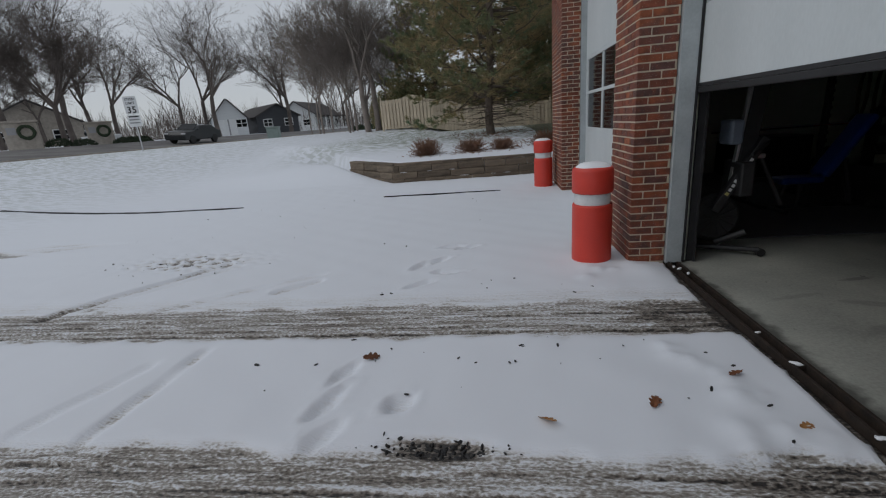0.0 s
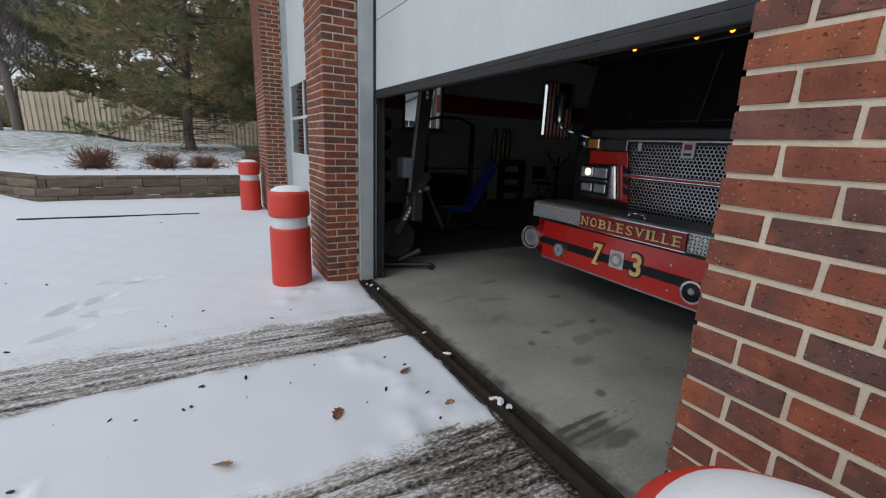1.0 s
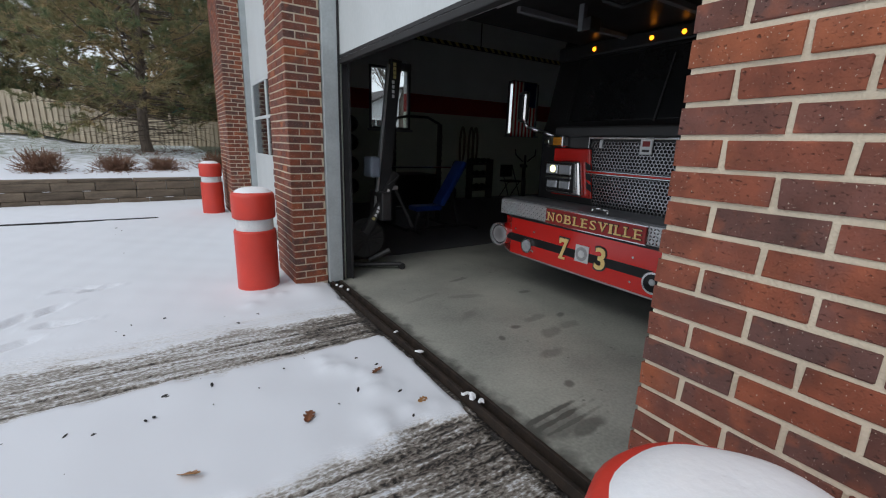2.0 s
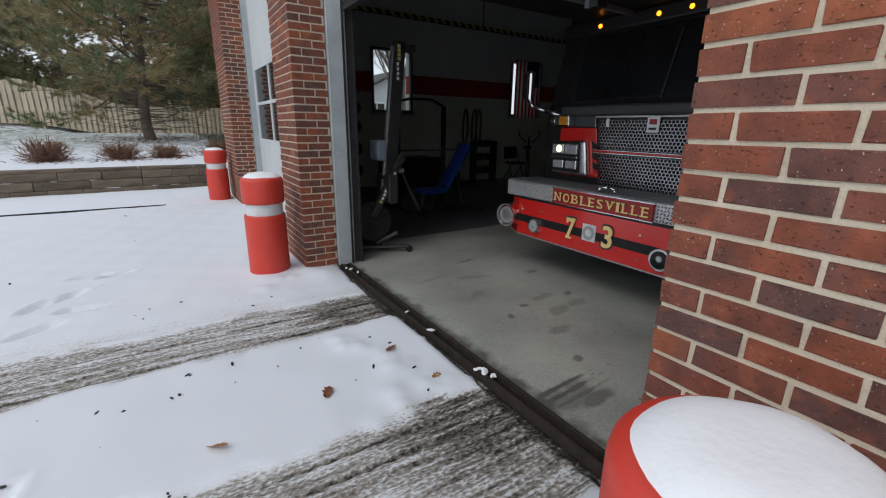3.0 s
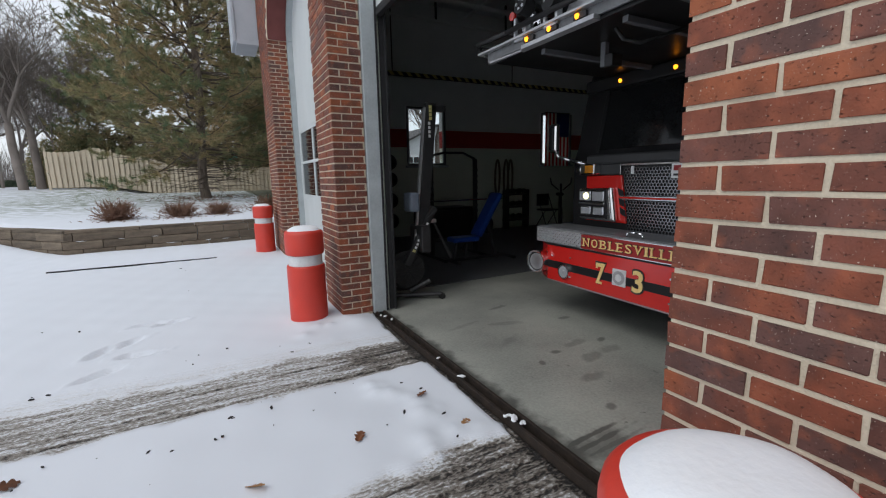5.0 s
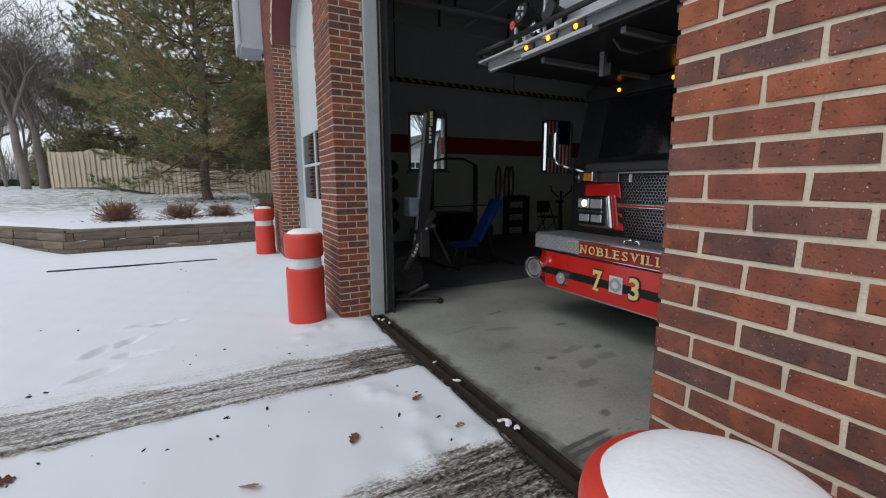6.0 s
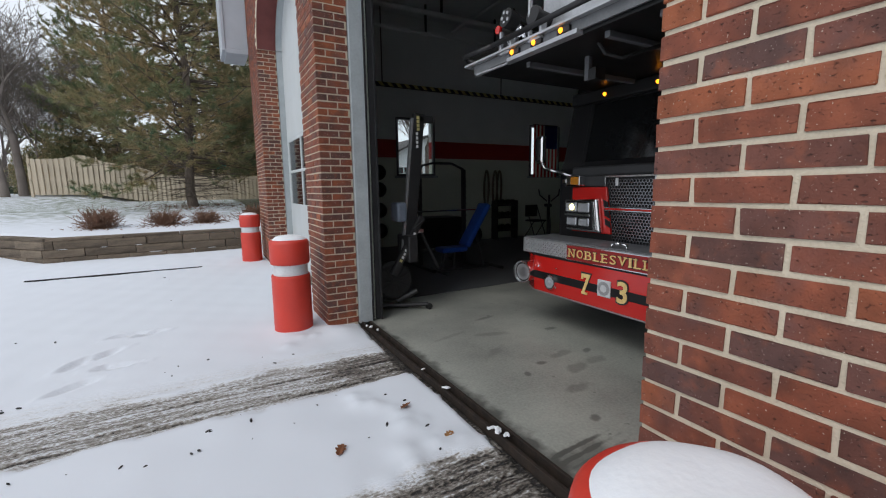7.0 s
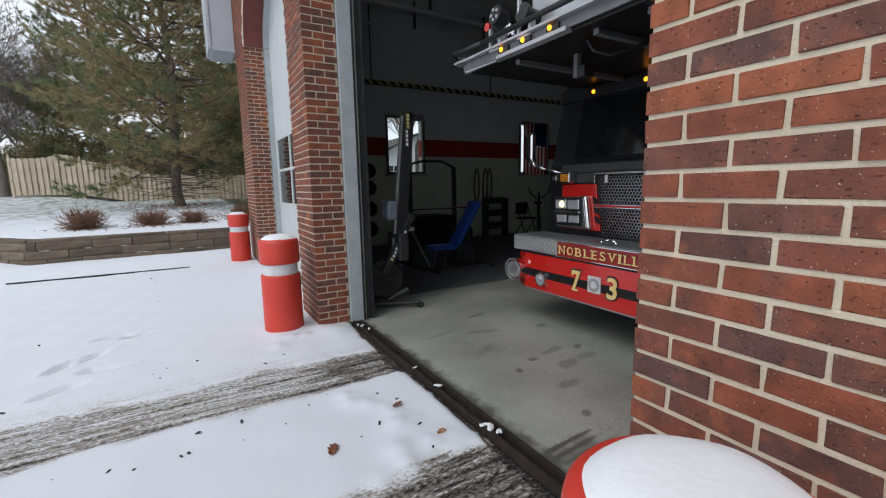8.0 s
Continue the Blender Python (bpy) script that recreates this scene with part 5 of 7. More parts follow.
def honeycomb(y0, y1, z0, z1, pitch, rim, x, deep):
    """A punched sheet: hexagonal rings side by side."""
    verts, faces = [], []
    rows = int((z1 - z0) / (pitch * 0.866))
    cols = int((y1 - y0) / pitch)
    ro, ri = pitch / 1.732, pitch / 1.732 - rim
    for r in range(rows):
        for c in range(cols):
            cy, cz = y0 + (c + 0.5 + 0.5 * (r % 2)) * pitch, z0 + (r + 0.6) * pitch * 0.866
            if cy + ro > y1 - 0.142 * (1.455 - cz) or cz + ro > z1 + 0.01:
                continue
            n = len(verts)
            for rad, dx in ((ro, 0), (ri, 0), (ri, deep)):
                for k in range(6):
                    a = math.pi / 6 + k * math.pi / 3
                    verts.append((x + dx, cy + rad * math.cos(a), cz + rad * math.sin(a)))
            for k in range(6):
                j = (k + 1) % 6
                faces.append((n + k, n + j, n + 6 + j, n + 6 + k))
                faces.append((n + 6 + k, n + 6 + j, n + 12 + j, n + 12 + k))
    bm = bmesh.new()
    vs = [bm.verts.new(v) for v in verts]
    for f in faces:
        bm.faces.new([vs[i] for i in f])
    return bm


def disc(x0, x1, y, z, r, r1=None, seg=28):
    return tube((x1, y, z), (x0, y, z), r, r if r1 is None else r1, seg)


def fire_truck():
    t = thing("fire_truck", pose(1.78, 1.60, 0.004), "red and black fire truck with chrome grille and aerial platform", "fire truck")
    out = [(0, -0.86), (0, 0.86), (0.10, 1.05), (0.22, 1.08), (0.62, 1.08), (0.62, -1.08), (0.22, -1.08), (0.10, -1.05)]
    bumper = part("bumper", prism(out, 0.37, 0.715, 0.008), TRUCK_RED, t, "glossy red steel bumper")
    part("stripe", box(-0.003, 0.05, -0.86, 0.86, 0.492, 0.562), TRUCK_BLACK, bumper, "black stripe")
    part("lip", prism([(x - 0.004 if x < 0.5 else x, y * 1.004) for x, y in out], 0.708, 0.724), TRUCK_BLACK, bumper)
    part("edge", prism([(x - 0.003 if x < 0.5 else x, y * 1.003) for x, y in out], 0.362, 0.372), ALU, bumper, "thin bright lower edge")
    for y, z in ((0.80, 0.61), (0.56, 0.62), (0.56, 0.44), (-0.42, 0.62), (-0.42, 0.44), (-0.75, 0.62)):
        part("bolt", disc(-0.006, 0.002, y, z, 0.008, seg=10), CHROME, bumper)
    siren = part("siren", lathe([(0.09, 0), (0.100, 0.01), (0.102, 0.15), (0.109, 0.175), (0.109, 0.195), (0.096, 0.195), (0.088, 0.168)], 36), CHROME, t, "round chrome siren speaker", smooth=False)
    siren.matrix_basis = pose(0.105, 0.975, 0.535, 0, -90, 9)
    part("cone", lathe([(0.004, 0.160), (0.092, 0.160), (0.092, 0.172), (0.004, 0.172)], 30), DARK_METAL, siren, "dark siren cone")
    for r in (0.074, 0.050, 0.026):
        ring = part("grille_ring", lathe([(r - 0.006, 0.166), (r + 0.006, 0.166), (r + 0.006, 0.178), (r - 0.006, 0.178)], 28), ALU, siren)
    for y, z, r in ((0.62, 0.483, 0.066), (-0.60, 0.485, 0.078)):
        lamp = part("fog_lamp", disc(-0.03, 0.02, y, z, r), CHROME, t, "round chrome fog lamp")
        part("lens", disc(-0.034, -0.02, y, z, r * 0.86, r * 0.8), DARK_GLASS if r > 0.07 else LENS_GREY, lamp)
        part("bulb", disc(-0.042, -0.03, y, z + r * 0.1, r * 0.35, r * 0.2), LENS_GREY, lamp)
    # deck box of tread plate
    deck = part("deck_box", box(0.015, 0.42, -1.05, 1.05, 0.724, 0.862, 0.006), ALU, t, "tread plate box on the bumper")
    bm = bmesh.new()
    for i in range(84):
        for j in range(5):
            y, z = -1.035 + i * 0.0248, 0.742 + j * 0.0245
            a = math.pi / 4 * (1 if (i + j) % 2 else -1)
            c, s = math.cos(a), math.sin(a)
            q = [(0.0128, 0), (0, 0.0062), (-0.0128, 0), (0, -0.0062)]
            lo = [bm.verts.new((0.014, y + u * c - v * s, z + u * s + v * c)) for u, v in q]
            top = bm.verts.new((0.0095, y, z))
            for k in range(4):
                bm.faces.new((lo[k], lo[(k + 1) % 4], top))
    tagged(part("tread", bm, CHROME, deck), kind="stuff")
    part("deck_top", box(0.03, 0.41, -1.04, 1.04, 0.862, 0.872, 0.003), TRUCK_GREY, deck)
    grab = bmesh.new()
    add_pipe(grab, [(0.06, 0.02, 0.868), (0.06, 0.01, 0.905), (0.06, -0.06, 0.912), (0.06, -0.12, 0.905), (0.06, -0.13, 0.868)], 0.008, 8)
    part("grab_handle", grab, CHROME, deck, "chrome grab handle", smooth=True)
    sign = part("name_board", box(-0.006, 0.016, -0.49, 0.435, 0.728, 0.852, 0.003), SIGN_RED, t, "dark red name board with gold letters")
    slab_word("NOBLESVILLE", 0.87, 0.072, 0.006, pose(-0.0095, -0.030, 0.79) @ FACE_WEST, INK, sign, 0.007)
    slab_word("NOBLESVILLE", 0.87, 0.072, 0.008, pose(-0.0105, -0.030, 0.79) @ FACE_WEST, GOLD, sign, 0.0)
    for z in (0.724, 0.853):
        part("trim_strip", box(-0.008, 0.016, -0.50, 0.445, z, z + 0.006), CHROME, sign)
    for y, ch in ((0.205, "7"), (-0.155, "3")):
        letter_part("number_outline", ch, 0.118, 0.200, 0.002, pose(-0.0045, y, 0.545) @ FACE_WEST, INK, bumper)
        letter_part("number", ch, 0.094, 0.174, 0.003, pose(-0.0075, y, 0.545) @ FACE_WEST, GOLD, bumper, "gold number")
        if ch == "7":
            part("serif", box(-0.0115, -0.0035, y + 0.032, y + 0.048, 0.585, 0.632), GOLD, bumper)
            part("serif", box(-0.0115, -0.0035, y - 0.018, y + 0.044, 0.456, 0.474), GOLD, bumper)
    plate = part("badge_plate", box(-0.008, 0.002, -0.045, 0.085, 0.475, 0.612, 0.004), PLATE_GREY, bumper, "grey square badge plate")
    part("badge_ring", lathe([(0.046, -0.002), (0.056, -0.002), (0.056, 0.002), (0.046, 0.002)], 28), EMBLEM_GREY, plate).matrix_basis = pose(-0.009, 0.02, 0.543, 0, -90, 0)
    part("badge_disc", lathe([(0.001, 0), (0.03, 0), (0.03, 0.005), (0.001, 0.005)], 20), PLATE_GREY, plate).matrix_basis = pose(-0.009, 0.02, 0.543, 0, -90, 0)
    # cab
    F = 0.40
    side = [(F, 0.55), (F, 1.53), (F + 0.03, 1.57), (F + 0.16, 2.16), (F + 0.22, 2.36), (F + 0.5, 2.47), (3.6, 2.47), (3.6, 0.55)]
    bm = bmesh.new()
    half = 0.98
    a = [bm.verts.new((x, -half, z)) for x, z in side]
    b = [bm.verts.new((x, half, z)) for x, z in side]
    bm.faces.new(a)
    bm.faces.new(b[::-1])
    for i in range(len(a)):
        j = (i + 1) % len(a)
        bm.faces.new((a[i], b[i], b[j], a[j]))
    bmesh.ops.recalc_face_normals(bm, faces=bm.faces)
    bmesh.ops.bevel(bm, geom=list(bm.edges), offset=0.05, segments=3, affect="EDGES", profile=0.5)
    cab = part("cab", bm, TRUCK_BLACK, t, "black upper cab")
    m = Matrix.Translation((F + 0.03, 0, 1.57)) @ pose(0, 0, 0, 0, math.degrees(math.atan2(0.13, 0.59)), 0)
    wind = part("windshield", box(-0.012, 0.004, -0.86, 0.66, 0.02, 0.56, 0.004), DARK_GLASS, cab, "dark raked windshield")
    wind.matrix_basis = m
    for y in (-0.88, 0.68):
        post = part("windshield_post", box(-0.016, 0.01, y - 0.02, y + 0.02, 0.0, 0.58, 0.004), TRUCK_BLACK, cab)
        post.matrix_basis = m
    for y in (-0.17,):
        arm = part("wiper", tube((-0.024, y, 0.0), (-0.024, y - 0.03, 0.5), 0.007, 0.005, 8), TRUCK_COWL, cab)
        arm.matrix_basis = m
    part("brow", box(F - 0.02, F + 0.06, -0.95, 0.78, 1.455, 1.545, 0.02), TRUCK_COWL, cab, "dark grey cowl under the windshield")
    part("visor", box(F + 0.12, F + 0.45, -0.95, 0.95, 2.14, 2.26, 0.02), TRUCK_BLACK, cab)
    for y in (0.54, 0.01, -0.24, -0.49, -0.92):
        lamp = part("marker_lamp", lathe([(0.001, 0.018), (0.009, 0.016), (0.016, 0.008), (0.018, 0)], 14), AMBER, cab, "lit amber marker lamp")
        lamp.matrix_basis = pose(F + 0.118, y, 2.195, 0, -90, 0)
    # grille
    part("grille_back", box(F - 0.004, F + 0.02, -0.67, 0.36, 0.868, 1.455), TRUCK_BLACK, cab)
    for z0, z1 in ((0.872, 1.135), (1.18, 1.435)):
        part("grille", honeycomb(-0.66, 0.365, z0, z1, 0.030, 0.0042, F - 0.02, 0.012), GRILLE_METAL, cab, "polished honeycomb grille")
    part("grille_bar", box(F - 0.035, F - 0.004, -0.66, 0.36, 1.143, 1.153, 0.003), CHROME, cab)
    part("grille_bar", box(F - 0.03, F - 0.004, -0.66, 0.36, 1.153, 1.168, 0.002), TRUCK_RED, cab)
    part("grille_bar", box(F - 0.035, F - 0.004, -0.66, 0.36, 1.168, 1.177, 0.003), CHROME, cab)
    part("grille_frame", add_box(box(F - 0.036, F, -0.57, 0.37, 1.437, 1.455, 0.004), F - 0.03, F - 0.002, 0.366, 0.374, 1.36, 1.437, 0.003), CHROME, cab)
    badge = part("maker_badge", box(F - 0.034, F - 0.022, -0.215, -0.115, 1.325, 1.445, 0.004), SIGN_WHITE, cab, "small white maker badge")
    part("badge_bar", box(F - 0.036, F - 0.033, -0.195, -0.135, 1.385, 1.425), SIGN_RED, badge)
    part("badge_bar", box(F - 0.036, F - 0.033, -0.195, -0.135, 1.345, 1.362), INK, badge)
    part("decal", box(F - 0.026, F - 0.018, 0.235, 0.262, 1.365, 1.43), SIGN_WHITE, cab)
    # red corner with headlamps
    def slanted(outline, x0, x1, mirrored=False, bevel=0.01):
        """A panel facing forward from an outline of (y, z)."""
        bm = bmesh.new()
        pts = [(-0.40 - 0.75 * y if mirrored else y, z) for y, z in outline]
        front = [bm.verts.new((x0, y, z)) for y, z in pts]
        back = [bm.verts.new((x1, y, z)) for y, z in pts]
        bm.faces.new(front)
        bm.faces.new(back[::-1])
        for i in range(len(pts)):
            j = (i + 1) % len(pts)
            bm.faces.new((front[i], back[i], back[j], front[j]))
        bmesh.ops.recalc_face_normals(bm, faces=bm.faces)
        if bevel:
            bmesh.ops.bevel(bm, geom=list(bm.edges), offset=bevel, segments=2, affect="EDGES", profile=0.5)
        return bm

    for flip in (False, True):
        part("corner_panel", slanted(((0.357, 1.355), (0.765, 1.355), (0.765, 0.93), (0.291, 0.93)), F - 0.022, F + 0.4, flip), TRUCK_RED, cab, "glossy red corner panel")
        part("upper_panel", slanted(((0.375, 1.455), (0.88, 1.455), (0.88, 1.362), (0.362, 1.362)), F - 0.012, F + 0.3, flip), TRUCK_COWL, cab, "dark grey panel above the headlamps")
        for i in range(3):
            z = 1.19 - 0.085 * i
            q = 0.33 - 0.014 * i
            part("slash", slanted(((q + 0.06, z + 0.055), (q + 0.005, z + 0.03), (q - 0.01, z - 0.03), (q + 0.05, z - 0.005)), F - 0.026, F - 0.021, flip, 0), TRUCK_BLACK, cab)
        bezel = part("headlamp", slanted(((0.813, 1.235), (0.425, 1.25), (0.372, 0.94), (0.792, 0.944)), F - 0.07, F - 0.015, flip, 0.018), CHROME, t, "chrome headlamp cluster with four lenses")
        part("bezel_inset", slanted(((0.795, 1.222), (0.475, 1.23), (0.455, 0.965), (0.782, 0.965)), F - 0.075, F - 0.06, flip, 0.004), TRUCK_BLACK, bezel)
        part("bezel_rib", slanted(((0.46, 1.225), (0.44, 1.226), (0.40, 0.965), (0.42, 0.965)), F - 0.086, F - 0.065, flip, 0.004), CHROME, bezel)
        part("bezel_rib", slanted(((0.79, 1.108), (0.48, 1.108), (0.478, 1.085), (0.79, 1.085)), F - 0.092, F - 0.07, flip, 0.006), CHROME, bezel)
        for y0, y1, z0, z1 in ((0.645, 0.785, 1.118, 1.215), (0.49, 0.63, 1.118, 1.215), (0.64, 0.765, 0.99, 1.07), (0.488, 0.615, 0.99, 1.07)):
            rim = part("lens_rim", slanted(((y0, z0), (y1, z0), (y1, z1), (y0, z1)), F - 0.088, F - 0.07, flip, 0.012), CHROME, bezel)
            part("lens", slanted(((y0 + 0.008, z0 + 0.008), (y1 - 0.008, z0 + 0.008), (y1 - 0.008, z1 - 0.008), (y0 + 0.008, z1 - 0.008)), F - 0.093, F - 0.084, flip, 0.003), LENS_GREY, rim)
            if not flip and y1 > 0.78:
                part("bulb", disc(F - 0.099, F - 0.09, y0 + 0.05, z0 + 0.05, 0.034, 0.030, 18), HEADLAMP, rim, "lit headlamp")
    turn = part("turn_signal", box(F - 0.10, F - 0.012, 0.60, 0.775, 1.365, 1.465, 0.012), CHROME, t, "chrome turn signal with amber lens")
    part("lens", box(F - 0.106, F - 0.09, 0.612, 0.715, 1.378, 1.452, 0.008), AMBER_OFF, turn)
    part("bracket", box(F - 0.09, F - 0.02, 0.775, 0.84, 1.385, 1.435, 0.012), CHROME, turn)
    arm = bmesh.new()
    add_pipe(arm, [(F - 0.02, 0.74, 1.455), (F - 0.07, 0.94, 1.51), (F - 0.08, 1.08, 1.545), (F - 0.08, 1.145, 1.60)], 0.017, 10)
    mirror = part("mirror", box(F - 0.11, F - 0.05, 1.10, 1.225, 1.595, 1.88, 0.027), CHROME, t, "tall chrome-backed side mirror on a chrome arm")
    part("mirror_arm", arm, CHROME, mirror, smooth=True)
    part("mirror_shell", box(F - 0.116, F - 0.105, 1.15, 1.205, 1.63, 1.85, 0.005), TRUCK_BLACK, mirror)
    part("undercarriage", box(0.25, 3.4, -0.92, 0.92, 0.36, 0.62), TRUCK_BLACK, t)
    part("axle", tube((1.35, -0.9, 0.46), (1.35, 0.9, 0.46), 0.07), DARK_METAL, t)
    for y in (-0.98, 0.98):
        wheel = part("wheel", lathe([(0.30, -0.13), (0.46, -0.13), (0.498, -0.09), (0.498, 0.09), (0.46, 0.13), (0.30, 0.13)], 36), RUBBER, t, "black truck tyre")
        wheel.matrix_basis = pose(1.35, y, 0.498, 90, 0, 0)
        part("rim", lathe([(0.02, -0.08), (0.31, -0.11), (0.31, 0.11), (0.02, 0.08)], 30), ALU, wheel)
    part("body", box(2.6, 8.5, -1.02, 1.02, 0.55, 2.3, 0.03), TRUCK_RED, t, "red body behind the cab")
    # aerial platform over the bumper
    B = -0.73
    plat = part("platform", box(B + 0.02, 0.62, -1.0, 0.74, 2.262, 2.30, 0.008), TRUCK_BLACK, t, "aluminium aerial platform with a dark floor")
    part("toe_rail", prism([(B - 0.045, -1.0), (B - 0.045, 0.60), (B - 0.055, 0.875), (B + 0.06, 0.90), (B + 0.06, 0.885), (B - 0.01, 0.86), (B + 0.0, -1.0)], 2.347, 2.364, 0.003), PLATFORM_GREY, plat, "grey aluminium toe rail")
    part("toe_web", prism([(B - 0.005, -1.0), (B - 0.005, 0.80), (B + 0.05, 0.87), (B + 0.06, 0.86), (B + 0.012, 0.79), (B + 0.012, -1.0)], 2.283, 2.347), PLATFORM_DARK, plat)
    part("toe_lip", prism([(B + 0.01, 0.37), (B - 0.01, 0.77), (B + 0.03, 0.80), (B + 0.06, 0.37)], 2.268, 2.283, 0.003), PLATFORM_GREY, plat)
    part("toe_lip", prism([(B - 0.035, -0.34), (B - 0.035, 0.33), (B + 0.01, 0.385), (B + 0.05, 0.385), (B + 0.05, -0.34)], 2.262, 2.290, 0.004), PLATFORM_GREY, plat)
    part("corner_tread", box(B + 0.02, B + 0.2, 0.48, 0.80, 2.302, 2.312, 0.003), PLATFORM_GREY, plat)
    rail = bmesh.new()
    add_pipe(rail, [(B - 0.04, -1.0, 2.42), (B - 0.04, 0.5, 2.42), (B - 0.07, 0.84, 2.42), (B + 0.0, 0.93, 2.42), (B + 0.6, 0.93, 2.42)], 0.019, 10)
    part("guard_rail", rail, DARK_METAL, plat, "dark guard rail", smooth=True)
    part("kick_panel", box(B + 0.10, B + 0.12, -0.9, 0.10, 2.40, 2.9, 0.004), PLATFORM_GREY, plat)
    part("beam", box(B + 0.05, B + 0.13, -1.0, -0.45, 2.45, 2.52, 0.006), PLATFORM_GREY, plat)
    for y in (0.28, 0.05, -0.20):
        lamp = part("marker_lamp", lathe([(0.001, 0.016), (0.010, 0.014), (0.016, 0.007), (0.018, 0)], 14), AMBER, plat, "lit amber marker lamp")
        lamp.matrix_basis = pose(B - 0.024, y, 2.318, 0, -90, 0)
        part("lamp_mount", box(B - 0.026, B - 0.004, y - 0.07, y + 0.035, 2.300, 2.334, 0.002), DARK_METAL, plat)
    for y, z1 in ((0.42, 2.50), (0.10, 2.62)):
        hook = bmesh.new()
        add_box(hook, B - 0.03, B + 0.0, y - 0.012, y + 0.012, 2.33, z1, 0.01)
        add_box(hook, B - 0.03, B + 0.03, y - 0.13, y + 0.012, 2.33, 2.36, 0.01)
        add_box(hook, B - 0.03, B + 0.02, y - 0.13, y - 0.10, 2.33, 2.44, 0.01)
        part("bracket", hook, PLATFORM_GREY, plat, "grey cradle bracket")
    mon = bmesh.new()
    add_tube(mon, (B + 0.14, 0.30, 2.50), (B + 0.02, 0.30, 2.53), 0.05, 0.05, 20)
    add_tube(mon, (B + 0.06, 0.20, 2.43), (B + 0.06, 0.40, 2.43), 0.035, 0.035, 18)
    add_tube(mon, (B + 0.04, 0.24, 2.38), (B + 0.04, 0.24, 2.46), 0.03, 0.03, 14)
    part("nozzle", mon, CHROME, plat, "chrome water monitor nozzle")
    part("nozzle_tip", tube((B + 0.02, 0.30, 2.53), (B - 0.07, 0.30, 2.55), 0.058, 0.066, 22), RUBBER, plat)
    wheel = bmesh.new()
    for i in range(5):
        a = 2 * math.pi * i / 5
        add_tube(wheel, (B - 0.078, 0.30 + 0.035 * math.cos(a), 2.552 + 0.035 * math.sin(a)), (B - 0.068, 0.30 + 0.035 * math.cos(a), 2.552 + 0.035 * math.sin(a)), 0.012, 0.012, 10)
    part("nozzle_teeth", wheel, PLATFORM_GREY, plat)
    mon = bmesh.new()
    add_tube(mon, (B + 0.10, 0.06, 2.47), (B + 0.0, 0.06, 2.49), 0.055, 0.05, 20)
    add_tube(mon, (B + 0.0, 0.06, 2.49), (B - 0.03, 0.06, 2.495), 0.062, 0.062, 20)
    part("spotlight", mon, DARK_METAL, plat, "black work light")
    part("handwheel", disc(B - 0.03, B - 0.01, 0.45, 2.52, 0.03), TRUCK_RED, plat, "red hand wheel")
    part("control_box", box(B + 0.10, B + 0.3, 0.3, 0.62, 2.33, 2.5, 0.01), TRUCK_BLACK, plat)
    hose = bmesh.new()
    add_pipe(hose, [(B + 0.2, -0.3, 2.25), (B + 0.22, -0.34, 2.18), (B + 0.3, -0.4, 2.15), (B + 0.45, -0.5, 2.2), (B + 0.6, -0.55, 2.25)], 0.012, 8)
    part("cable", hose, RUBBER, plat)
    for y in (0.25, -0.45, -0.8):
        part("floor_rib", box(B + 0.1, 0.6, y - 0.02, y + 0.02, 2.225, 2.262, 0.004), TRUCK_GREY, plat)
    for y in (-0.05,):
        part("hanger", box(B + 0.38, B + 0.42, y - 0.01, y + 0.03, 2.10, 2.262, 0.004), TRUCK_GREY, plat)
        part("work_lamp", box(B + 0.36, B + 0.46, y - 0.09, y - 0.02, 2.09, 2.17, 0.008), DARK_METAL, plat)
    for y in (0.38, -0.38):
        lad = bmesh.new()
        add_box(lad, 0.5, 7.0, y - 0.04, y + 0.04, 2.56, 2.64)
        add_box(lad, 0.5, 7.0, y - 0.03, y + 0.03, 2.95, 3.02)
        for i in range(14):
            add_tube(lad, (0.6 + 0.45 * i, y, 2.62), (0.82 + 0.45 * i, y, 2.98), 0.02, 0.02, 6)
        part("ladder_beam", lad, ALU, t, "aluminium ladder beam")
    return t


fire_truck()


# ---- gym corner ----
setting("gym_mat", box(0.62, 9.0, 4.07, 8.55, 0.004, 0.016, 0.003), GYM_MAT, "black rubber gym flooring", "mat")


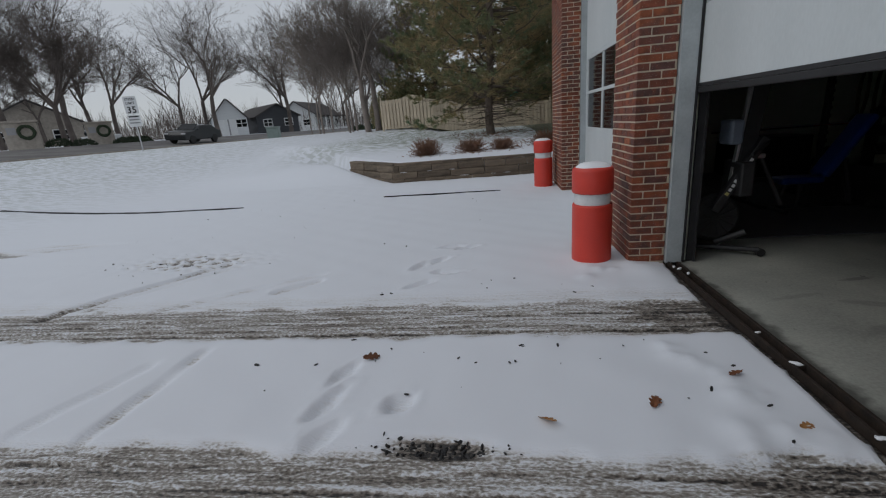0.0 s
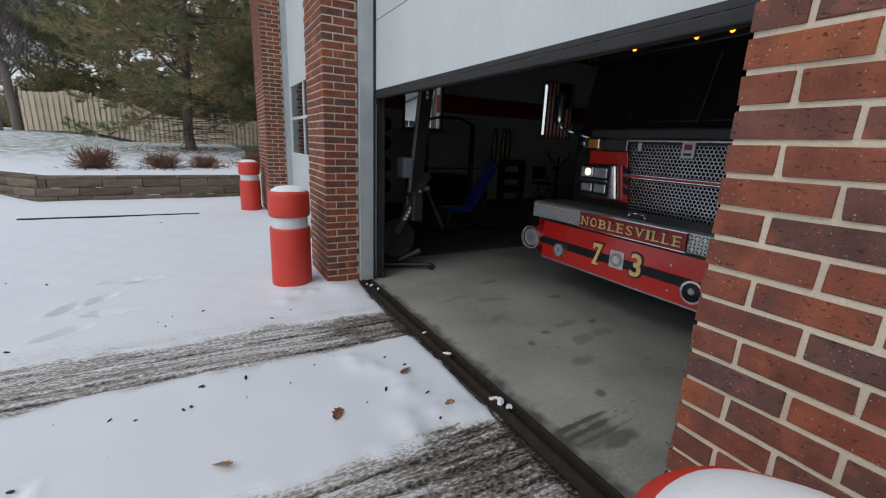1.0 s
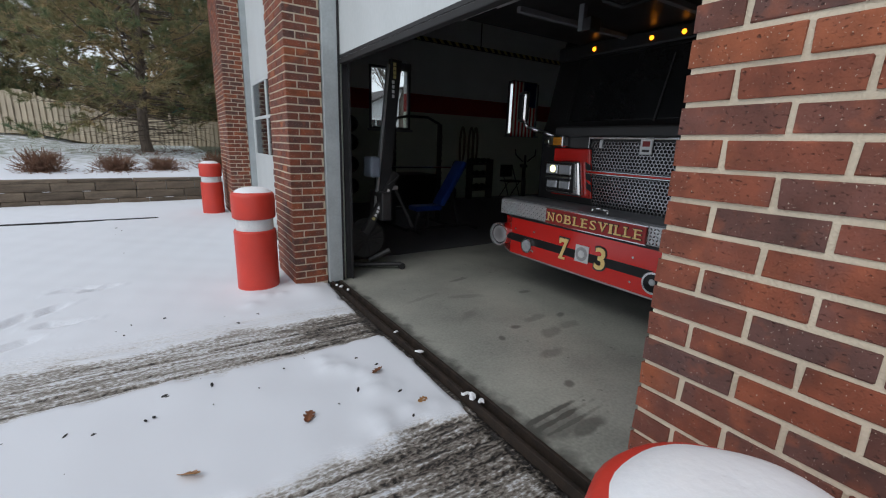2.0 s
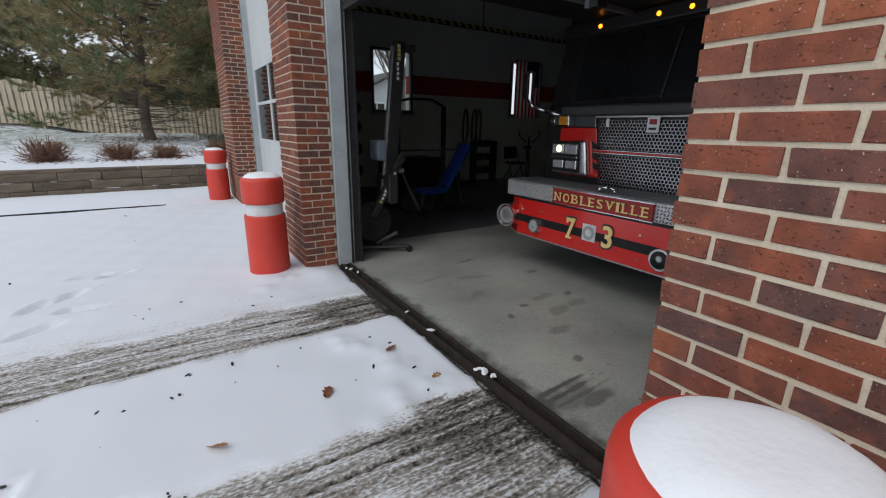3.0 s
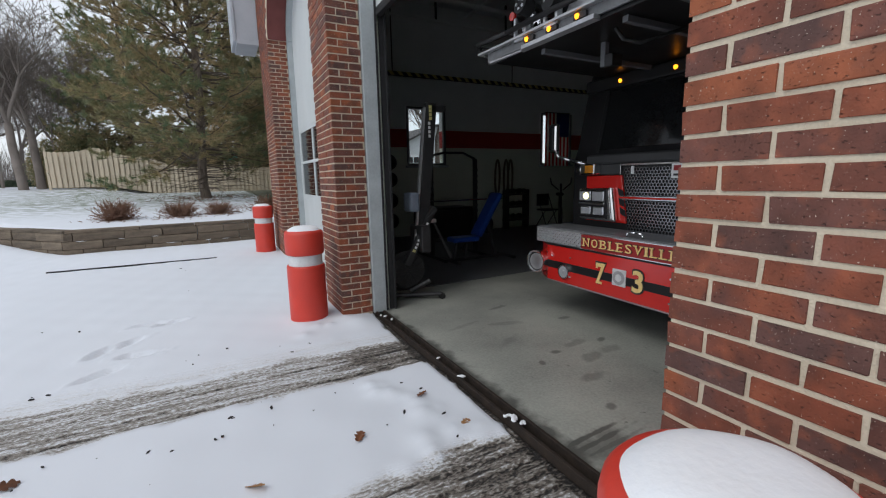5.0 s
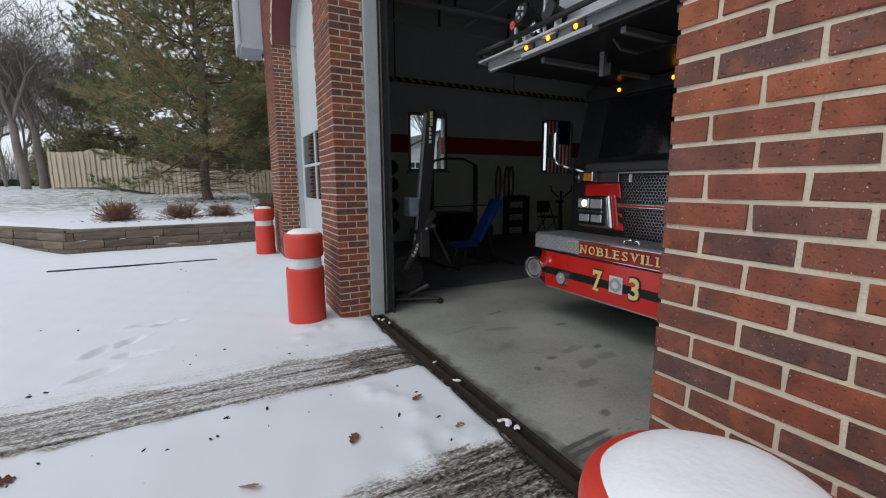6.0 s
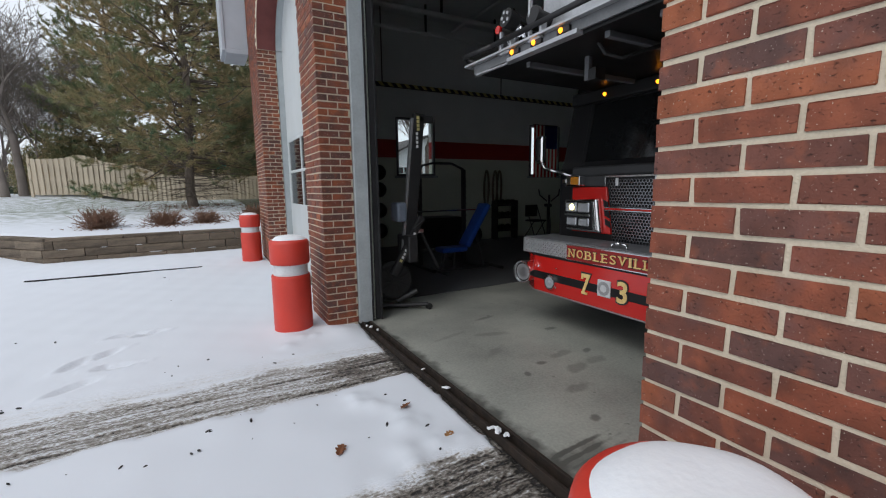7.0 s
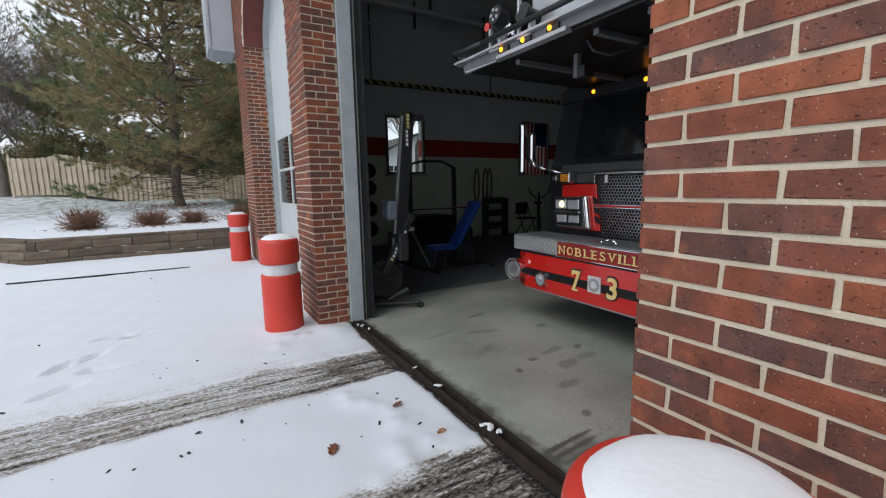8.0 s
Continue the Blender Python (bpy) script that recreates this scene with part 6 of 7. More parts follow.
def rower(m):
    t = thing("rowing_machine", m, "black rowing machine stored upright on its end", "rowing machine")
    rail = part("monorail", box(-0.062, 0.062, -0.035, 0.035, 0, 1.56, 0.008), RUBBER, t, "black monorail beam with a bright edge")
    rail.matrix_basis = pose(0.05, 0, 0.62, 0, 5.9, 0)
    part("rail_edge", box(-0.088, -0.066, -0.03, 0.02, 0.0, 1.5, 0.003), ALU, rail)
    arm = bmesh.new()
    add_box(arm, 0, 0.72, -0.03, 0.03, -0.035, 0.035, 0.006)
    leg = part("frame_leg", arm, DARK_METAL, t)
    leg.matrix_basis = pose(-0.17, -0.07, 0.42, 0, -60, 0)
    for i in range(9):
        part("mark", box(0.16 + 0.042 * i, 0.188 + 0.042 * i, -0.034, -0.030, -0.012, 0.014 if i % 3 else 0.02), SIGN_WHITE if i else YELLOW, leg)
    for i in range(4):
        q = part("mark", box(-0.012, 0.014, -0.060, -0.056, 1.80 + 0.045 * i, 1.832 + 0.045 * i), SIGN_WHITE, t)
        q.matrix_basis = pose(0.16, 0.004, 0, 0, 0, 0)
    for i in range(4):
        q = part("mark", box(-0.014, 0.018, -0.060, -0.056, 1.985 + 0.04 * i, 2.017 + 0.04 * i), YELLOW, t)
        q.matrix_basis = pose(0.175, 0.004, 0, 0, 0, 0)
    part("seat", box(-0.115, 0.0, -0.11, 0.10, 1.0, 1.21, 0.025), GREY_PAD, t, "blue-grey seat")
    part("rear_foot", box(0.17, 0.38, -0.035, 0.03, 2.08, 2.15, 0.01), DARK_METAL, t)
    fly = part("flywheel", lathe([(0.05, -0.08), (0.19, -0.08), (0.22, -0.05), (0.22, 0.05), (0.19, 0.08), (0.05, 0.08)], 30), RUBBER, t, "round black flywheel housing")
    fly.matrix_basis = pose(-0.13, 0.06, 0.34, 90, 0, 0)
    for i in range(7):
        a = i * math.pi / 7
        part("cage_bar", tube((-0.13 + 0.2 * math.cos(a), -0.03, 0.34 + 0.2 * math.sin(a)), (-0.13 - 0.2 * math.cos(a), -0.03, 0.34 - 0.2 * math.sin(a)), 0.006, seg=6), RUBBER, t)
    leg = bmesh.new()
    add_tube(leg, (-0.34, 0.10, 0.05), (0.20, -0.17, 0.06), 0.024, 0.024, 8)
    add_tube(leg, (-0.10, 0.0, 0.10), (0.10, -0.11, 0.22), 0.03, 0.03, 8)
    part("front_leg", leg, DARK_METAL, t)
    for x, y in ((0.21, -0.175), (-0.35, 0.105)):
        part("wheel", tube((x, y - 0.02, 0.036), (x, y + 0.02, 0.036), 0.036, seg=16), RUBBER, t)
    part("foot_plate", box(-0.02, 0.10, -0.16, 0.16, 0.55, 0.85, 0.02), DARK_METAL, t)
    bar = bmesh.new()
    add_pipe(bar, [(0.02, -0.22, 0.92), (0.10, -0.18, 0.96), (0.20, -0.10, 1.0), (0.27, 0.05, 1.0)], 0.014, 8)
    part("handle", bar, DARK_METAL, t)
    part("monitor_arm", box(0.10, 0.24, -0.02, 0.02, 0.86, 0.90, 0.006), ALU, t)
    strut = bmesh.new()
    add_tube(strut, (0.18, 0.02, 0.95), (0.46, 0.05, 0.42), 0.018, 0.018, 8)
    part("strut", strut, DARK_METAL, t)
    return t


rower(pose(0.94, 3.68, 0.004))


def bench(m):
    t = thing("weight_bench", m, "weight bench with a raised blue vinyl back", "weight bench")
    part("seat", box(0.0, 0.47, -0.14, 0.14, 0.33, 0.41, 0.03), BLUE_VINYL, t, "blue vinyl seat pad")
    back = part("backrest", box(0.0, 0.80, -0.14, 0.14, -0.045, 0.045, 0.035), BLUE_VINYL, t, "blue vinyl backrest")
    back.matrix_basis = pose(0.47, 0, 0.40, 0, -58, 0)
    for a, b in (((0.0, 0, 0.04), (1.05, 0, 0.04)), ((0.05, 0, 0.05), (0.12, 0, 0.34)), ((0.26, 0, 0.05), (0.3, 0, 0.34)), ((0.86, 0, 0.05), (0.72, 0, 0.6))):
        part("frame_tube", tube(a, b, 0.027, seg=8), DARK_METAL, t)
    for x in (0.0, 1.05):
        part("foot", tube((x, -0.28, 0.03), (x, 0.28, 0.03), 0.026, seg=8), DARK_METAL, t)
    return t


bench(pose(2.2, 5.2, 0.016))


def rack(m):
    t = thing("squat_rack", m, "black steel squat rack holding a barbell", "squat rack")
    for x in (0.0, 0.86):
        up = part("upright", box(x - 0.03, x + 0.03, -0.03, 0.03, 0.02, 1.66, 0.004), DARK_METAL, t)
        for i in range(8):
            part("hook", box(x - 0.012, x + 0.012, -0.075, -0.03, 0.75 + 0.1 * i, 0.785 + 0.1 * i), DARK_METAL, up)
        part("foot", box(x - 0.03, x + 0.03, -0.5, 0.5, 0.0, 0.05, 0.004), DARK_METAL, t)
        part("brace", tube((x, 0.4, 0.05), (x, 0.02, 0.6), 0.022, seg=8), DARK_METAL, t)
    top = bmesh.new()
    add_pipe(top, [(0.0, 0, 1.60), (0.06, 0, 1.72), (0.25, 0, 1.76), (0.62, 0, 1.76), (0.86, 0, 1.66)], 0.02, 8)
    part("top_bar", top, DARK_METAL, t)
    part("cross_bar", box(0.0, 0.86, 0.10, 0.14, 0.25, 0.30), DARK_METAL, t)
    return t


rack(pose(2.15, 5.75, 0.016))
t = thing("barbell", pose(2.58, 5.68, 0.98), "steel barbell resting on the squat rack", "barbell")
part("bar", tube((-0.95, 0, 0), (0.95, 0, 0), 0.014, seg=10), CHROME, t)
for x in (-0.75, 0.75):
    part("plate", tube((x - 0.02, 0, 0), (x + 0.02, 0, 0), 0.11, seg=24), RUBBER, t)


def dumbbell_rack(m):
    t = thing("dumbbell_rack", m, "black rack with rows of dumbbells", "dumbbell rack")
    for z in (0.25, 0.58, 0.90):
        part("shelf", box(-0.02, 0.62, -0.16, 0.16, z - 0.03, z, 0.004), DARK_METAL, t)
    for x in (-0.03, 0.61):
        part("upright", box(x, x + 0.04, -0.12, 0.12, 0, 1.0, 0.004), DARK_METAL, t)
    return t


dumbbell_rack(pose(5.55, 8.3, 0.016))
dumb = None
for z in (0.266, 0.596, 0.916):
    for k in range(3):
        m = pose(5.66 + 0.19 * k, 8.3, z + 0.065)
        if dumb is None:
            dumb = thing("dumbbell", m, "black hexagonal dumbbell on the rack", "dumbbell", "dumbbells")
            part("grip", tube((0, -0.09, 0), (0, 0.09, 0), 0.016, seg=8), CHROME, dumb)
            for y in (-0.13, 0.05):
                part("head", tube((0, y, 0), (0, y + 0.08, 0), 0.065, seg=6), RUBBER, dumb)
        else:
            copy_thing(dumb, m)

ball = None
for z in (0.42, 0.88, 1.34, 1.72):
    m = pose(2.42, 8.36, z)
    if ball is None:
        ball = thing("exercise_ball", m, "black rubber medicine ball on a wall hook", "exercise ball", "medicine balls")
        bm = bmesh.new()
        bmesh.ops.create_uvsphere(bm, u_segments=24, v_segments=14, radius=0.17)
        part("shell", bm, RUBBER, ball, smooth=True)
        part("bracket", tube((0, 0.1, -0.16), (0, 0.24, -0.16), 0.012, seg=8), DARK_METAL, ball)
    else:
        copy_thing(ball, m)

for k, x in enumerate((5.45, 5.72, 5.86)):
    bm = bmesh.new()
    pts = [(0.07 * math.cos(a) , -0.01 * math.sin(a), -0.45 + 0.45 * math.sin(a)) for a in [i * 2 * math.pi / 20 for i in range(21)]]
    add_pipe(bm, pts, 0.028, 6)
    r = thing("exercise_rope", pose(x, 8.55, 1.78), "looped pale exercise band hung on the wall", "exercise band", "hanging bands")
    part("loop", bm, ROPE, r, smooth=True)
    part("hook", tube((0, 0.06, 0.0), (0, -0.03, 0.0), 0.01, seg=6), DARK_METAL, r)

t = thing("weight_plate", pose(4.65, 7.9, 0.016), "black round weight plate leaning on a stand", "weight plate")
q = part("disc", lathe([(0.03, -0.02), (0.20, -0.02), (0.225, -0.03), (0.225, 0.03), (0.20, 0.02), (0.03, 0.02)], 30), RUBBER, t)
q.matrix_basis = pose(0, 0, 0.226, 84, 0, 10)
part("stand", box(-0.2, 0.2, 0.05, 0.12, 0, 0.25, 0.006), DARK_METAL, t)

t = thing("plyo_box", pose(3.45, 8.0, 0.016), "low dark padded box against the wall", "box")
part("shell", box(-0.45, 0.75, -0.3, 0.45, 0, 0.62, 0.02), RUBBER, t)
part("pad", box(-0.45, 0.75, -0.3, 0.45, 0.62, 0.68, 0.02), DARK_METAL, t)


def gym_chair(m):
    t = thing("folding_chair", m, "black folding chair by the wall", "chair")
    part("seat", box(-0.2, 0.2, -0.2, 0.2, 0.43, 0.47, 0.012), RUBBER, t)
    part("backrest", box(-0.2, 0.2, 0.17, 0.21, 0.55, 0.86, 0.012), RUBBER, t)
    for x in (-0.19, 0.19):
        part("leg", tube((x, -0.2, 0), (x, 0.2, 0.86), 0.012, seg=8), DARK_METAL, t)
        part("leg", tube((x, 0.22, 0), (x, -0.15, 0.45), 0.012, seg=8), DARK_METAL, t)
    return t


gym_chair(pose(6.75, 8.1, 0.016))


def exercise_bike(m):
    t = thing("exercise_bike", m, "dark exercise bike with a spoked fan wheel", "exercise bike")
    wheel = part("fan_wheel", lathe([(0.24, -0.03), (0.27, -0.03), (0.27, 0.03), (0.24, 0.03), (0.24, -0.03)], 30), DARK_METAL, t)
    wheel.matrix_basis = pose(-0.35, 0, 0.36, 90, 0, 0)
    for i in range(8):
        a = i * math.pi / 8
        part("spoke", tube((-0.35 + 0.25 * math.cos(a), 0, 0.36 + 0.25 * math.sin(a)), (-0.35 - 0.25 * math.cos(a), 0, 0.36 - 0.25 * math.sin(a)), 0.006, seg=5), ALU, t)
    for a, b in (((-0.6, 0, 0.05), (0.5, 0, 0.05)), ((0.1, 0, 0.05), (0.25, 0, 0.85)), ((-0.35, 0, 0.36), (-0.2, 0, 1.15)), ((-0.35, 0, 0.36), (0.15, 0, 0.4))):
        part("frame_tube", tube(a, b, 0.025, seg=8), DARK_METAL, t)
    part("saddle", box(0.12, 0.40, -0.09, 0.09, 0.85, 0.92, 0.025), RUBBER, t)
    for s in (-1, 1):
        bar = bmesh.new()
        add_pipe(bar, [(-0.2, 0.05 * s, 1.0), (-0.22, 0.22 * s, 1.15), (-0.1, 0.24 * s, 1.28)], 0.014, 8)
        part("handlebar", bar, DARK_METAL, t)
    return t


exercise_bike(pose(6.35, 7.2, 0.016, 0, 0, 50))

# flag in front of the second window
flag = thing("flag", pose(6.98, 8.5, 1.62), "striped red, white and blue flag hung by the window", "flag")
for i in range(13):
    top = 1.40 if i < 6 else 0.78
    part("stripe", box(0.0646 * i, 0.0646 * i + 0.0640, 0, 0.003, 0, top), FLAG_WHITE if i % 2 else FLAG_RED, flag)
part("canton", box(0.3876, 0.84, 0, 0.003, 0.782, 1.40), FLAG_BLUE, flag, "dark blue canton")
part("staff", tube((-0.03, 0.01, 1.41), (0.87, 0.01, 1.41), 0.012, seg=8), DARK_METAL, flag)

# striped pipe, ceiling pipes and fan
pipe = thing("hazard_beam", pose(1.4, 8.42, 3.62), "black and yellow striped beam under the ceiling", "beam")
part("core", box(0, 9.5, -0.04, 0.04, -0.04, 0.04), RUBBER, pipe)
for i in range(44):
    bm = bmesh.new()
    x = 0.1 + 0.21 * i
    f = [bm.verts.new(c) for c in ((x, -0.043, -0.04), (x + 0.1, -0.043, -0.04), (x + 0.02, -0.043, 0.04), (x - 0.08, -0.043, 0.04))]
    g = [bm.verts.new((v.co.x, -0.0395, v.co.z)) for v in f]
    bm.faces.new(f)
    for a in range(4):
        bm.faces.new((f[a], g[a], g[(a + 1) % 4], f[(a + 1) % 4]))
    part("stripe", bm, YELLOW, pipe)
for k in range(3):
    part("hanger", tube((1.2 + 3.2 * k, 0, 0.04), (1.2 + 3.2 * k, 0, 1.58), 0.012, seg=6), DARK_METAL, pipe)
duct = thing("ceiling_pipe", pose(0, 0, 0), "grey pipes running under the garage ceiling", "pipe")
for y, z, r in ((7.2, 4.75, 0.05), (7.9, 4.62, 0.035), (5.6, 4.9, 0.06)):
    part("pipe", tube((0.6, y, z), (13.5, y, z), r, seg=12), WALL_UPPER, duct)
    for x in (1.6, 3.4, 5.2, 7.0):
        part("hanger", box(x, x + 0.04, y - 0.015, y + 0.015, z, 5.2), DARK_METAL, duct)
for x in (1.9, 4.4, 6.9):
    part("cross_pipe", tube((x, 0.2, 4.98), (x, 8.5, 4.98), 0.03, seg=8), WALL_UPPER, duct)


# ---- leaves and litter on the snow ----
def oak_leaf(m, size, material, label):
    t = thing("leaf", m, label, "leaf", "fallen leaves")
    bm = bmesh.new()
    rim = []
    for i in range(48):
        a = 2 * math.pi * i / 48
        u = 0.5 + 0.5 * math.cos(a)
        lobe = 0.30 + 0.70 * abs(math.sin(3.2 * math.pi * u + 0.5)) ** 0.8
        w = size * 0.85 * math.sin(math.pi * min(1, u * 0.92 + 0.05)) ** 0.7 * lobe * (1 if a < math.pi else -1)
        rim.append(bm.verts.new((size * 1.35 * (2 * u - 1) + 0.35 * abs(w), w, 0.22 * abs(w) + 0.003)))
    mid = bm.verts.new((0, 0, 0.002))
    for i in range(48):
        bm.faces.new((mid, rim[i], rim[(i + 1) % 48]))
    ext = bmesh.ops.extrude_face_region(bm, geom=list(bm.faces))
    bmesh.ops.translate(bm, vec=(0, 0, 0.0012), verts=[v for v in ext["geom"] if isinstance(v, bmesh.types.BMVert)])
    part("blade", bm, material, t)
    part("stem", tube((-size * 0.7, 0, 0.003), (-size * 1.35, size * 0.2, 0.012), 0.0016, seg=5), material, t)
    return t


oak_leaf(pose(-0.459, 1.399, 0.004, 4, 0, 60), 0.036, LEAF, "brown lobed oak leaf lying on the snow")
oak_leaf(pose(0.109, 1.239, 0.004, 8, 5, 20), 0.026, LEAF_TAN, "small tan leaf on the snow")
oak_leaf(pose(-0.986, 1.259, 0.006, 25, 20, 130), 0.042, LEAF_TAN, "curled tan leaf on the snow")
oak_leaf(pose(-2.01, 1.83, 0.006, 20, 10, 30), 0.04, LEAF, "curled brown leaf on the snow")
oak_leaf(pose(0.02, 1.63, 0.014, 10, 5, 200), 0.028, LEAF, "small brown leaf on the snow")


def litter():
    rng = random.Random(12)
    bm = bmesh.new()
    spots = [(rng.gauss(-0.9, 1.0), rng.choice((rng.uniform(1.12, 2.05), rng.uniform(1.7, 2.08), rng.uniform(2.8, 3.2)))) for _ in range(46)] + [(rng.gauss(-1.5, 0.15), rng.gauss(1.09, 0.025)) for _ in range(110)] + [(rng.uniform(-0.55, -0.4), rng.uniform(3.5, 3.75)) for _ in range(6)] + [(rng.uniform(-7, -1.4), rng.uniform(4, 8)) for _ in range(26)] + [(rng.gauss(-4.9, 0.5), rng.gauss(4.0, 0.2)) for _ in range(50)]
    for x, y in spots:
        if x > 0.28:
            continue
        s = rng.uniform(0.003, 0.011) * (1.1 if abs(x + 1.5) < 0.3 and y < 1.2 else 1)
        z = height(x, y) + 0.045 * (float(snow_cover(np.array([x]), np.array([y]))[0]) - 1.0)
        bmesh.ops.create_icosphere(bm, subdivisions=1, radius=s, matrix=pose(x, y, z + s * 0.3, rng.uniform(0, 90), 0, rng.uniform(0, 360)) @ Matrix.Diagonal((rng.uniform(0.8, 2.4), 1, 0.6, 1)))
    tagged(mesh_object("litter", bm, RUBBER), "dark grit and leaf crumbs scattered on the snow", "litter", kind="stuff")


litter()
bm = bmesh.new()
clod_rng = random.Random(3)
for i in range(16):
    y = clod_rng.gauss(1.12, 0.04) if i < 11 else clod_rng.uniform(1.3, 3.3)
    s = clod_rng.uniform(0.007, 0.019)
    bmesh.ops.create_icosphere(bm, subdivisions=2, radius=s, matrix=pose(clod_rng.uniform(0.325, 0.39), y, 0.012, 0, 0, clod_rng.uniform(0, 180)) @ Matrix.Diagonal((0.8, 1.9, 0.6, 1)))
for v in bm.verts:
    v.co += Vector([clod_rng.uniform(-0.002, 0.002) for _ in range(3)])
tagged(mesh_object("snow_clods", bm, SNOW_CAP, True), "small clods of snow along the door sill", "snow", kind="stuff")


# ---- the street ----
bm = bmesh.new()
for a, b in ((-300, 500),):
    top = [bm.verts.new(c) for c in ((-24.6, a, 1.24), (-24.6, b, 1.24), (-32.4, b, 1.84), (-32.4, a, 1.84))]
    low = [bm.verts.new((v.co.x, v.co.y, 0.6)) for v in top]
    bm.faces.new(top)
    for i in range(4):
        bm.faces.new((top[i], low[i], low[(i + 1) % 4], top[(i + 1) % 4]))
bmesh.ops.recalc_face_normals(bm, faces=bm.faces)
setting("road", bm, ASPHALT, "wet grey street with traces of snow", "road")
setting("kerb", box(-24.6, -24.35, -300, 500, 0.6, 1.28, 0.01), STONE, "pale kerb along the street", "kerb")


def speed_sign():
    t = thing("speed_sign", pose(-20.3, 21.3, height(-20.3, 21.3), 0, 0, 20), "white speed limit sign on a steel post", "road sign")
    part("post", box(-0.03, 0.03, 0.012, 0.05, -0.2, 2.75), ALU, t)
    plate = part("plate", box(-0.32, 0.32, -0.012, 0.012, 1.95, 2.85, 0.01), SIGN_WHITE, t, "white plate with black figures")
    letter_part("figures", "35", 0.42, 0.34, 0.002, pose(0, -0.014, 2.16) @ pose(0, 0, 0, 90, 0, 0), INK, plate)
    letter_part("words", "SPEED", 0.46, 0.12, 0.002, pose(0, -0.014, 2.70) @ pose(0, 0, 0, 90, 0, 0), INK, plate)
    letter_part("words", "LIMIT", 0.42, 0.12, 0.002, pose(0, -0.014, 2.50) @ pose(0, 0, 0, 90, 0, 0), INK, plate)
    lower = part("lower_plate", box(-0.32, 0.32, -0.012, 0.012, 1.30, 1.90, 0.01), SIGN_WHITE, t)
    for z in (1.78, 1.62, 1.46):
        part("text_bar", box(-0.24, 0.24, -0.015, -0.012, z, z + 0.07), INK if z > 1.7 else EMBLEM_GREY, lower)


speed_sign()


def car():
    t = thing("car", pose(-26.4, 34.0, 1.385, 0, 4.4, 0), "dark sport utility car driving along the street", "car")
    side = [(-2.3, 0.30), (-2.35, 0.72), (-2.1, 0.98), (-1.05, 1.02), (-0.30, 1.44), (1.15, 1.47), (1.95, 1.08), (2.3, 1.0), (2.32, 0.35)]
    bm = bmesh.new()
    a = [bm.verts.new((-0.9, y, z)) for y, z in side]
    b = [bm.verts.new((0.9, y, z)) for y, z in side]
    bm.faces.new(a)
    bm.faces.new(b[::-1])
    for i in range(len(a)):
        j = (i + 1) % len(a)
        bm.faces.new((a[i], b[i], b[j], a[j]))
    bmesh.ops.recalc_face_normals(bm, faces=bm.faces)
    bmesh.ops.bevel(bm, geom=list(bm.edges), offset=0.07, segments=3, affect="EDGES", profile=0.5)
    body = part("body", bm, CAR_PAINT, t, "dark glossy body", smooth=False)
    for x in (-0.905, 0.905):
        part("side_window", prism([(-0.8, 1.03), (-0.25, 1.38), (1.1, 1.40), (1.6, 1.06)], -0.006, 0.006), DARK_GLASS, body).matrix_basis = Matrix(((0, 0, 1, x * 0.985), (1, 0, 0, 0), (0, 1, 0, 0), (0, 0, 0, 1)))
    part("windscreen", box(-0.72, 0.72, 0.03, 0.78, -0.004, 0.012, 0.004), DARK_GLASS, body).matrix_basis = pose(0, -1.02, 1.075, 35.5, 0, 0)
    part("grille", box(-0.5, 0.5, -2.365, -2.33, 0.52, 0.70, 0.01), RUBBER, body)
    for x in (-0.72, 0.72):
        part("headlight", box(x - 0.17, x + 0.17, -2.33, -2.2, 0.74, 0.86, 0.02), LENS_GREY, body)
        part("tail_light", box(x - 0.12, x + 0.12, 2.24, 2.33, 0.8, 0.95, 0.02), SIGN_RED, body)
        part("mirror", box(x * 1.38 - 0.06, x * 1.38 + 0.06, -0.85, -0.72, 1.05, 1.18, 0.02), CAR_PAINT, body)
    wheels = []
    for x in (-0.82, 0.82):
        for y in (-1.42, 1.40):
            w = part("wheel", lathe([(0.18, -0.11), (0.33, -0.11), (0.355, -0.08), (0.355, 0.08), (0.33, 0.11), (0.18, 0.11)], 28), RUBBER, t)
            w.matrix_basis = pose(x, y, 0.355, 0, 90, 0)
            rim = part("rim", lathe([(0.02, -0.09), (0.22, -0.10), (0.22, 0.10), (0.02, 0.09)], 5), ALU, w)
            wheels.append((w, x, y))
    return t, wheels


CAR, CAR_WHEELS = car()


def parked_car():
    t = thing("parked_car", pose(-39.5, 38.5, 1.95, 0, 0, 70), "pale car parked beyond the street", "car")
    part("body", prism([(-0.85, -2.1), (0.85, -2.1), (0.85, 2.1), (-0.85, 2.1)], 0.3, 0.85, 0.12), PLATE_GREY, t)
    part("cabin", prism([(-0.75, -1.0), (0.75, -1.0), (0.75, 1.5), (-0.75, 1.5)], 0.8, 1.4, 0.2), DARK_GLASS, t)
    for x in (-0.8, 0.8):
        for y in (-1.3, 1.3):
            part("wheel", tube((x - 0.1, y, 0.33), (x + 0.1, y, 0.33), 0.33, seg=20), RUBBER, t)


parked_car()


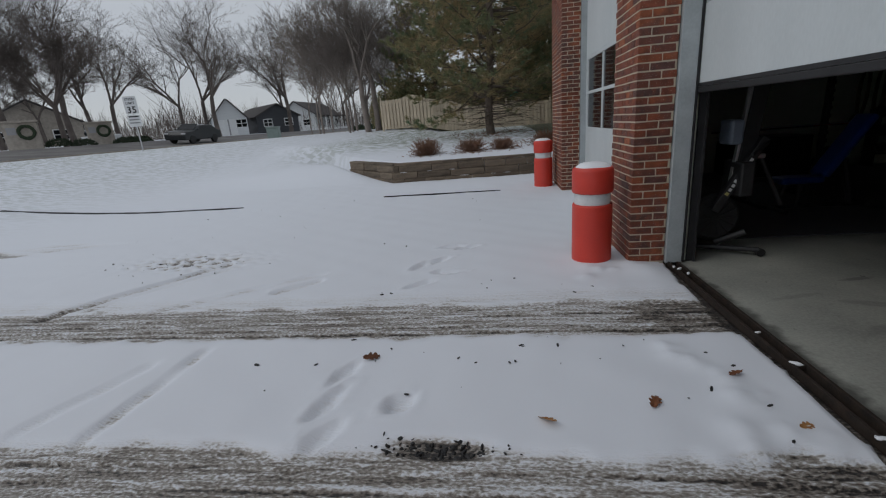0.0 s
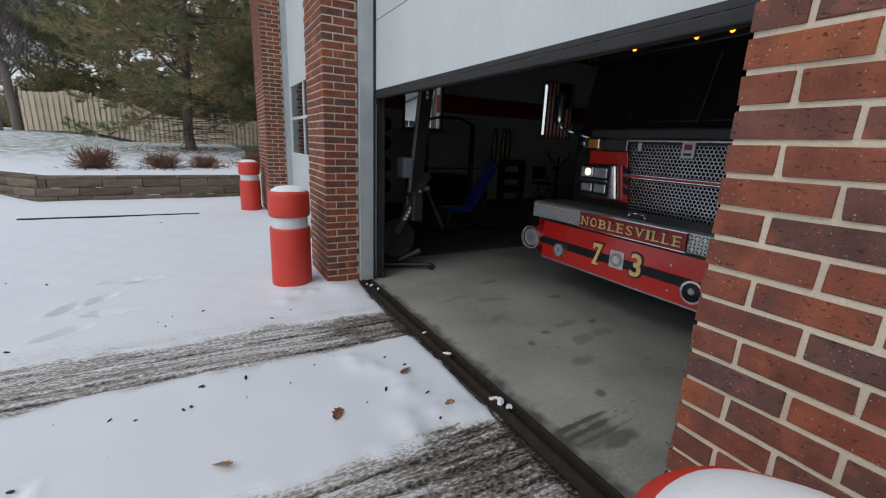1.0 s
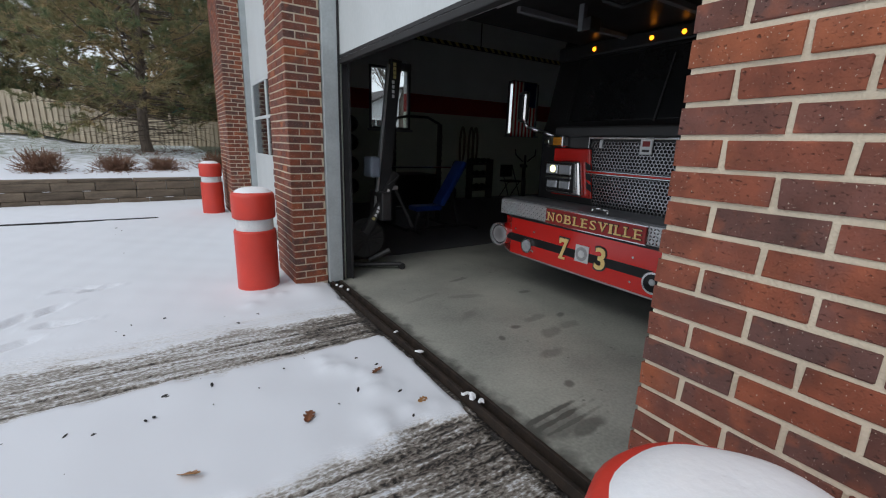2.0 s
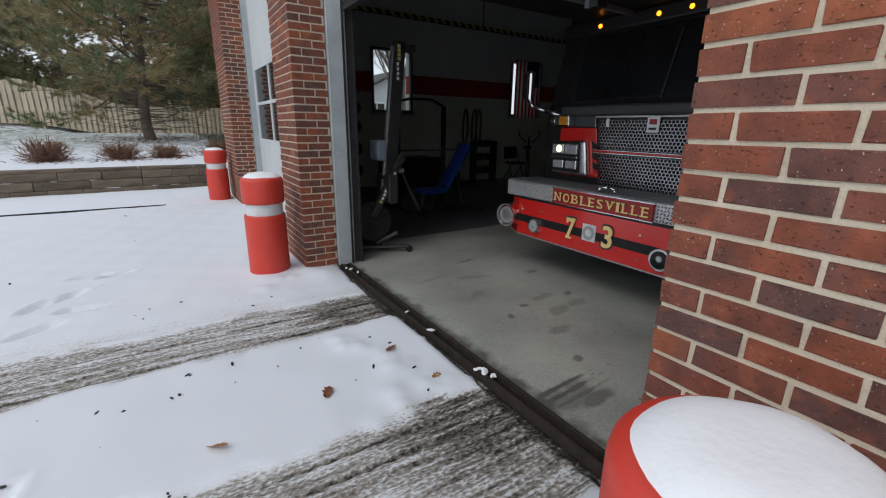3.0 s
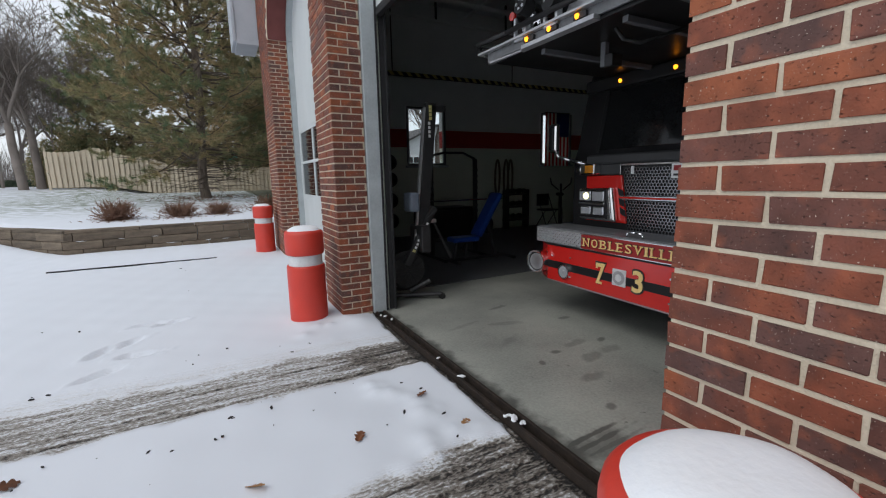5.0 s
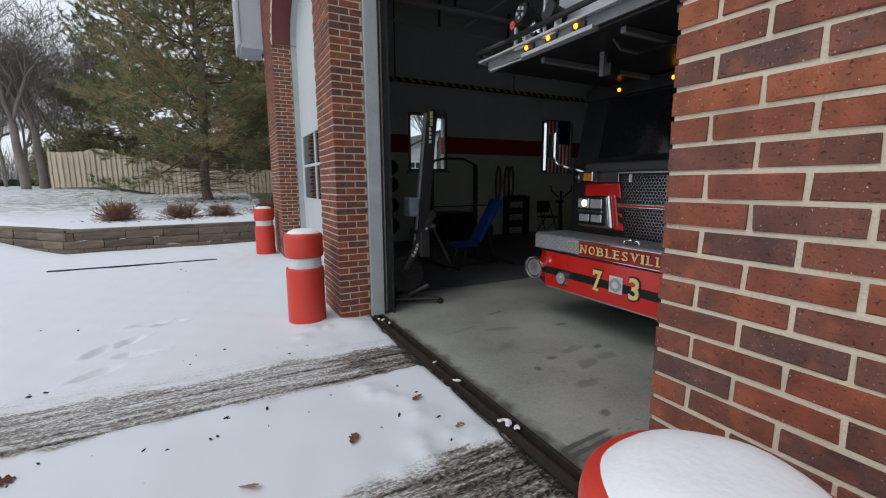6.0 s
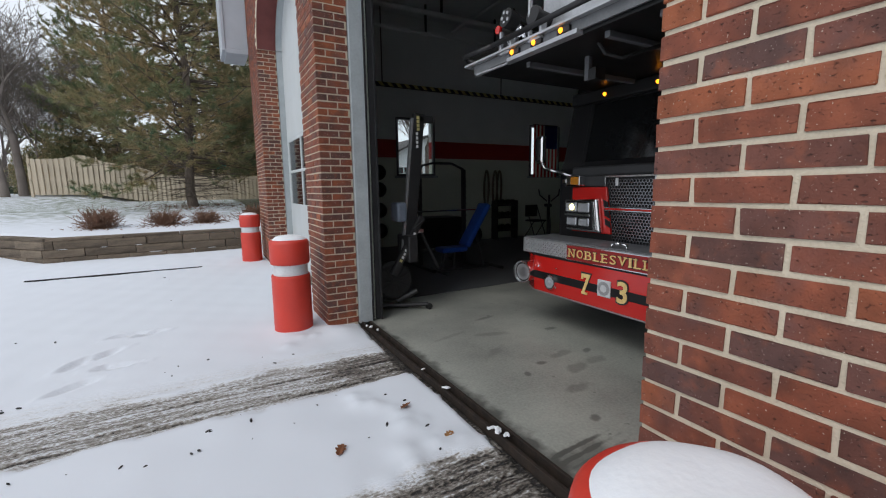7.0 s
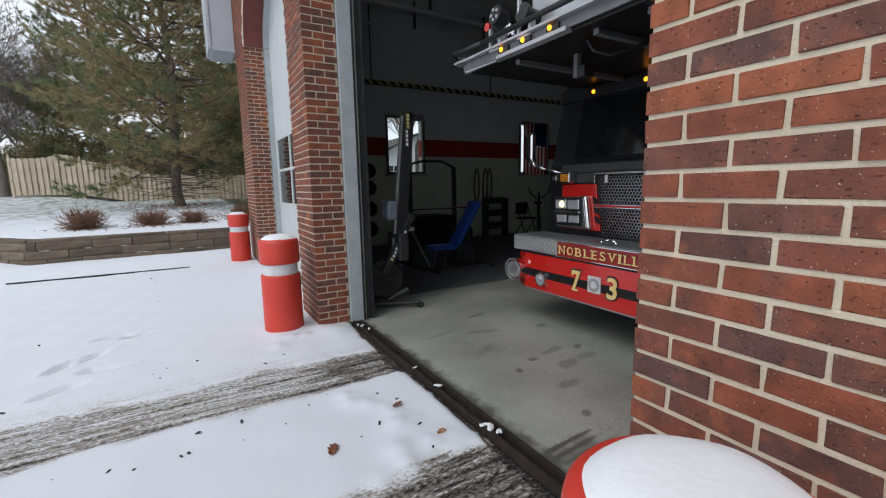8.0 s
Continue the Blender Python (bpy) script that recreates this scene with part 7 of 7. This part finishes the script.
def monument(m, label):
    t = thing("stone_monument", m, label, "stone monument", "entrance monuments")
    part("shaft", box(-0.95, 0.95, -0.45, 0.45, -0.2, 1.75, 0.03), STONE, t)
    part("capstone", box(-1.05, 1.05, -0.55, 0.55, 1.75, 1.9, 0.03), STONE, t)
    wr = bmesh.new()
    rng = random.Random(1)
    for i in range(60):
        a = 2 * math.pi * i / 60
        bmesh.ops.create_icosphere(wr, subdivisions=1, radius=rng.uniform(0.08, 0.14), matrix=Matrix.Translation((0.42 * math.cos(a) + 0.3, -0.5 + rng.uniform(-0.06, 0.03), 1.1 + 0.42 * math.sin(a))))
    part("wreath", wr, WREATH, t, "dark evergreen wreath")
    part("plaque", box(-0.75, -0.25, -0.47, -0.45, 0.95, 1.45), EMBLEM_GREY, t)
    return t


mon = monument(pose(-35.0, 27.6, 1.95, 0, 0, 46), "pale stone entrance monument hung with a wreath")
copy_thing(mon, pose(-36.2, 35.2, 1.95, 0, 0, 42))


def hedge(m, size, seed):
    rng = random.Random(seed)
    t = thing("hedge", m, "dark clipped evergreen bush by the street", "bush", "street bushes")
    bm = bmesh.new()
    for i in range(420):
        d = Vector((rng.gauss(0, 1), rng.gauss(0, 1), abs(rng.gauss(0, 1)))).normalized() * size * rng.uniform(0.75, 1.05)
        q = pose(d.x * 1.3, d.y, d.z * 0.75, rng.uniform(0, 360), rng.uniform(0, 360), 0)
        s = size * 0.11
        vs = [bm.verts.new(q @ Vector(c)) for c in ((-s, -s * 0.4, 0), (s, -s * 0.4, 0), (s * 0.6, s * 0.5, s * 0.3), (-s * 0.6, s * 0.5, 0))]
        bm.faces.new(vs)
    part("leaves", bm, WREATH, t)
    return t


hd = hedge(pose(-34.0, 29.2, 1.95), 0.75, 1)
for x, y in ((-34.5, 35.8), (-34.8, 37.2), (-36, 39.5), (-33.8, 31.0), (-16, 47), (-14.2, 45), (-12.6, 43), (-11, 40), (-13, 50), (-10, 46), (-17.5, 52)):
    copy_thing(hd, pose(x, y, height(x, y), 0, 0, x * 40))


def house(name, m, wide, long, eave_z, ridge_z, wall, label, porch=False, door=True):
    """A house with its gable end towards -y."""
    t = thing(name, m, label, "house")
    bm = bmesh.new()
    h = wide / 2
    f = [bm.verts.new(c) for c in ((-h, 0, -0.3), (h, 0, -0.3), (h, 0, eave_z), (0, 0, ridge_z), (-h, 0, eave_z))]
    g = [bm.verts.new((v.co.x, long, v.co.z)) for v in f]
    bm.faces.new(f)
    bm.faces.new(g[::-1])
    for i in range(5):
        j = (i + 1) % 5
        bm.faces.new((f[j], f[i], g[i], g[j]))
    bmesh.ops.recalc_face_normals(bm, faces=bm.faces)
    part("wall", bm, wall, t)
    sl = math.degrees(math.atan2(ridge_z - eave_z, h))
    ln = math.hypot(ridge_z - eave_z, h) + 0.45
    for s in (-1, 1):
        roof = part("roof", box(0, ln, -0.4, long + 0.4, 0.01, 0.16), SHINGLE, t, "dark shingle roof")
        roof.matrix_basis = pose(0, 0, ridge_z, 0, sl, 0) if s > 0 else pose(0, 0, ridge_z, 0, 0, 180) @ pose(0, -long, 0, 0, sl, 0)
    if door:
        part("garage_panel", box(-wide * 0.32, wide * 0.18, -0.06, 0.0, 0, 2.2, 0.02), WHITE_PAINT, t)
        part("door_brace", box(-wide * 0.06, -wide * 0.02, -0.09, -0.06, 0, 2.2), EMBLEM_GREY, t)
    for x in ((wide * 0.33,) if door else (-wide * 0.25, wide * 0.25)):
        w = part("window", box(x - 0.75, x + 0.75, -0.05, 0.02, 1.0, 2.2, 0.02), WHITE_PAINT, t, "white framed window")
        for i in range(2):
            for j in range(2):
                part("pane", box(x - 0.66 + 0.7 * i, x - 0.05 + 0.7 * i, -0.06, -0.05, 1.08 + 0.55 * j, 1.55 + 0.55 * j), DARK_GLASS, w)
    for k in range(3):
        y = long * (k + 0.5) / 3
        w = part("window", box(h - 0.02, h + 0.05, y - 0.6, y + 0.6, 1.0, 2.2, 0.02), WHITE_PAINT, t)
        part("pane", box(h + 0.05, h + 0.06, y - 0.5, y + 0.5, 1.1, 2.1), DARK_GLASS, w)
    if porch:
        part("porch_roof", box(h, h + 2.2, -0.2, long + 0.2, 2.5, 2.7, 0.02), SHINGLE, t)
        part("porch_floor", box(h, h + 2.2, 0, long, -0.2, 0.3), WHITE_PAINT, t)
        for k in range(7):
            y = 0.2 + (long - 0.4) * k / 6
            part("column", box(h + 1.9, h + 2.1, y - 0.1, y + 0.1, 0.3, 2.5, 0.01), WHITE_PAINT, t, "white porch column")
    return t


house("garage_house", pose(-38.5, 58.7, 1.95, 0, 0, 36), 4.6, 8.0, 2.3, 4.9, SIDING_WHITE, "small white gabled garage house with a dark roof")
house("dark_house", pose(-36.5, 69.1, 1.95, 0, 0, 50), 7.0, 11.0, 2.6, 4.4, SIDING_DARK, "low dark-sided house with a white framed window", door=False)
house("porch_house", pose(-40.4, 84.5, 1.95, 0, 0, 0), 8.0, 14.0, 3.0, 5.6, SIDING_WHITE, "white house with a columned porch", porch=True, door=False)
house("brick_house", pose(-53, 44, 1.95, 0, 0, 60), 9.0, 14.0, 2.9, 5.4, STONE, "low pale house behind the trees", door=False)
house("far_house", pose(-60, 36, 1.95, 0, 0, 70), 9.0, 12.0, 2.9, 5.6, SIDING_DARK, "dark low house behind the trees", door=False)
house("neighbour_house", pose(16.2, 33, 1.0, 0, 0, 0), 9.0, 10.0, 2.5, 4.7, SIDING_WHITE, "pale house beyond the fence", door=False)

t = thing("utility_cabinet", pose(-22.5, 40.2, height(-22.5, 40.2), 0, 0, 12), "grey-green utility cabinet beside the street", "utility cabinet")
part("body", box(-0.55, 0.55, -0.45, 0.45, -0.1, 0.95, 0.04), CABINET_GREEN, t)
part("lid", box(-0.6, 0.6, -0.5, 0.5, 0.95, 1.08, 0.04), CABINET_GREEN, t)
t = thing("utility_pole", pose(-35.7, 71.7, 1.95), "grey wooden utility pole", "utility pole")
part("pole", tube((0, 0, -0.3), (0, 0, 9.5), 0.16, 0.11, seg=12), BARK, t)
part("cross_arm", box(-1.1, 1.1, -0.06, 0.06, 8.7, 8.85), BARK, t)

# ---- brickwork ----
def brick_mesh(dx, dy, dz):
    me = bpy.data.meshes.new("brick")
    bm = box(0, dx, 0, dy, 0, dz)
    bmesh.ops.bevel(bm, geom=list(bm.edges), offset=0.0015, segments=1, affect="EDGES")
    bm.to_mesh(me)
    bm.free()
    me.materials.append(BRICK)
    return me


MESHES = {}
SHAPES = random.Random(17)


def brick_shape(dx, dy):
    key = (round(dx, 3), round(dy, 3), SHAPES.randrange(5))
    if key not in MESHES:
        MESHES[key] = brick_mesh(key[0], key[1], BH)
        for v in MESHES[key].vertices:
            v.co += Vector([SHAPES.uniform(-0.0018, 0.0018) for _ in range(3)])
    return MESHES[key]


def front_row(y0, y1, half_first):
    """Runs (ya, yb) of bricks along a face from y0 towards y1, the first a half or a whole brick."""
    runs, y, first = [], y0, True
    sign = 1 if y1 > y0 else -1
    while abs(y1 - y) > 0.03:
        ln = (BW if half_first else 0.193) if first else BL
        ln = min(ln, abs(y1 - y))
        runs.append((min(y, y + sign * ln), max(y, y + sign * ln)))
        y += sign * (ln + JOINT)
        first = False
        if (y1 - y) * sign <= 0:
            break
    return runs


def pier(name, corner, far, z_pieces, z_top, reveal, label):
    """A brick pier whose bay corner stands at y = corner and whose face runs to y = far."""
    sign = 1 if far > corner else -1
    lo, hi = min(corner, far), max(corner, far)
    core = setting(name, box(0.005, DEEP, lo + 0.005, hi - 0.005, -0.2, 3.72), MORTAR, label, "pier")
    rng = random.Random(len(name) + int(corner * 10))
    loose, spare = [], []
    k = 0
    while 0.006 + COURSE * k < z_top:
        z = 0.006 + COURSE * k + JOINT / 2
        half = k % 2 == 0
        runs = [(0.0, BW, a, b) for a, b in front_row(corner, far, half)]
        if reveal:
            ya, yb = (corner, corner + BW) if sign > 0 else (corner - BW, corner)
            if half:
                runs[0] = (0.0, BL, ya, yb)
                runs.append((BL + JOINT, DEEP + 0.004, ya, yb))
            else:
                runs.append((BW + JOINT, BW + JOINT + BL, ya, yb))
        for q in runs:
            (loose if z < z_pieces else spare).append((*q, z))
        k += 1
    for xa, xb, ya, yb, z in loose:
        ob = new("brick", brick_shape(xb - xa, yb - ya))
        ob.parent = core
        ob.matrix_basis = pose(xa + rng.uniform(-0.0012, 0.0012), ya, z + rng.uniform(-0.0008, 0.0008), rng.uniform(-0.15, 0.15), 0, rng.uniform(-0.15, 0.15))
    if spare:
        joined_bricks(spare, core)
    return core


def joined_bricks(runs, parent):
    verts, faces = [], []
    for xa, xb, ya, yb, z in runs:
        n = len(verts)
        for zz in (z, z + BH):
            verts += [(xa, ya, zz), (xb, ya, zz), (xb, yb, zz), (xa, yb, zz)]
        faces += [(n, n + 3, n + 2, n + 1), (n + 4, n + 5, n + 6, n + 7), (n, n + 1, n + 5, n + 4), (n + 1, n + 2, n + 6, n + 5), (n + 2, n + 3, n + 7, n + 6), (n + 3, n, n + 4, n + 7)]
    me = bpy.data.meshes.new("bricks")
    me.from_pydata(verts, [], faces)
    me.materials.append(BRICK_JOINED)
    ob = new("bricks", me)
    ob.parent = parent
    return tagged(ob, kind="stuff")


pier("pier_near", 0.0, -1.62, 2.30, 3.72, False, "red brick pier with pale mortar joints")
pier("pier_middle", OPEN, OPEN + PIER, 3.30, 3.72, True, "red brick pier between the two bays")
pier("pier_far", 2 * OPEN + PIER, Y_END, 2.30, 3.72, True, "red brick pier at the end of the building")
setting("wall_side", box(0.005, DEEP, -6.3, -1.62, -0.2, 3.72), BRICK_JOINED, "red brick front wall beyond the pier", "wall")


def upper_bricks():
    runs = []
    k = 57
    while 0.006 + COURSE * k < 6.4:
        z = 0.006 + COURSE * k + JOINT / 2
        y = -2.0 + (0.0 if k % 2 else -0.102)
        while y < Y_END:
            a, b = y, min(y + BL, Y_END)
            tops = [arch_top(v) for v in (a, (a + b) / 2, b)]
            if all(q is None or z > q for q in tops):
                runs.append((0.0, BW, a, b, z))
            y += BL + JOINT
        k += 1
    joined_bricks(runs, WALL_WEST)


upper_bricks()


# ---- what moves ----
def motions():
    bend, turn = 4.2, 0.38
    for k, panel in enumerate(PANELS):
        rows = []
        for i in range(33):
            t = i * 0.25
            s = 1.50 + 0.2853 * t + k * PANEL_H
            if s <= bend:
                p = pose(0.495, 0, s)
            elif s <= bend + turn * math.pi / 2:
                a = (s - bend) / turn
                p = pose(0.495 + turn * (1 - math.cos(a)), 0, bend + turn * math.sin(a), 0, math.degrees(a), 0)
            else:
                p = pose(0.495 + turn + s - bend - turn * math.pi / 2, 0, bend + turn, 0, 90, 0)
            rows.append((t, p))
        walk(panel, rows)
    walk(CAR, [(i * 0.5, pose(-26.4, 34.0 - 12.0 * i * 0.5, 1.385, 0, 4.4, 0)) for i in range(17)])
    for w, x, y in CAR_WHEELS:
        spin = math.degrees(12.0 / 0.355)
        walk(w, [(i / 30, pose(x, y, 0.355, spin * i / 30, 0, 0) @ pose(0, 0, 0, 0, 90, 0)) for i in range(241)])


motions()
